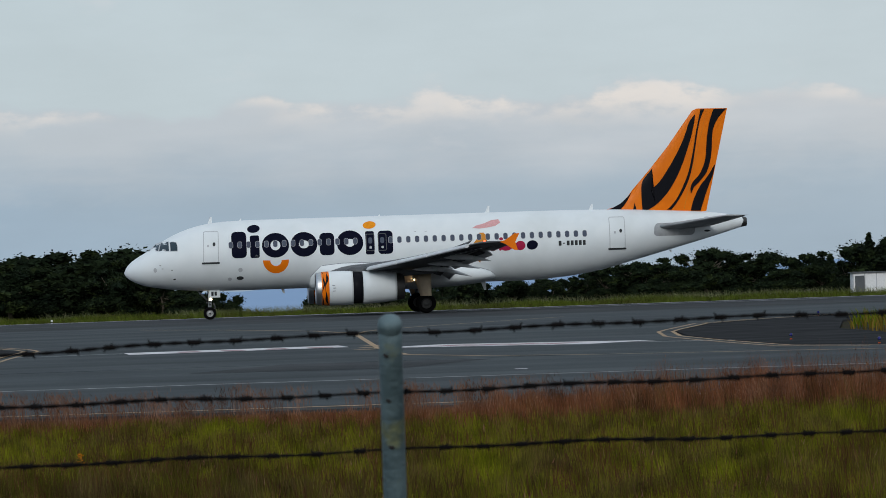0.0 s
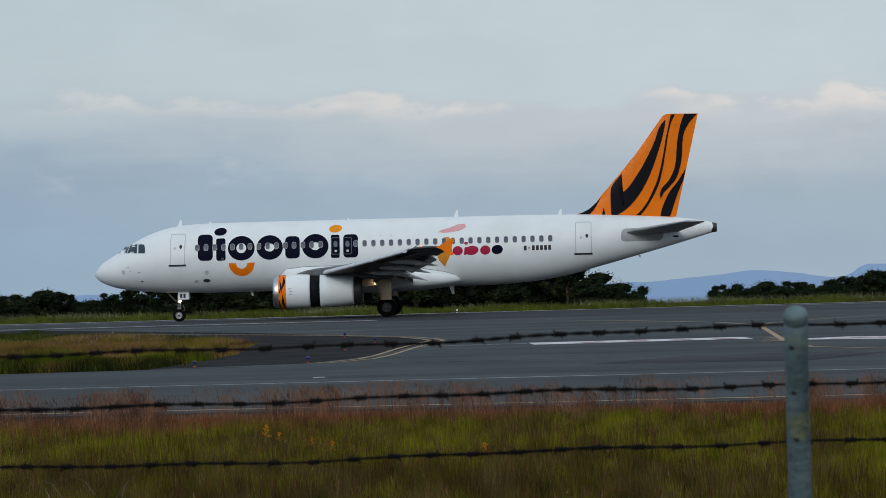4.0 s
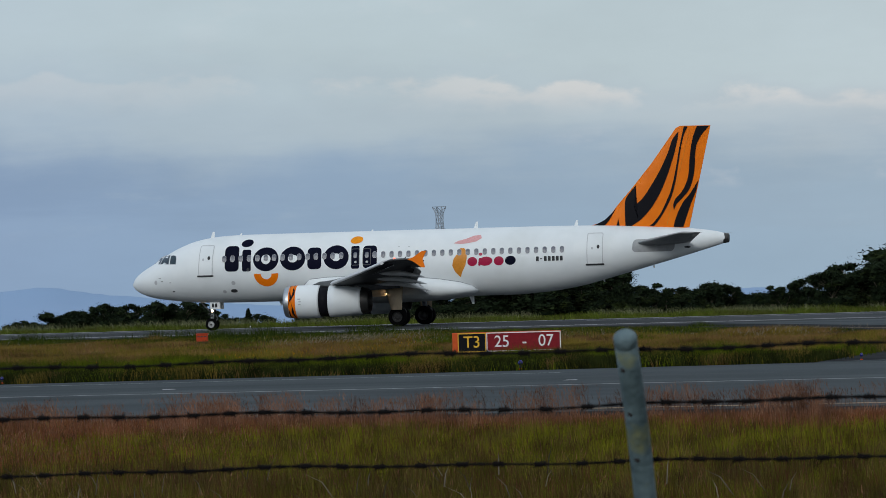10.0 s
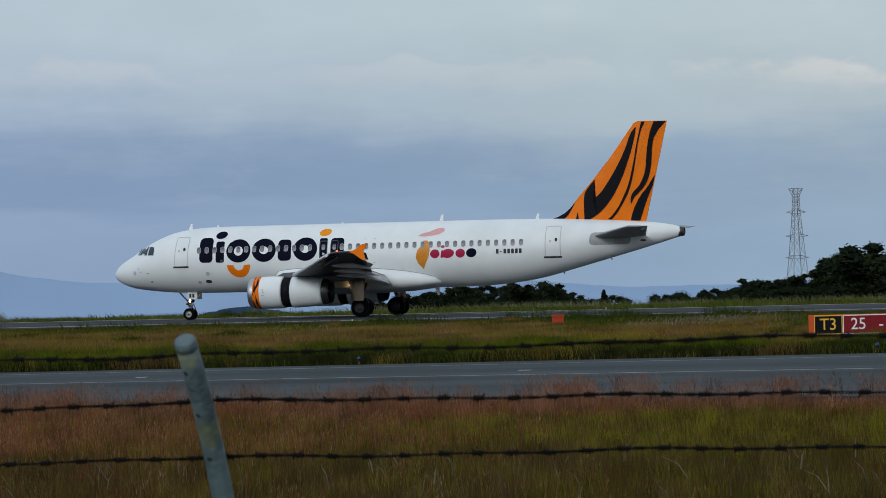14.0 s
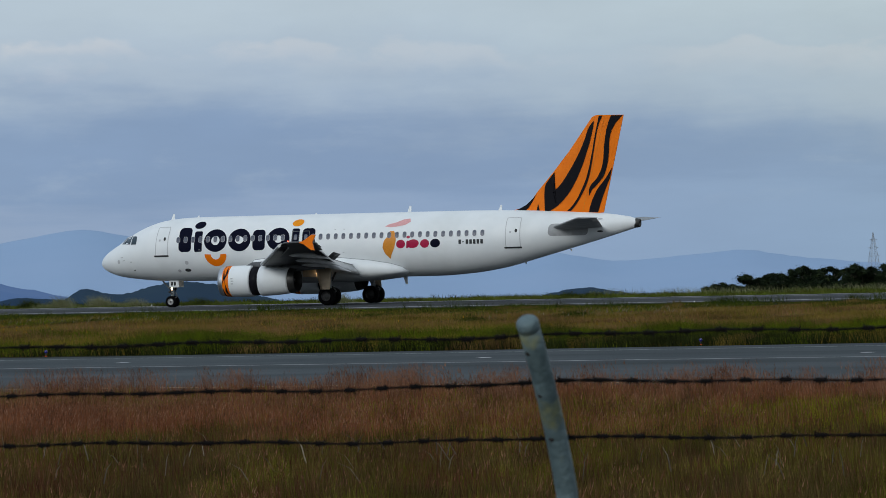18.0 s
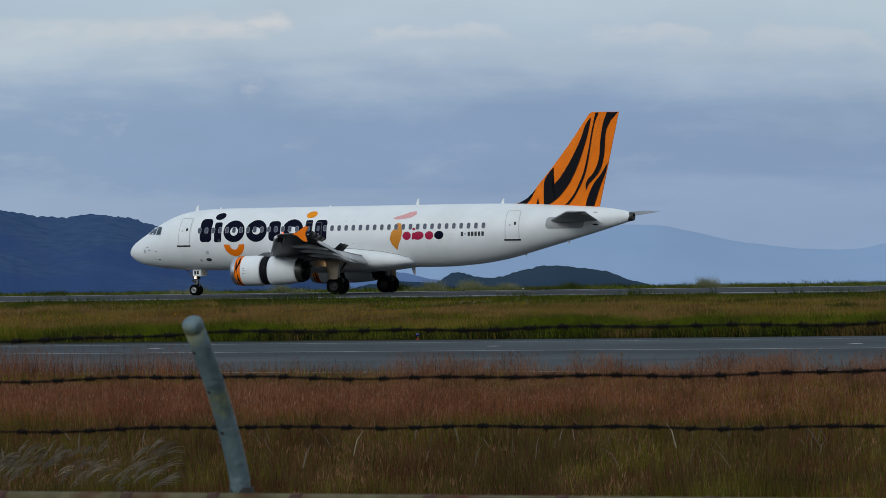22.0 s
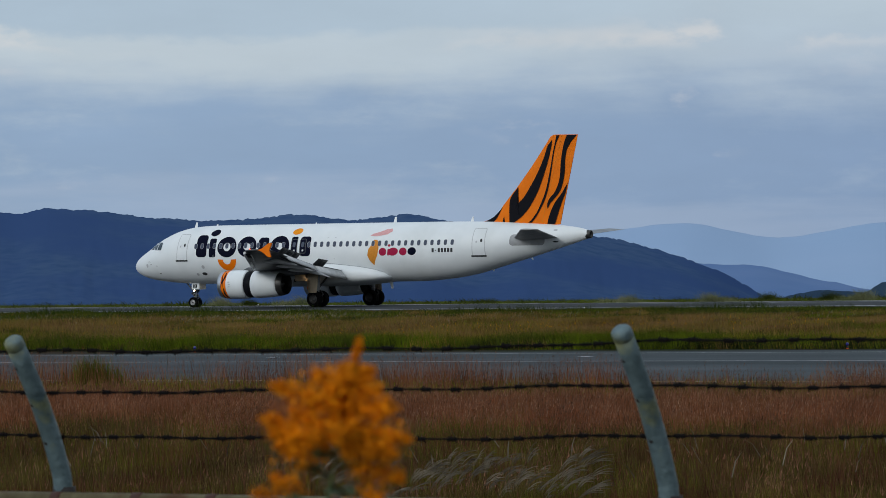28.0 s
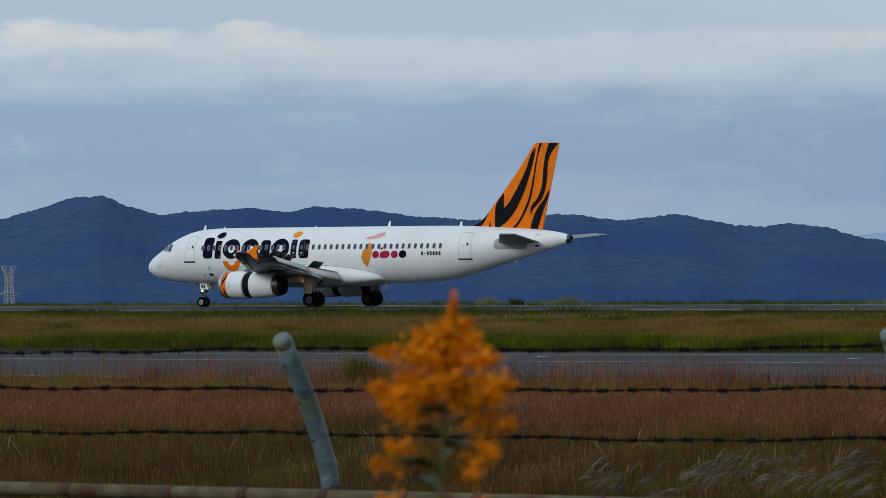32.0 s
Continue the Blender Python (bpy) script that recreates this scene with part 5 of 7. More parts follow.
def text_mesh(words, size, mat, thick=0.008):
    cu = bpy.data.curves.new("text", "FONT")
    cu.body, cu.size, cu.extrude, cu.offset = words, size, thick, 0.002
    cu.align_x, cu.align_y = "CENTER", "CENTER"
    ob = bpy.data.objects.new("text", cu)
    scene.collection.objects.link(ob)
    bpy.context.view_layer.update()
    me = bpy.data.meshes.new_from_object(ob.evaluated_get(bpy.context.evaluated_depsgraph_get()))
    bpy.data.objects.remove(ob)
    bpy.data.curves.remove(cu)
    me.materials.clear()
    me.materials.append(mat)
    return me


def taxi_sign():
    s = tagged(new("taxiway_sign", None), "red and black taxiway sign reading T3 and 25 - 07", "sign")
    s.matrix_basis = pose(-35.86, 177.2, 0, 0, 0, 12) @ Matrix.Diagonal((0.945, 1, 1, 1))
    w, z0, z1 = 4.46, 0.01, 0.79
    part("housing", box(bmesh.new(), -w / 2, w / 2, 0.0, 0.25, z0, z1, 0.02), SIGN_ORANGE, s, "orange sign housing", smooth=False)
    xa, xb = -w / 2 + 0.22, -w / 2 + 1.38
    black = part("black_panel", box(bmesh.new(), xa, xb, -0.02, -0.002, z0 + 0.02, z1 - 0.02), BLACK, s, smooth=False)
    red = part("red_panel", box(bmesh.new(), xb + 0.02, w / 2 - 0.01, -0.02, -0.002, z0 + 0.02, z1 - 0.02), SIGN_RED, s, smooth=False)
    for pn, x0, x1, m in ((black, xa, xb, SIGN_YELLOW), (red, xb + 0.02, w / 2 - 0.01, SIGN_WHITE)):
        bm = bmesh.new()
        t = 0.035
        box(bm, x0, x1, -0.03, -0.021, z1 - 0.02 - t, z1 - 0.02)
        box(bm, x0, x1, -0.03, -0.021, z0 + 0.02, z0 + 0.02 + t)
        box(bm, x0, x0 + t, -0.03, -0.021, z0 + 0.06, z1 - 0.06)
        box(bm, x1 - t, x1, -0.03, -0.021, z0 + 0.06, z1 - 0.06)
        part("border", bm, m, pn, smooth=False)
    zc = (z0 + z1) / 2
    for pn, words, cx, m in ((black, "T3", (xa + xb) / 2, SIGN_YELLOW), (red, "25", xb + 0.65, SIGN_WHITE), (red, "-", xb + 1.58, SIGN_WHITE), (red, "07", w / 2 - 0.62, SIGN_WHITE)):
        ob = part("lettering", text_mesh(words, 0.64, m), m, pn, at=pose(cx, -0.026, zc, 90, 0, 0), smooth=False)
    for x in (-1.8, -0.6, 0.6, 1.8):
        part("leg", tube(bmesh.new(), (x, 0.12, -0.05), (x, 0.12, z0 + 0.02), 0.04), STEEL, s)


taxi_sign()
bx = tagged(new("marker_box", None), "orange equipment box in the grass", "box")
bx.matrix_basis = pose(-61.4, 226.3, 0, 0, 0, 10) @ Matrix.Scale(0.86, 4)
part("body", box(bmesh.new(), -0.33, 0.33, -0.2, 0.2, 0.08, 0.50, 0.02), BOX_RED, bx, smooth=False)
part("lid", box(bmesh.new(), -0.36, 0.36, -0.23, 0.23, 0.50, 0.56, 0.015), BOX_RED, bx, smooth=False)
for dx in (-0.2, 0.0, 0.2):
    part("vent_slat", box(bmesh.new(), dx - 0.07, dx + 0.07, -0.215, -0.202, 0.34, 0.40), DARKGREY, bx, smooth=False)
part("base", box(bmesh.new(), -0.3, 0.3, -0.18, 0.18, -0.05, 0.08), DARKGREY, bx, smooth=False)


def edge_light(glass, label, category_group):
    li = tagged(new("edge_light", None), label, "airfield light", category_group)
    part("base_plate", tube(bmesh.new(), (0, 0, 0.0), (0, 0, 0.06), 0.085, 0.08, 14), SIGN_ORANGE if glass is BLUE_GLASS else SIGN_WHITE, li)
    part("stem", tube(bmesh.new(), (0, 0, 0.05), (0, 0, 0.22), 0.05, 0.05, 10), DARKGREY, li)
    bm = bmesh.new()
    rings = [[(r * math.cos(a), r * math.sin(a), z) for a in (2 * math.pi * i / 14 for i in range(14))] for r, z in ((0.10, 0.22), (0.115, 0.28), (0.10, 0.36), (0.06, 0.41), (0.01, 0.43))]
    part("globe", loft(bm, rings), glass, li)
    return li


blue = edge_light(BLUE_GLASS, "blue glass taxiway edge light on an orange base", "taxiway edge lights")
places = [(-28.5, 142.9), (-18.0, 144.6), (-14.7, 147.2), (-15.4, 168.0), (-15.6, 183), (-18.2, 198.5), (-44.5, 139.9), (-65.8, 136.8), (-89.5, 134.2), (-104.6, 132.0), (14.2, 155.6), (20.4, 209.6), (15.9, 144.2)]
blue.matrix_basis = pose(*places[0], 0.02) @ Matrix.Scale(0.7, 4)
for p in places[1:]:
    copy_thing(blue, pose(*p, 0.034) @ Matrix.Scale(0.72, 4))
white = edge_light(SIGN_WHITE, "white runway edge light", "runway edge lights")
places = [(-20.8, 309.0), (-80.4, 309.0), (-140, 309.0), (-200, 309), (-80.3, 251.5), (-139, 251.8), (38.4, 309.0), (-198, 251.8)]
white.matrix_basis = pose(*places[0], 0.02 + hill_drop(places[0][1])) @ Matrix.Scale(0.6, 4)
for p in places[1:]:
    copy_thing(white, pose(*p, 0.02 + hill_drop(p[1])) @ Matrix.Scale(0.6, 4))


def shed():
    s = tagged(new("equipment_shed", None), "low white panelled shed on the far verge", "shed")
    s.matrix_basis = pose(38.2, 340, -0.34)
    part("wall", box(bmesh.new(), -2.6, 2.6, -1.0, 1.0, -0.05, 1.54), SIGN_WHITE, s, smooth=False)
    part("roof", box(bmesh.new(), -2.75, 2.75, -1.15, 1.15, 1.54, 1.62, 0.01), GREY, s, smooth=False)
    for k in range(7):
        part("panel_rib", box(bmesh.new(), -2.62 + 0.85 * k, -2.55 + 0.85 * k, -1.03, -1.002, 0.02, 1.52), SEAM, s, smooth=False)
    part("door", box(bmesh.new(), -2.45, -1.75, -1.03, -1.003, 0.02, 1.35), GREY, s, smooth=False)


shed()


# ---------------------------------------------------------------- grass
def grass_material(name, stops, size, low, high, second=None, along=1.0, fine=0.8, deep=0.35):
    """Blades: a colour ramp over each blade's own random value, shifted between two ramps by large patches."""
    m = bpy.data.materials.new(name)
    m.use_nodes = True
    nt = m.node_tree
    n, link = nt.nodes.new, nt.links.new
    bs = nt.nodes["Principled BSDF"]
    bs.inputs["Roughness"].default_value = 0.8
    bs.inputs["Specular IOR Level"].default_value = 0.05
    geo, tc, no = n("ShaderNodeNewGeometry"), n("ShaderNodeTexCoord"), n("ShaderNodeTexNoise")
    no.inputs["Scale"].default_value, no.inputs["Detail"].default_value = 1.0 / size, 4.0
    squeeze = n("ShaderNodeMapping")
    squeeze.inputs["Scale"].default_value = (along, 1, 1)
    link(tc.outputs["Object"], squeeze.inputs[0])
    link(squeeze.outputs[0], no.inputs["Vector"])
    ramps = []
    for st in (stops, second or stops):
        r = n("ShaderNodeValToRGB")
        el = r.color_ramp.elements
        while len(el) < len(st):
            el.new(0.5)
        mean = [float(np.interp(0.55, [p for p, c in st], [c[k] for p, c in st])) * 1.05 for k in range(3)]
        for e, (p, c) in zip(el, st):
            e.position, e.color = p, (*(0.7 * q + 0.3 * w for q, w in zip(c, mean)), 1)
        link(geo.outputs["Random Per Island"], r.inputs[0])
        ramps.append(r.outputs[0])
    mr, mx = n("ShaderNodeMapRange"), n("ShaderNodeMixRGB")
    mr.inputs["From Min"].default_value, mr.inputs["From Max"].default_value = low, high
    link(no.outputs["Fac"], mr.inputs["Value"])
    link(mr.outputs[0], mx.inputs["Fac"])
    link(ramps[0], mx.inputs["Color1"])
    link(ramps[1], mx.inputs["Color2"])
    # tufts: a finer scale of lighter and darker growth
    tuft, rng_map, hsv = n("ShaderNodeTexNoise"), n("ShaderNodeMapRange"), n("ShaderNodeHueSaturation")
    tuft.inputs["Scale"].default_value, tuft.inputs["Detail"].default_value = 1.0 / fine, 3.0
    stretch = n("ShaderNodeMapping")
    stretch.inputs["Scale"].default_value = (1.6, deep, 0.6)
    link(tc.outputs["Object"], stretch.inputs[0])
    link(stretch.outputs[0], tuft.inputs["Vector"])
    for key, v in zip(("From Min", "From Max", "To Min", "To Max"), (0.32, 0.68, 0.34, 1.58)):
        rng_map.inputs[key].default_value = v
    link(tuft.outputs["Fac"], rng_map.inputs["Value"])
    hsv.inputs["Saturation"].default_value = 1.02
    link(rng_map.outputs[0], hsv.inputs["Value"])
    link(mx.outputs[0], hsv.inputs["Color"])
    link(hsv.outputs[0], bs.inputs["Base Color"])
    return m


RUST = [(0.0, (0.060, 0.020, 0.009)), (0.5, (0.138, 0.049, 0.022)), (0.9, (0.192, 0.076, 0.040)), (1.0, (0.24, 0.120, 0.072))]
STRAW = [(0.0, (0.046, 0.032, 0.009)), (0.5, (0.074, 0.050, 0.014)), (1.0, (0.110, 0.078, 0.030))]
GREEN = [(0.0, (0.024, 0.026, 0.003)), (0.5, (0.058, 0.059, 0.006)), (0.9, (0.096, 0.090, 0.013)), (1.0, (0.135, 0.105, 0.032))]
G_RUST = grass_material("rust_brown_grass", RUST, 7.0, 0.50, 0.80, STRAW, along=4.0)
G_BROWN = grass_material("dark_brown_grass", [(0.0, (0.028, 0.0105, 0.0048)), (0.5, (0.066, 0.0250, 0.0125)), (0.9, (0.102, 0.042, 0.0225)), (1.0, (0.145, 0.078, 0.044))], 4.5, 0.46, 0.60, [(0.0, (0.0221, 0.0119, 0.0059)), (0.8, (0.0544, 0.0289, 0.0145)), (1.0, (0.1020, 0.0638, 0.0340))], along=4.5)
G_STRAW = grass_material("straw_meadow_grass", [(0.0, (0.040, 0.027, 0.008)), (0.5, (0.088, 0.058, 0.018)), (1.0, (0.165, 0.115, 0.050))], 3.0, 0.44, 0.60, [(0.0, (0.050, 0.042, 0.010)), (0.6, (0.090, 0.070, 0.016)), (1.0, (0.14, 0.105, 0.035))], along=2.0)
G_LIME = grass_material("lime_green_grass", [(0.0, (0.040, 0.046, 0.003)), (0.5, (0.100, 0.107, 0.006)), (1.0, (0.170, 0.165, 0.015))], 4.5, 0.44, 0.62, [(0.0, (0.0403, 0.0403, 0.0067)), (1.0, (0.1120, 0.0896, 0.0179))], along=4.5)
G_FLUFF = grass_material("pinkish_seed_heads", [(0.0, (0.075, 0.032, 0.018)), (0.7, (0.140, 0.068, 0.042)), (1.0, (0.24, 0.150, 0.100))], 4.0, 0.4, 0.6, [(0.0, (0.105, 0.042, 0.022)), (1.0, (0.20, 0.105, 0.066))])
G_TAN = grass_material("tan_meadow_grass", [(0.0, (0.066, 0.050, 0.009)), (0.5, (0.110, 0.080, 0.014)), (1.0, (0.165, 0.115, 0.034))], 11.0, 0.44, 0.54, [(0.0, (0.078, 0.042, 0.015)), (0.6, (0.135, 0.076, 0.030)), (1.0, (0.19, 0.118, 0.060))], along=3.5, fine=2.2, deep=0.22)
G_GREEN = grass_material("green_grass", GREEN, 4.5, 0.46, 0.58, [(0.0, (0.026, 0.020, 0.007)), (0.6, (0.058, 0.046, 0.012)), (1.0, (0.11, 0.085, 0.035))], along=4.5)
G_VERGE = grass_material("bright_verge_grass", [(0.0, (0.030, 0.048, 0.006)), (0.6, (0.066, 0.092, 0.011)), (1.0, (0.12, 0.12, 0.028))], 5.0, 0.47, 0.56, [(0.0, (0.022, 0.032, 0.006)), (0.7, (0.050, 0.058, 0.012)), (1.0, (0.12, 0.10, 0.04))])
G_MIX = grass_material("mixed_meadow_grass", [(0.0, (0.026, 0.044, 0.003)), (0.6, (0.064, 0.090, 0.005)), (1.0, (0.120, 0.122, 0.012))], 12.0, 0.48, 0.56, [(0.0, (0.055, 0.042, 0.006)), (0.5, (0.125, 0.085, 0.014)), (1.0, (0.18, 0.120, 0.032))], along=3.5, fine=2.2, deep=0.22)
G_DEEP = grass_material("deep_green_bank", [(0.0, (0.0126, 0.0196, 0.0042)), (0.6, (0.0280, 0.0392, 0.0056)), (1.0, (0.0525, 0.0595, 0.0140))], 5.0, 0.4, 0.6)
G_BANK = grass_material("lush_green_bank", [(0.0, (0.0240, 0.0400, 0.0024)), (0.6, (0.0528, 0.0752, 0.0032)), (1.0, (0.0920, 0.1024, 0.0080))], 4.0, 0.44, 0.6, [(0.0, (0.0144, 0.0224, 0.0032)), (1.0, (0.0496, 0.0544, 0.0080))])
G_WEED = grass_material("dark_weeds", [(0.0, (0.010, 0.017, 0.003)), (0.7, (0.026, 0.040, 0.005)), (1.0, (0.055, 0.066, 0.012))], 5.0, 0.4, 0.6)
# shade at the foot of the bank is put into this grass colour
G_EDGE = grass_material("shaded_edge_grass", [(0.0, (0.007, 0.010, 0.003)), (0.7, (0.016, 0.021, 0.004)), (1.0, (0.040, 0.042, 0.010))], 4.0, 0.4, 0.6)
G_PLUME = grass_material("silver_plumes", [(0.0, (0.060, 0.050, 0.036)), (1.0, (0.15, 0.128, 0.100))], 3.0, 0.4, 0.6)
G_FLUFFY = grass_material("pale_fluffy_heads", [(0.0, (0.10, 0.085, 0.062)), (1.0, (0.22, 0.19, 0.15))], 3.0, 0.4, 0.6)
G_GOLD = grass_material("yellow_wildflowers", [(0.0, (0.17, 0.085, 0.008)), (1.0, (0.32, 0.16, 0.012))], 3.0, 0.4, 0.6)


def blades(name, xy, z, height, width, lean, mat, label, seed, category="grass", wind=(-0.25, 0.0), plain=False):
    """One object of many bent blades. xy: (n, 2) places; z, height, width: arrays or numbers."""
    rng = np.random.default_rng(seed)
    n = len(xy)
    height = np.broadcast_to(height, n) * rng.uniform(0.55, 1.15, n)
    width = np.broadcast_to(width, n) * rng.uniform(0.7, 1.3, n)
    a = rng.uniform(-0.9, 0.9, n)
    side = np.stack([np.cos(a), np.sin(a), 0 * a], 1) * (width / 2)[:, None]
    b = rng.uniform(0, 2 * math.pi, n)
    bend = np.stack([np.cos(b) * lean + wind[0] * lean * 2, np.sin(b) * lean + wind[1], 0 * b], 1) * height[:, None]
    base = np.c_[xy, np.broadcast_to(z, n)]
    mid = base + bend * 0.35 + np.c_[0 * a, 0 * a, height * 0.6]
    tip = base + bend + np.c_[0 * a, 0 * a, height * 0.97]
    if plain:
        co, corners, order, sizes = np.stack([base - side, base + side, tip], 1), 3, [0, 1, 2], [0]
    else:
        co, corners, order, sizes = np.stack([base - side, base + side, mid + side * 0.8, mid - side * 0.8, tip], 1), 5, [0, 1, 2, 3, 3, 2, 4], [0, 4]
    loops = (np.arange(n)[:, None] * corners + np.array(order)).ravel()
    start = (np.arange(n)[:, None] * len(order) + np.array(sizes)).ravel()
    me = bpy.data.meshes.new(name)
    me.vertices.add(corners * n)
    me.vertices.foreach_set("co", co.astype(np.float32).ravel())
    me.loops.add(len(loops))
    me.loops.foreach_set("vertex_index", loops.astype(np.int32))
    me.polygons.add(len(start))
    me.polygons.foreach_set("loop_start", start.astype(np.int32))
    me.update(calc_edges=True)
    me.validate()
    me.materials.append(mat)
    return tagged(new(name, me), label, category, "", "stuff")


def strip_points(n, seed, y0, y1, yaw0=-8.0, yaw1=41.0, power=1.0):
    """Places between two distances across the stretch that the airfield road sees."""
    rng = np.random.default_rng(seed)
    y = y0 + (y1 - y0) * rng.uniform(0, 1, n) ** power
    t = np.tan(np.radians(rng.uniform(yaw0, yaw1, n)))
    return np.c_[-t * y, y], rng


def clumpy(xy, size, keep, seed):
    """Keeps the points where a plain noise is high, to leave gaps and clumps."""
    v = np.array([noise.noise((x / size, y / size, seed)) for x, y in xy])
    return xy[v > keep]


def tufts(xy, size, seed):
    """A smooth uneven field between about -1 and 1, with hummocks of the given size."""
    rng = np.random.default_rng(seed)
    v = np.zeros(len(xy))
    for k in range(9):
        a, f = rng.uniform(0, math.pi), 2 * math.pi / (size * rng.uniform(0.6, 1.9))
        v += np.sin(f * (xy[:, 0] * math.cos(a) + xy[:, 1] * math.sin(a) * 0.6) + rng.uniform(0, 6.28))
    return v / 4.0


def meadow():
    # the near strip between the fence and the taxiway, zone by zone
    pts, rng = strip_points(720000, 1, 46, 97.6)
    x = -pts[:, 0] / pts[:, 1]
    y = pts[:, 1] + 1.6 * np.sin(pts[:, 0] * 0.43) + 1.1 * np.sin(pts[:, 0] * 1.13 + 2) + 2.2 * tufts(pts * (1.0, 0.3), 4.0, 31) + rng.normal(0, 1.4, len(pts))
    late = rng.uniform(0, 1, len(pts)) < np.interp(x, [0.25, 0.47], [0, 1])
    dice = rng.uniform(0, 1, len(pts))
    clump, spot = tufts(pts * (1.2, 0.30), 3.0, 21), tufts(pts * (1.5, 0.45), 1.3, 22)
    fringe = np.where(late, y > 94.3, y > 86.5)
    straw = late & (y > 88.5) & ~fringe & (dice < 0.75)
    lime = np.where(late, (y > 91) & ~fringe & (dice < np.interp(x, [0.50, 0.58], [0.2, 0.6])), (y > np.interp(x, [-0.03, 0.04], [50, 67])) & ~fringe & (dice < 0.72 + 0.2 * clump))
    lime |= ~late & ~fringe & (spot > 0.35) & (dice < 0.5) & (y > 52)
    straw &= ~lime
    rust = np.where(late, (y > 69 + 3 * clump) & ~fringe & ~lime & ~straw, False) | (fringe & (dice < 0.88))
    rest = ~(lime | rust | straw)
    olive = rest & (dice < np.where(late, 0.35 + 0.40 * clump, 0.62 + 0.2 * spot))
    brown = rest & ~olive
    tan = brown & (spot > 0.3) & (rng.uniform(0, 1, len(pts)) < 0.7)
    straw |= tan
    brown &= ~tan
    tall = np.interp(x, [-0.11, -0.05, 0.0, 0.12, 0.22, 0.33, 0.45, 0.50, 0.56, 0.62], [0.85, 0.60, 0.36, 0.36, 0.32, 0.36, 0.36, 0.44, 0.72, 0.86])
    hgt = np.where(fringe, tall, np.where(lime, np.where(late, 0.42, 0.33), np.where(late & (y > 80), 0.30, 0.42))) * (1 + np.where(fringe, 0.45, 0.30) * np.clip(tufts(pts * (3.0, 0.5), 1.8, 3), -1, 1))
    # short at the pavement's edge where the taxiway line shows over it
    cap = np.maximum(0.06, 2.8 * (1 - pts[:, 1] / 98.6))
    open_edge = np.interp(x + 0.01 * np.sin(pts[:, 0] * 1.7), [-0.055, -0.015, 0.20, 0.30], [0, 1, 1, 0])
    hgt = hgt + (np.minimum(hgt, cap) - hgt) * open_edge
    thin = fringe & (dice > 0.62 + 0.3 * clump) & ((x > 0.5) | (x < -0.04))
    rust &= ~thin
    for name, mask, w, lean, mat, label, seed in (
            ("meadow_grass_lime", lime, 0.0125, 0.22, G_LIME, "bright yellow-green grass before the taxiway", 35),
            ("meadow_grass_rust", rust, 0.0095, 0.18, G_RUST, "tall rust-red seeding grass before the taxiway", 22),
            ("meadow_grass_brown", brown, 0.0105, 0.22, G_BROWN, "dark brown dry meadow grass", 38),
            ("meadow_grass_straw", straw, 0.0095, 0.22, G_STRAW, "straw-coloured dry meadow grass", 45),
            ("meadow_grass_green", olive, 0.0115, 0.22, G_GREEN, "short green and straw meadow grass", 21)):
        blades(name, pts[mask], -0.05, hgt[mask], w, lean, mat, label, seed, wind=(-0.1, 0.0), plain=True)
    pick = (rust | straw) & (rng.uniform(0, 1, len(pts)) < np.interp(x, [0.1, 0.3, 0.6], [0.12, 0.26, 0.40]))
    head, hh = pts[pick], hgt[pick]
    blades("meadow_seed_heads", head, hh * rng.uniform(0.55, 0.98, len(hh)) - 0.05, 0.10, 0.011, 0.3, G_FLUFF, "feathery pinkish seed heads over the rust grass", 36, wind=(0.2, 0.0), plain=True)
    pts, rng = strip_points(5200, 3, 86, 97.5, -8, 26)
    pts = clumpy(pts, 1.4, 0.25, 5.0)
    pts = np.repeat(pts, 9, 0) + rng.normal(0, 0.14, (len(pts) * 9, 2))
    heads = np.repeat(pts, 3, 0) + rng.normal(0, 0.03, (len(pts) * 3, 2))
    blades("stalk_seed_heads", heads, rng.uniform(0.26, 0.58, len(heads)), 0.12, 0.010, 0.4, G_FLUFF, "fuzzy pinkish seed heads at the taxiway edge", 43, plain=True)
    blades("meadow_stalks", pts, 0.0, 0.62, 0.007, 0.2, G_FLUFF, "sparse tall rust stalks at the taxiway edge", 23)
    # loose bunches of pale nodding seed grass near the fence
    pts, rng = strip_points(900, 14, 50, 66, 9, 41)
    pts = clumpy(pts, 2.2, 0.12, 51.0)
    pts = np.repeat(pts, 7, 0) + rng.normal(0, 0.12, (len(pts) * 7, 2))
    blades("bunch_grass", pts, 0.0, 0.46, 0.006, 0.35, G_STRAW, "loose bunches of tan seed grass", 46, wind=(0.3, 0.0))
    blades("bunch_grass_heads", pts + (0.03, 0), rng.uniform(0.30, 0.46, len(pts)), 0.09, 0.008, 0.5, G_STRAW, "pale heads of bunch grass", 47, wind=(0.3, 0.0), plain=True)
    # sparse straw tips near the fence
    pts, rng = strip_points(170, 13, 52, 63, 8, 41)
    blades("meadow_straw_tips", pts, 0.25, 0.34, 0.016, 0.8, G_PLUME, "pale straw tips in the dark grass", 39)
    # a leafy weed at the taxiway edge
    rng = np.random.default_rng(55)
    c = rng.normal(0, 1, (520, 2)) * (0.42, 0.25) + (-67.2, 96.2)
    blades("leafy_weed", c, -0.05, 0.3 + 0.6 * np.exp(-((c[:, 0] + 67.2) / 0.75) ** 2), 0.016, 0.3, G_BANK, "dark green leafy weed among rust grass", 40, "weed")
    # the island between taxiway and runway
    rng = np.random.default_rng(4)
    n = 560000
    y = rng.uniform(140, 251, n)
    xx = -np.tan(np.radians(rng.uniform(3.5, 41, n))) * y
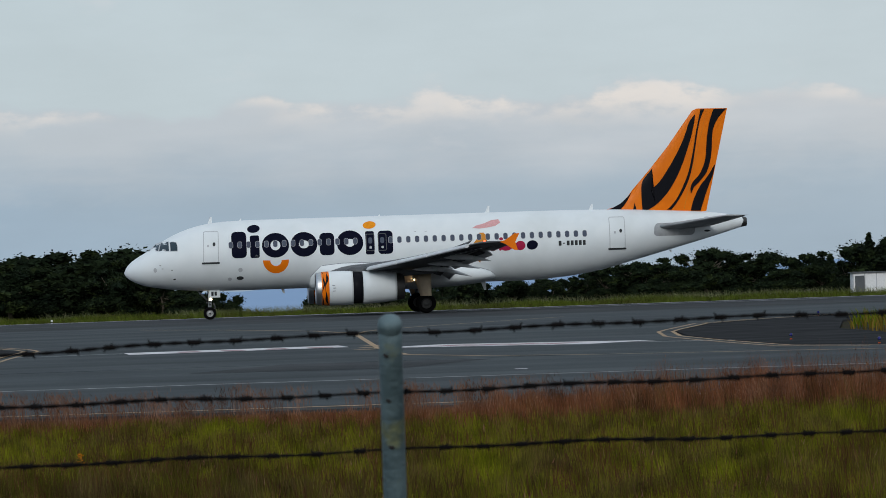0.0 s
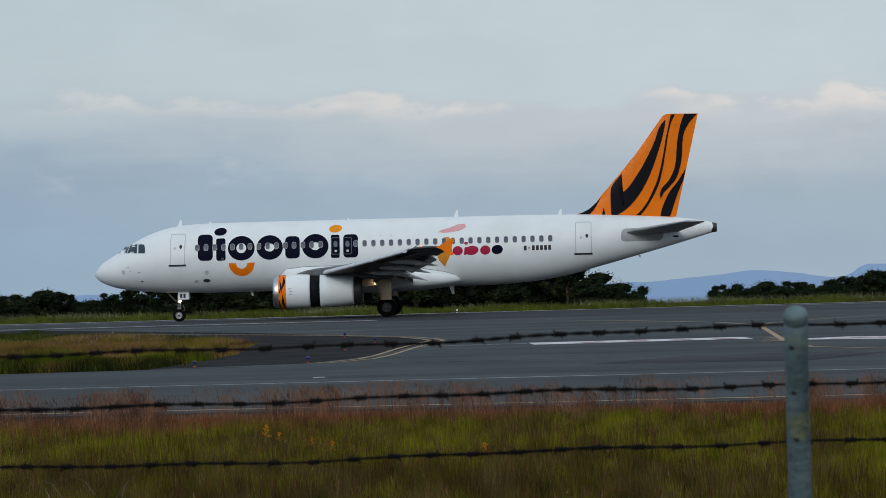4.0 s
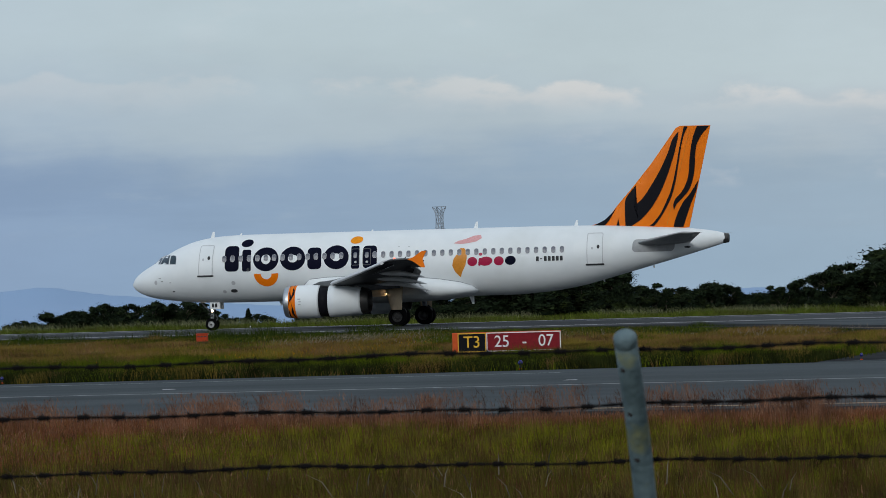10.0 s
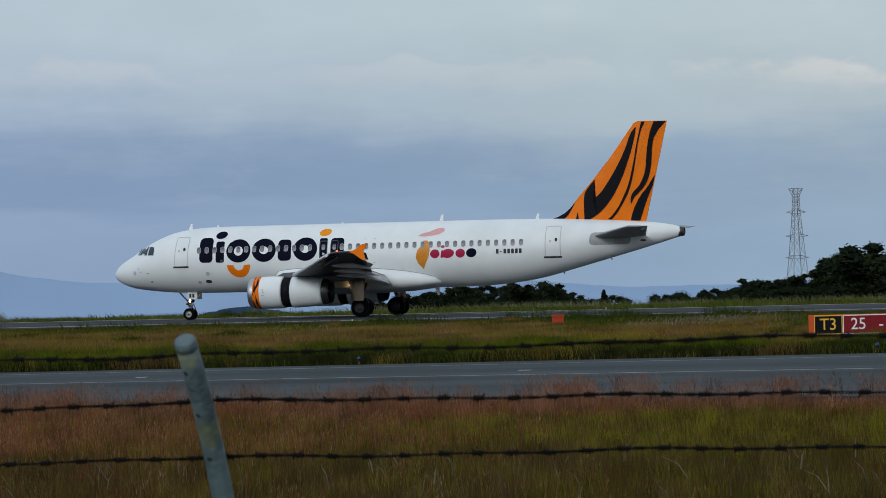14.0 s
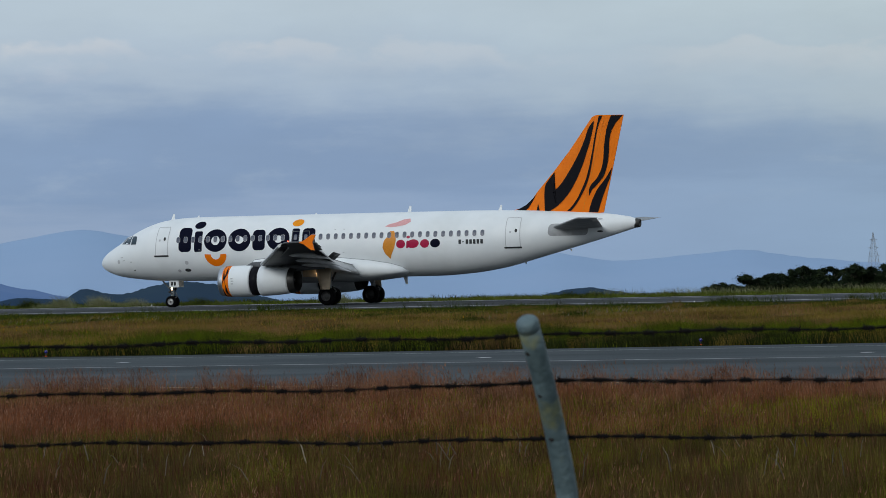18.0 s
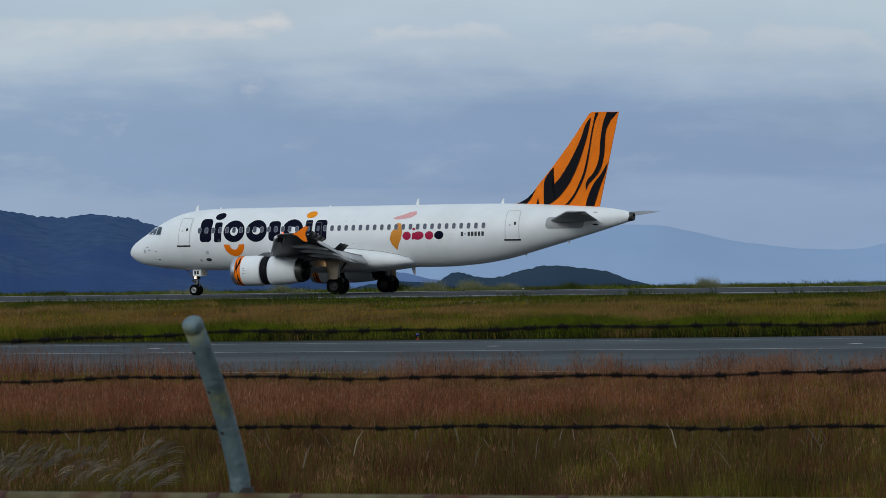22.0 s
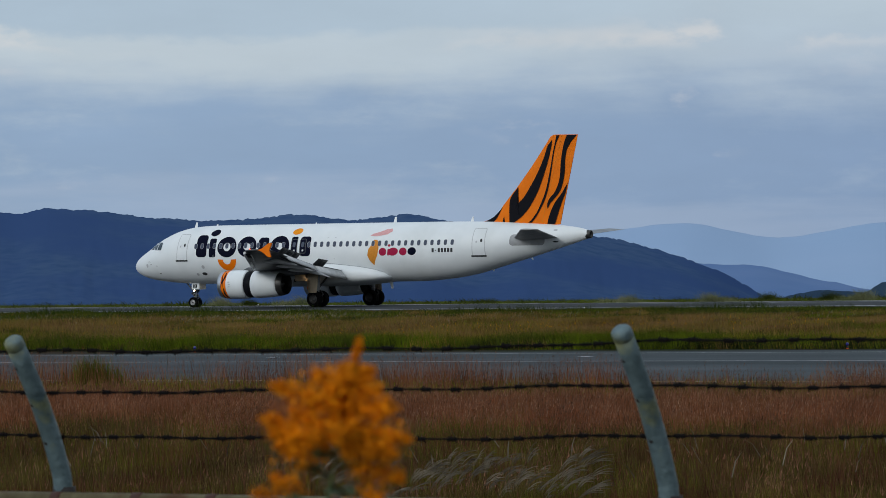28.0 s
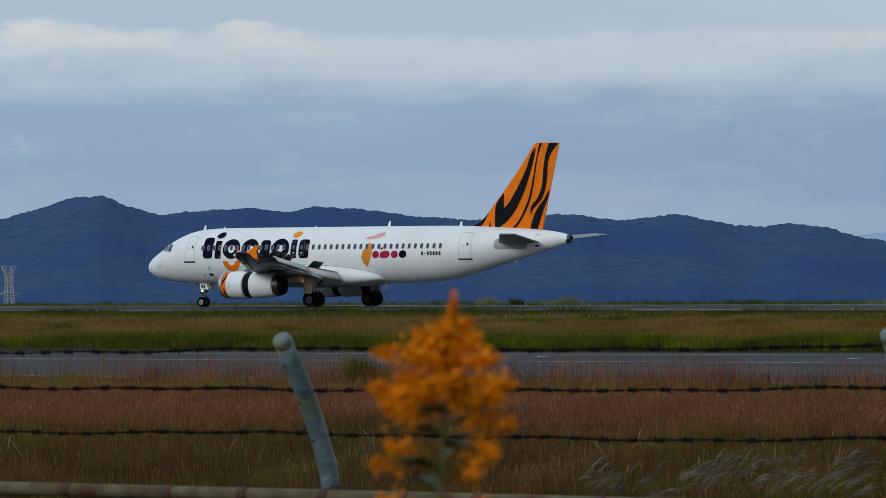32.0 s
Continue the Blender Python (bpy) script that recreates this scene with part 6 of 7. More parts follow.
    lim = np.interp(y, [140, 146, 165, 190, 215, 251], [-26, -19.5, -19, -21, -26.5, -46])
    edge = np.interp(xx, [-200, -110, -50, -20], [128.5, 130.5, 138, 143.5])
    ok = (xx < lim) & (y > edge + 0.6)
    pts = np.c_[xx, y][ok]
    hgt = np.interp(pts[:, 1], [140, 165, 190, 225, 240, 251], [0.36, 0.27, 0.24, 0.20, 0.17, 0.12])
    hgt = hgt * (0.98 + 0.50 * np.clip(tufts(pts * (1.0, 0.16), 3.2, 5), -1, 1) + 0.35 * np.clip(tufts(pts * (1.0, 0.2), 8.5, 21), -1, 1))
    hgt = np.minimum(hgt, 0.03 + 2.3 * (1 - pts[:, 1] / 259.6))
    near_sign = (np.abs(pts[:, 0] + 35.5) < 3.6) & (pts[:, 1] > 150) & (pts[:, 1] < 178)
    hgt = np.where(near_sign, hgt * 0.72, hgt)
    zone = pts[:, 1] + 14 * tufts(pts * (1.0, 0.3), 22.0, 6) + 11 * tufts(pts * (1.0, 0.25), 6.0, 7) + rng.normal(0, 4, len(pts))
    dice = rng.uniform(0, 1, len(pts))
    tan = (zone > 152) & (zone < 222) & (dice < 0.86)
    deep = (zone > 226) & (dice < 0.75)
    mix = ~tan & ~deep
    blades("island_grass", pts[mix], -0.03, hgt[mix], 0.020, 0.35, G_MIX, "green grass between taxiway and runway", 24, wind=(-0.1, 0.0), plain=True)
    blades("island_grass_tan", pts[tan], -0.03, hgt[tan] * 1.1, 0.020, 0.4, G_TAN, "tan and pinkish dry grass between taxiway and runway", 37, wind=(-0.1, 0.0), plain=True)
    blades("island_grass_deep", pts[deep], -0.03, hgt[deep], 0.022, 0.4, G_DEEP, "dark green weedy grass near the runway", 48, plain=True)
    shore = lambda q: q[:, 1] - np.interp(q[:, 0], [-200, -110, -50, -20], [128.5, 130.5, 138, 143.5])
    bank = pts[shore(pts) < 14 + 6 * tufts(pts, 14.0, 8)]
    bank = np.repeat(bank, 5, 0) + rng.normal(0, 0.4, (len(bank) * 5, 2))
    bank = bank[shore(bank) > 0.5]
    low = shore(bank) + rng.normal(0, 1.2, len(bank)) < 5.0 + 2.0 * tufts(bank, 5.0, 17)
    tall = 0.48 + 0.30 * np.clip(tufts(bank * (1.3, 0.5), 3.0, 9), -1, 1)
    blades("island_bank_grass", bank[~low], -0.03, tall[~low], 0.020, 0.35, G_BANK, "lush green grass on the taxiway bank", 25, plain=True)
    blades("island_edge_grass", bank[low], -0.03, 0.42, 0.022, 0.25, G_EDGE, "grass along the taxiway edge, coloured very dark for shade", 41, plain=True)
    dry = bank[low & (tufts(bank * (1.0, 0.4), 2.2, 18) > 0.45)]
    blades("island_edge_straw", dry, -0.03, 0.40, 0.016, 0.3, G_TAN, "dry tufts in the dark grass along the taxiway", 49, plain=True)
    # a ragged rim of weeds along the runway, taller towards -x
    rim = np.c_[-rng.uniform(45, 215, 150000), rng.uniform(238, 252.6, 150000)]
    lush = 0.65 + 0.40 * tufts(rim * (1.0, 0.12), 9.0, 12) + 0.34 * tufts(rim * (1.0, 0.2), 2.4, 13)
    rim, lush = rim[lush > 0.38], lush[lush > 0.38]
    tall = np.interp(rim[:, 0], [-170, -130, -90, -50], [0.29, 0.27, 0.19, 0.13]) * np.clip(lush, 0.4, 1.7)
    pale = rng.uniform(0, 1, len(rim)) < 0.3
    blades("island_rim_grass", rim[pale], -0.03, tall[pale], 0.026, 0.4, G_MIX, "short green grass along the runway edge", 42, plain=True)
    blades("island_rim_weeds", rim[~pale], -0.03, tall[~pale], 0.028, 0.4, G_DEEP, "dark ragged weeds along the runway edge", 50, plain=True)
    # low weedy bushes scattered through the dry grass
    for k in range(105):
        cx, cy = -rng.uniform(30, 205), rng.uniform(160, 247)
        if cx > -0.12 * cy - 6:
            continue
        wide, tall = rng.uniform(0.5, 2.4), rng.uniform(0.30, 0.58)
        c = rng.normal(0, 0.5, (int(260 * wide), 2)) * (wide, 1.2) + (cx, cy)
        h = tall * np.exp(-((c[:, 0] - cx) / wide) ** 2) * (0.8 + 0.3 * np.sin(c[:, 0] * 2.9 + k))
        mat, label = ((G_WEED, "dark green weedy bush in the dry grass"), (G_BANK, "bright green bush in the dry grass"), (G_TAN, "dry brown bush in the grass"))[k % 3]
        blades("weed_bush", c, -0.05, np.maximum(h, 0.16), 0.026, 0.4, mat, label, 400 + k, "bush", plain=True)
    # wildflowers in drifts
    gold = np.concatenate([rng.normal(0, 1, (k, 2)) * (r, 13.0) + (cx, cy) for cx, cy, r, k in ((-43, 176, 0.9, 160), (-46, 170, 0.5, 40), (-92, 178, 1.4, 110), (-96.5, 176, 0.9, 120), (-101, 178, 1.6, 150), (-104.5, 172, 0.8, 80), (-86, 178, 0.9, 50), (-72, 180, 0.8, 30), (-78, 182, 0.6, 26), (-112, 178, 2.0, 60), (-60, 180, 2.0, 24), (-130, 182, 2.0, 40))])
    gold = gold[(gold[:, 1] > 150) & (gold[:, 1] < 205)]
    blades("wildflower_heads", gold, rng.uniform(0.14, 0.30, len(gold)), 0.11, 0.034, 0.5, G_GOLD, "drifts of yellow wildflowers in the grass", 26, "flowers", plain=True)
    # pale fluffy heads in drifts
    fl = np.concatenate([rng.normal(0, 1, (k, 2)) * (r, 6.0) + (cx, cy) for cx, cy, r, k in ((-49, 207, 1.5, 700), (-133, 207, 1.6, 500), (-40, 200, 3.0, 300), (-95, 205, 2.0, 160), (-150, 205, 3.0, 260), (-68, 204, 3.0, 200), (-28, 196, 2.0, 260), (-116, 203, 3.0, 160))])
    fl = fl[(fl[:, 1] > 178) & (fl[:, 1] < 240)]
    blades("island_fluff", fl, rng.uniform(0.16, 0.42, len(fl)), 0.17, 0.018, 0.7, G_FLUFFY, "pale fluffy grass heads in patches", 27, wind=(0.3, 0.0), plain=True)
    # right-hand island
    n = 30000
    y = rng.uniform(146, 250, n)
    xx = rng.uniform(16, 110, n)
    lim = np.interp(y, [143, 150, 158, 175, 195, 206, 228, 252], [42, 26, 19, 18.2, 20.5, 27, 61, 111])
    ok = xx > lim
    blades("right_island_grass", np.c_[xx, y][ok], -0.03, 0.6, 0.05, 0.3, G_MIX, "mixed grass beside the connecting taxiway", 28)
    # far verge
    pts, rng = strip_points(240000, 6, 309.5, 350, -9, 41)
    drop = lambda q: np.interp(q[:, 1], [284, 312, 352], [0, -0.22, -0.42]) - 0.05
    blades("far_verge_grass", pts, drop(pts), np.interp(pts[:, 0], [-230, -175, -120, -50], [0.17, 0.19, 0.24, 0.36]) * (1 + 0.8 * np.clip(tufts(pts, 6.0, 15), -1, 1)), 0.04, 0.4, G_VERGE, "bright green grass on the far runway verge", 29, plain=True)
    pts, rng = strip_points(40000, 7, 328, 352, -9, 19)
    pts = clumpy(pts, 7.0, 0.18, 21.0)
    blades("far_reeds", pts, drop(pts), 0.72, 0.022, 0.5, REED, "pale reeds at the foot of the trees", 30)
    pts, rng = strip_points(6000, 8, 312, 345, 15, 41)
    pts = clumpy(pts, 4.0, 0.3, 31.0)
    pts = np.repeat(pts, 3, 0) + rng.normal(0, 0.2, (len(pts) * 3, 2))
    blades("far_bushes", pts, drop(pts), 0.5, 0.05, 0.7, G_DEEP, "small dark bushes on the far verge", 31, "bushes")
    rng = np.random.default_rng(66)
    for cx, cy, wide, tall, mat, label in ((-206.3, 314, 2.2, 0.75, REED, "pale reed clump on the far verge"), (-203.2, 313, 0.7, 0.95, G_DEEP, "dark green bush on the far verge"), (-199.6, 314, 2.6, 0.8, REED, "pale reed clump on the far verge"), (-183.5, 316, 1.3, 0.75, G_DEEP, "dark green bush on the far verge"),
                                           (-172, 318, 3.0, 0.6, REED, "pale reed clump on the far verge"), (-155, 320, 2.0, 0.7, G_DEEP, "dark green bush on the far verge"), (-145, 316, 3.0, 0.6, REED, "pale reed clump on the far verge"), (-110, 318, 2.4, 0.75, G_DEEP, "dark green bush on the far verge"), (-162.3, 315, 1.8, 0.8, REED, "pale reed clump on the far verge"), (-157.9, 315, 1.2, 0.7, G_DEEP, "dark green bush on the far verge"), (-150.3, 315, 2.0, 0.85, REED, "pale reed clump on the far verge"), (-146, 314, 1.6, 0.9, REED, "pale reed clump on the far verge"), (-139.4, 315, 2.4, 0.7, G_DEEP, "dark green bush on the far verge"), (-128, 315, 2.0, 0.7, REED, "pale reed clump on the far verge")):
        c = rng.normal(0, 0.45, (1500, 2)) * (wide, 0.8) + (cx, cy)
        h = (1.35 if mat is REED else 1.15) * tall * np.exp(-((c[:, 0] - cx) / wide) ** 2) * (0.8 + 0.3 * np.sin(c[:, 0] * 2.3))
        blades("verge_clump", c, drop(c) - 0.05, np.maximum(h, 0.2), 0.022, 0.6, mat, label, 300 + int(cx), "bush", plain=True)
    pts, rng = strip_points(46000, 9, 241, 252.3, 11, 41)
    pts = pts[tufts(pts * (1.0, 0.3), 7.0, 19) + 0.5 * tufts(pts, 2.0, 20) > 0.18]
    up = np.clip(0.5 + tufts(pts * (1.0, 0.2), 2.6, 23), 0.25, 1.4)
    blades("runway_edge_weeds", pts, 0.0, 0.50 * up, 0.026, 0.4, G_WEED, "dark weeds along the near runway edge", 32, plain=True)


def silver_grass():
    """Clumps of silver grass: thin stems, each with a nodding plume of small feathers."""
    pts, rng = strip_points(200, 10, 46.5, 54, 28.9, 32.5)
    pts = clumpy(pts, 1.5, 0.05, 41.0)
    leaf = np.repeat(pts, 9, 0) + rng.normal(0, 0.14, (len(pts) * 9, 2))
    blades("silver_grass_leaves", leaf, -0.05, 0.42, 0.010, 0.5, G_GREEN, "green leaves of silver grass", 33)
    co, faces = [], []
    for px, py in pts:
        h = rng.uniform(0.10, 0.40)
        reach, rise = rng.uniform(0.14, 0.36), rng.uniform(0.20, 0.42)
        for strand in range(6):
            fan = rng.normal(0, 0.035)
            last = None
            for k in range(11):
                u = k / 10
                c = np.array([px + reach * u * (0.75 + 0.35 * u) + 0.3 * fan * u, py + 0.02 * strand, h + rise * (u - 0.48 * u ** 2.4) + fan * u])
                w = np.array([-0.4, 0.0, 1.0]) * (0.0004 + 0.0036 * math.sin(math.pi * min(1, max(0.0, u * 1.1 - 0.12))))
                m = len(co)
                co += [tuple(c - w), tuple(c + w)]
                if last is not None:
                    faces.append((last, last + 1, m + 1, m))
                last = m
        m = len(co)
        co += [(px - 0.15, py, -0.05), (px - 0.143, py, -0.05), (px, py, h)]
        faces.append((m, m + 1, m + 2))
    sheet("silver_grass_plumes", co, faces, G_PLUME, "nodding silver grass plumes", "grass", "stuff")


silver_grass()
meadow()


# ---------------------------------------------------------------- fence
PIPE = material("grey_galvanised_pipe", (0.118, 0.168, 0.182), 0.6, 0.0, rgb2=(0.062, 0.094, 0.104), scale=14.0, patch=((0.20, 0.20, 0.075), 0.11, 0.55, 0.72), bump=0.35, bump_scale=60, shine=0.3)
RUSTY = material("rust_streaked_rail", (0.125, 0.110, 0.060), 0.7, 0.0, rgb2=(0.070, 0.055, 0.028), scale=12.0, patch=((0.070, 0.026, 0.011), 0.15, 0.52, 0.66), bump=0.2, shine=0.15)
WIRE = material("dark_rusted_wire", (0.007, 0.006, 0.006), 0.8, 0.0, shine=0.05)
COLLAR_HOLE = material("rust_collar_and_hole", (0.022, 0.018, 0.017), 0.8, 0.2)
FENCE_X = [2.06, 0.06, -1.94, -3.96, -5.96, -7.96, -9.96]
LEAN = {-3.96: -1.4, -5.96: -1.0, -7.96: 0.7}
TIP_Y, BASE_Y, KNEE = 10.96, 11.212, 2.359


def tip_z(x):
    return float(np.interp(x, [-10, -7.94, -5.94, -3.94, -1.94, 0.06, 2], [2.775, 2.790, 2.811, 2.831, 2.843, 2.864, 2.898]))


def arm_y(u):
    """Where the arm stands at a share of its rise: it bows outward more and more."""
    return BASE_Y + (TIP_Y - BASE_Y) * (0.62 * u + 0.38 * u * u)


def fence():
    for x in FENCE_X:
        post = tagged(new("fence_post", None), "grey steel pipe post with an outward bent arm", "fence post", "fence posts")
        zt = tip_z(x)
        # some posts lean a little about their tips
        post.matrix_basis = pose(x, 0, zt, 0, LEAN.get(x, 0.0), 0) @ Matrix.Translation((0, 0, -zt))
        path = [(BASE_Y, -0.3), (BASE_Y, 1.2), (BASE_Y, KNEE - 0.10), (BASE_Y - 0.004, KNEE - 0.04)] + [(arm_y(u), KNEE + u * (zt - KNEE)) for u in (0.06, 0.16, 0.28, 0.4, 0.55, 0.7, 0.85, 1.0)]
        bm = bmesh.new()
        rings = []
        for i, (y, z) in enumerate(path):
            y0, z0 = path[max(0, i - 1)]
            y1, z1 = path[min(len(path) - 1, i + 1)]
            d = Vector((0, y1 - y0, z1 - z0)).normalized()
            nrm = Vector((0, d.z, -d.y))
            rings.append([tuple(Vector((0, y, z)) + 0.0278 * (math.cos(a) * Vector((1, 0, 0)) + math.sin(a) * nrm)) for a in (2 * math.pi * k / 18 for k in range(18))])
        part("pipe", loft(bm, rings), PIPE, post)
        d = Vector((0, arm_y(1.0) - arm_y(0.9), 0.1 * (zt - KNEE))).normalized()
        nrm = Vector((0, d.z, -d.y))
        bm = bmesh.new()
        rings = []
        for h, r in ((-0.022, 0.0279), (-0.021, 0.0286), (-0.002, 0.0288), (0.004, 0.027), (0.009, 0.022), (0.012, 0.013), (0.013, 0.003)):
            c = Vector((0, TIP_Y, zt)) + d * h
            rings.append([tuple(c + r * (math.cos(a) * Vector((1, 0, 0)) + math.sin(a) * nrm)) for a in (2 * math.pi * k / 18 for k in range(18))])
        part("cap", loft(bm, rings), PIPE, post, "domed grey cap")
        # flattened dark beads stand for the shaded bolt holes in the arm
        for dz, dx in ((0.077, -0.010), (0.185, -0.007), (0.298, -0.004)):
            u = (zt - dz - KNEE) / (zt - KNEE)
            y = arm_y(u) - 0.0265
            bm = bmesh.new()
            bmesh.ops.create_uvsphere(bm, u_segments=10, v_segments=6, radius=0.0085, matrix=Matrix.Translation((dx, y, zt - dz)) @ Matrix.Diagonal((1.0, 0.6, 1.0, 1.0)))
            part("clip", bm, COLLAR_HOLE, post, "flattened dark bead standing for a bolt hole")
        part("collar", tube(bmesh.new(), (0, BASE_Y, KNEE - 0.06), (0, BASE_Y, KNEE + 0.0), 0.034, 0.034, 16), COLLAR_HOLE, post)
    # barbed wires: gently wavy, twisted, with barbs
    rng = random.Random(3)
    barb_me = None
    for w, (dz_a, dz_b) in enumerate(((0.029, 0.031), (0.163, 0.149), (0.305, 0.286))):
        wire = tagged(new("barbed_wire", None), "dark rusted strand of barbed wire", "wire", "barbed wire strands")
        xs = np.arange(-12.0, 4.01, 0.05)
        off = [rng.uniform(0, 6) for _ in range(3)]

        def place(x):
            zt = tip_z(x)
            dz = dz_a + (dz_b - dz_a) * (-1.5 - x) / 5.5
            u = (zt - dz - KNEE) / (zt - KNEE)
            y = arm_y(u) + 0.031
            span = ((x - 0.06) % 2.0) / 2.0
            sag = -0.004 * 4 * span * (1 - span)
            kink = 0.0035 * math.sin(2.3 * x + off[0]) + 0.0022 * math.sin(5.7 * x + off[1]) + 0.0022 * math.sin(13 * x + off[2])
            return Vector((x, y, zt - dz + sag + kink))

        bm = bmesh.new()
        for strand in (0, 1):
            rings = []
            for x in xs:
                p = place(float(x))
                a0 = x * 60 + strand * math.pi
                c = p + Vector((0, 0.0026 * math.cos(a0), 0.0026 * math.sin(a0)))
                rings.append([(c.x, c.y + 0.0026 * math.cos(q), c.z + 0.0026 * math.sin(q)) for q in (0, 1.57, 3.14, 4.71)])
            loft(bm, rings)
        part("strand", bm, WIRE, wire)
        if barb_me is None:
            bm = bmesh.new()
            for k in range(4):
                a = 0.8 + k * 1.57
                tube(bm, (0.006 * (k - 1.5), 0, 0), (0.010 * (k - 1.5), 0.011 * math.cos(a), 0.012 * math.sin(a)), 0.0030, 0.0016, 5)
            tube(bm, (-0.014, 0, 0), (0.014, 0, 0), 0.0068, 0.0060, 7)
            barb_me = mesh_of(bm, "barb", False)
            barb_me.materials.append(WIRE)
        x = -11.9 + rng.uniform(0, 0.1)
        while x < 3.9:
            part("barb", barb_me, WIRE, wire, at=Matrix.Translation(place(x)) @ Matrix.Rotation(rng.uniform(0, 6.28), 4, "X"))
            x += rng.uniform(0.088, 0.108)
    rail = tagged(new("fence_rail", None), "rust-streaked pale steel top rail", "rail")
    part("pipe", tube(bmesh.new(), (-13, BASE_Y - 0.045, KNEE - 0.035), (5, BASE_Y - 0.045, KNEE - 0.035), 0.021, 0.021, 14), RUSTY, rail)
    x = -12.8
    while x < 5:
        part("band", tube(bmesh.new(), (x, BASE_Y - 0.045, KNEE - 0.035), (x + 0.035, BASE_Y - 0.045, KNEE - 0.035), 0.0225, 0.0225, 12), material_rust, rail)
        x += rng.uniform(0.25, 0.42)


material_rust = material("red_rust_band", (0.055, 0.019, 0.011), 0.8, 0.0)
fence()


# ---------------------------------------------------------------- goldenrod in front of the fence
PETAL = material("goldenrod_yellow", (0.80, 0.250, 0.002), 0.8, rgb2=(0.48, 0.150, 0.002), scale=30, island=0.3, shine=0.1)
STEM = material("green_stem", (0.055, 0.095, 0.010), 0.7, rgb2=(0.030, 0.055, 0.007), scale=30)


def goldenrod():
    rng = np.random.default_rng(77)
    plant = tagged(new("goldenrod", None), "orange-yellow goldenrod plume swaying before the fence", "flower")
    # origin at the middle of the plume; the stem runs down to the ground
    part("stem", tube(bmesh.new(), (0.0, 0.0, -4.1), (0.0, 0.0, 0.10), 0.004, 0.0015, 8), STEM, plant)
    # sprays: height, reach and bearing, and how far out their flowers begin
    tiers = [(0.066, ((0.016, 40), (0.016, 160), (0.017, 280)), 0.1), (0.054, ((0.036, 180), (0.026, 0), (0.028, 90), (0.026, 265)), 0.1), (0.038, ((0.064, 186), (0.042, -10), (0.040, 60), (0.040, 250)), 0.1), (0.020, ((0.054, 175), (0.056, 6), (0.048, 120), (0.048, 300)), 0.12),
             (0.006, ((0.071, 190), (0.060, -8), (0.052, 75), (0.052, 255), (0.048, 330)), 0.2), (-0.008, ((0.066, 172), (0.058, 10), (0.046, 215)), 0.35), (-0.036, ((0.052, 184), (0.049, 2), (0.040, 24)), 0.5), (-0.060, ((0.066, 176), (0.038, -5)), 0.6), (-0.088, ((0.052, 188), (0.050, 8)), 0.6)]
    branches = [(z / 0.8 + rng.uniform(-0.004, 0.004), r / 0.76, radians(deg + rng.uniform(-6, 6)), begin) for z, sprays, begin in tiers for r, deg in sprays]
    for z, reach, a, begin in branches:
        verts, faces = [], []
        n = int((110 + 6000 * reach) * (1.12 - begin) * (0.6 if z < -0.03 else 1.0))
        rise, thick = rng.uniform(0.004, 0.024), rng.uniform(0.0056, 0.0086)
        for i in range(n):
            # each spray is a tapered plume along an arching branch
            s = begin + (1 - begin) * rng.uniform(0, 1) ** 0.85
            drop = rise * s - 0.45 * rise * s * s
            fat = 0.0010 + thick * math.sin(math.pi * min(1.0, s ** 1.3 * 0.93 + 0.05)) * min(1, reach / 0.05)
            c = Vector((math.cos(a) * reach * s, math.sin(a) * reach * s, z + drop)) + Vector(rng.normal(0, fat, 3))
            r = rng.uniform(0.0014, 0.0034)
            p, q = Vector(rng.normal(0, 1, 3)).normalized() * r, Vector(rng.normal(0, 1, 3)).normalized() * r
            m = len(verts)
            verts += [tuple(c - p), tuple(c - q), tuple(c + p), tuple(c + q)]
            faces.append((m, m + 1, m + 2, m + 3))
        me = bpy.data.meshes.new("flower_spray")
        me.from_pydata(verts, [], faces)
        me.materials.append(PETAL)
        spray = new("flower_spray", me)
        spray.parent = plant
    verts, faces = [], []
    for i in range(620):
        h = rng.uniform(0, 1)
        c = Vector((rng.normal(0, 0.0012 + 0.0068 * h), rng.normal(0, 0.0012 + 0.0068 * h), 0.128 - 0.100 * h))
        r = 0.0022 + 0.001 * h
        p, q = Vector(rng.normal(0, 1, 3)).normalized() * r, Vector(rng.normal(0, 1, 3)).normalized() * r
        m = len(verts)
        verts += [tuple(c - p), tuple(c - q), tuple(c + p), tuple(c + q)]
        faces.append((m, m + 1, m + 2, m + 3))
    me = bpy.data.meshes.new("flower_tip")
    me.from_pydata(verts, [], faces)
    me.materials.append(PETAL)
    tip = new("flower_tip", me)
    tip.parent = plant
    for k in range(60):
        z = 0.02 - 0.012 * k
        a = 2.4 * k
        bm = bmesh.new()
        w, ln = 0.013, 0.055 + 0.02 * math.sin(3.1 * k)
        d, s = Vector((math.cos(a), math.sin(a), 0.45)), Vector((-math.sin(a), math.cos(a), 0))
        pts = [Vector((0, 0, z)), Vector((0, 0, z)) + d * ln * 0.5 + s * w, Vector((0, 0, z)) + d * ln - Vector((0, 0, 0.02)), Vector((0, 0, z)) + d * ln * 0.5 - s * w]
        bm.faces.new([bm.verts.new(p) for p in pts])
        part("leaf", bm, STEM, plant)
    for ob in plant.children:
        ob.data.transform(Matrix.Diagonal((0.84, 0.84, 0.8, 1)))
    return plant


GOLDENROD = goldenrod()


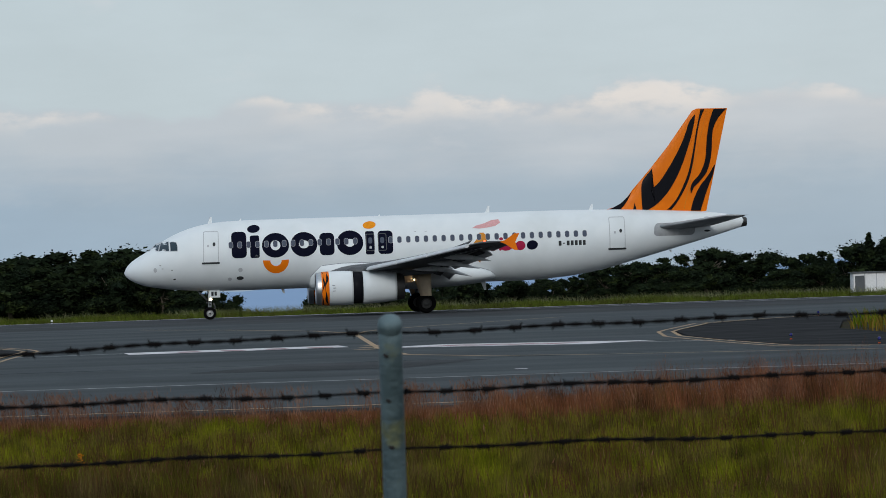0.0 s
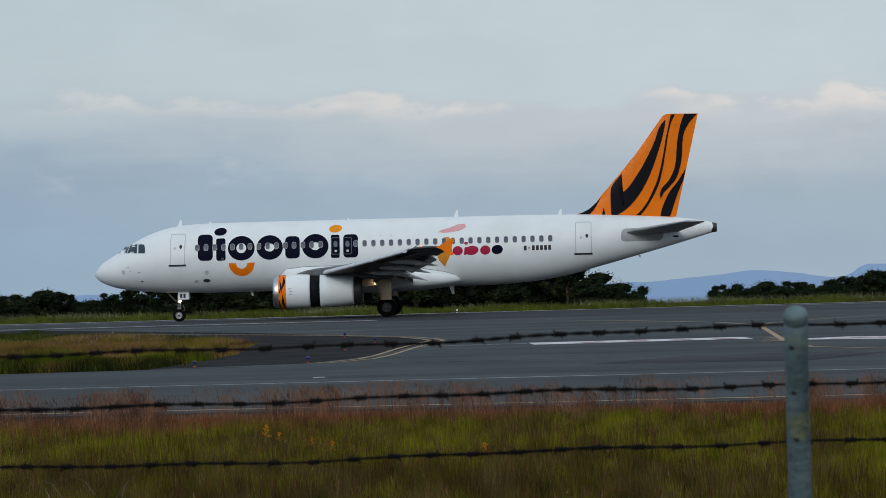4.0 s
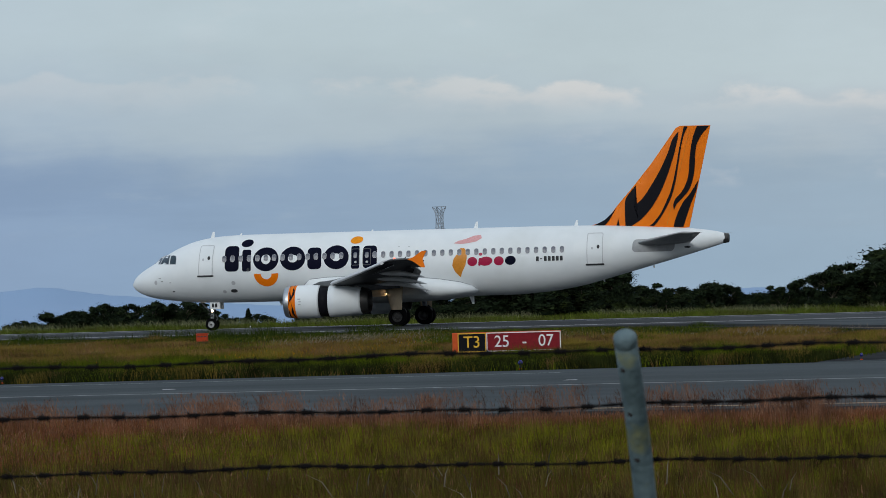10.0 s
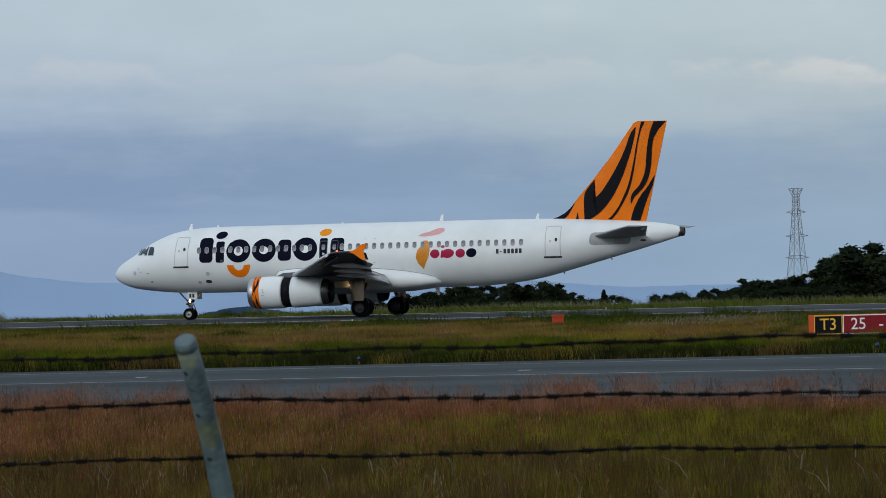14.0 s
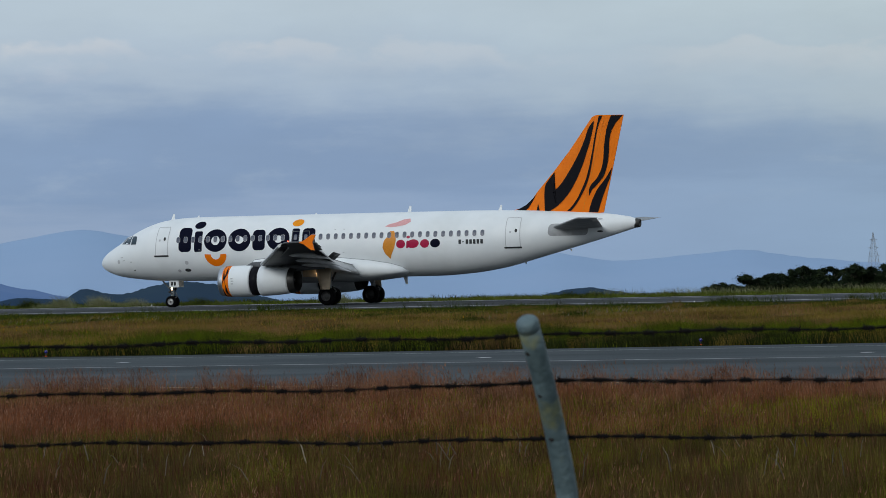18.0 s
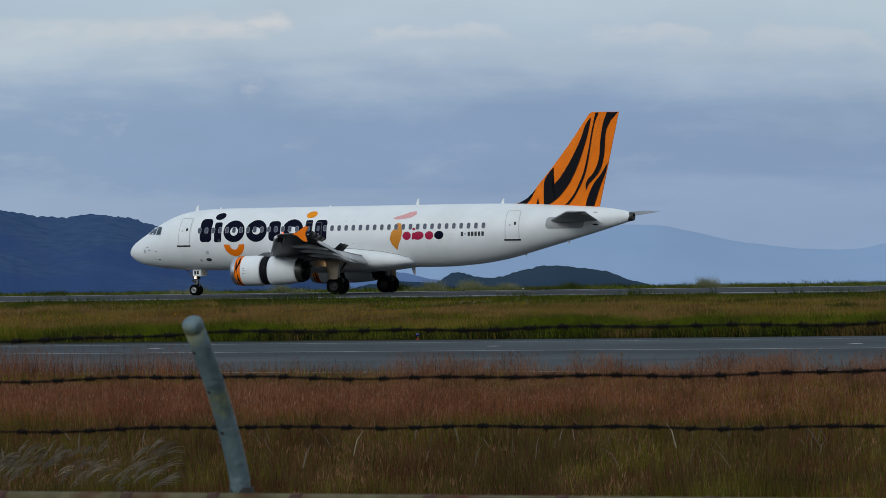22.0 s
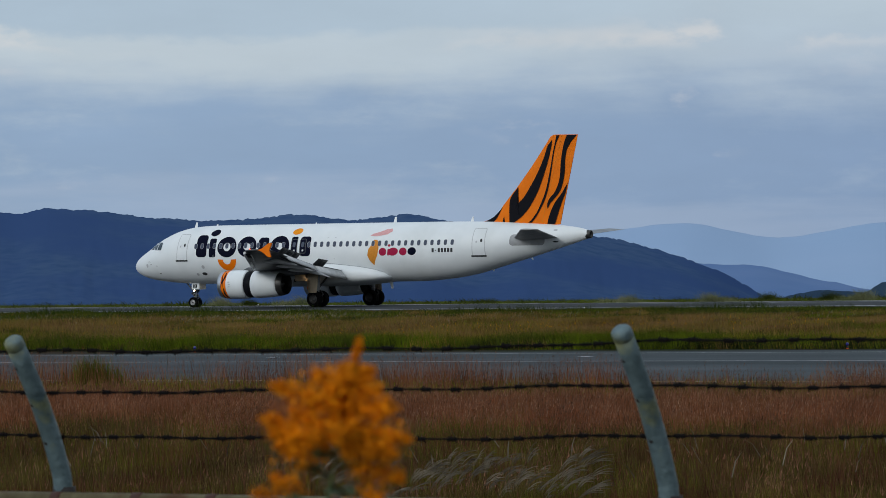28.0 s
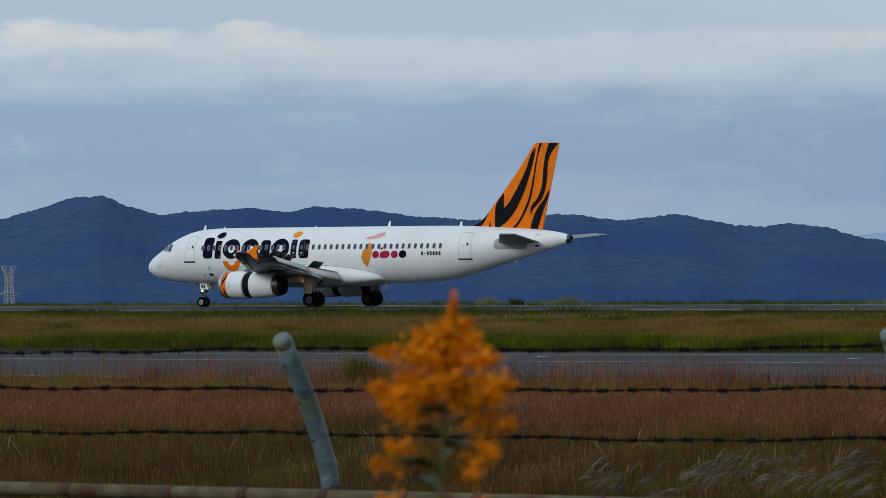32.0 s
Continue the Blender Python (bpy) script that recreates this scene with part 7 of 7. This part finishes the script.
def meadow_flower():
    """A small goldenrod in the meadow: stem and a few sprays."""
    rng = np.random.default_rng(8)
    f = tagged(new("meadow_goldenrod", None), "small orange-yellow goldenrod in the meadow", "flower", "meadow goldenrods")
    part("stem", tube(bmesh.new(), (0, 0, -0.08), (0, 0, 0.42), 0.006, 0.003, 6), STEM, f)
    for k in range(7):
        verts, faces = [], []
        z, reach, a = 0.30 + 0.028 * k, 0.095 - 0.011 * k, 2.4 * k
        for i in range(38):
            s = rng.uniform(0, 1)
            c = Vector((math.cos(a) * reach * s, math.sin(a) * reach * s, z + 0.03 * s)) + Vector(rng.normal(0, 0.008, 3))
            p, q = Vector(rng.normal(0, 0.0035, 3)), Vector(rng.normal(0, 0.0035, 3))
            m = len(verts)
            verts += [tuple(c - p), tuple(c - q), tuple(c + p), tuple(c + q)]
            faces.append((m, m + 1, m + 2, m + 3))
        me = bpy.data.meshes.new("flower_spray")
        me.from_pydata(verts, [], faces)
        me.materials.append(PETAL)
        part("flower_spray", me, PETAL, f)
    spots = [(-8.2, 75.0, 1.25), (-8.05, 75.6, 0.9), (-7.26, 73.1, 0.85), (-6.74, 71.0, 0.9), (-4.24, 68.4, 0.95), (-4.5, 72.0, 0.6)]
    f.matrix_basis = pose(spots[0][0], spots[0][1], 0) @ Matrix.Scale(0.8 * spots[0][2], 4)
    for x, y, k in spots[1:]:
        copy_thing(f, pose(x, y, 0, 0, 0, 40 * k) @ Matrix.Scale(0.8 * k, 4))


meadow_flower()


# ---------------------------------------------------------------- what moves
def motions():
    # the airliner rolls along the runway
    # it straightens up on the centre line as it goes: heading and offset, about the main wheels
    def rolling(t, nose):
        turn = float(np.interp(t, [0, 2, 6, 12, 17, 23, 28, 32], [3.0, 2.7, 1.5, -0.1, -0.2, 0.0, 0.45, 0.5]))
        aside = float(np.interp(t, [0, 2, 6, 12, 32], [-0.3, -0.3, -0.2, 0.0, 0.0]))
        return pose(nose + 17.8, RUN_Y + aside, 0.035, 0, 0, turn) @ Matrix.Translation((-17.8, 0, 0))

    walk(PLANE, [(t, rolling(t, nose)) for t, yaw, pitch, roll, nose in TURN])
    # its wheels turn by the way it goes
    ts, ns = [r[0] for r in TURN], [r[4] for r in TURN]
    for w, radius in WHEELS:
        x, y, z = w.matrix_basis.translation
        step = 2 / FPS if radius < 0.5 else 3 / FPS
        times = [k * step for k in range(int(32.0 / step) + 1)]
        walk(w, [(t, pose(x, y, z, 0, math.degrees((float(np.interp(t, ts, ns)) - ns[0]) / radius), 0)) for t in times])
    # the goldenrod sways: seconds, yaw and elevation of its plume's middle
    sway = [(0.0, 32.85, -1.95), (23.0, 32.85, -1.95), (24.0, 32.62, -1.95), (25.0, 32.45, -2.0), (26.0, 32.22, -2.0), (27.5, 32.1, -2.0), (28.0, 32.15, -2.02), (29.0, 32.6, -1.9), (30.0, 33.03, -1.72), (31.0, 33.62, -1.53), (32.0, 34.08, -1.47)]
    rows = []
    for t, yaw, el in sway:
        x, y, _ = at_polar(yaw - 0.18, 4.0, 0)
        rows.append((t, pose(x - 0.022, y, EYE[2] + 4.0 * math.tan(radians(el - 0.3)), 0, float(np.interp(t, [28, 29, 31, 32], [14, 13, 7, 5])), 0)))
    walk(GOLDENROD, rows)


motions()
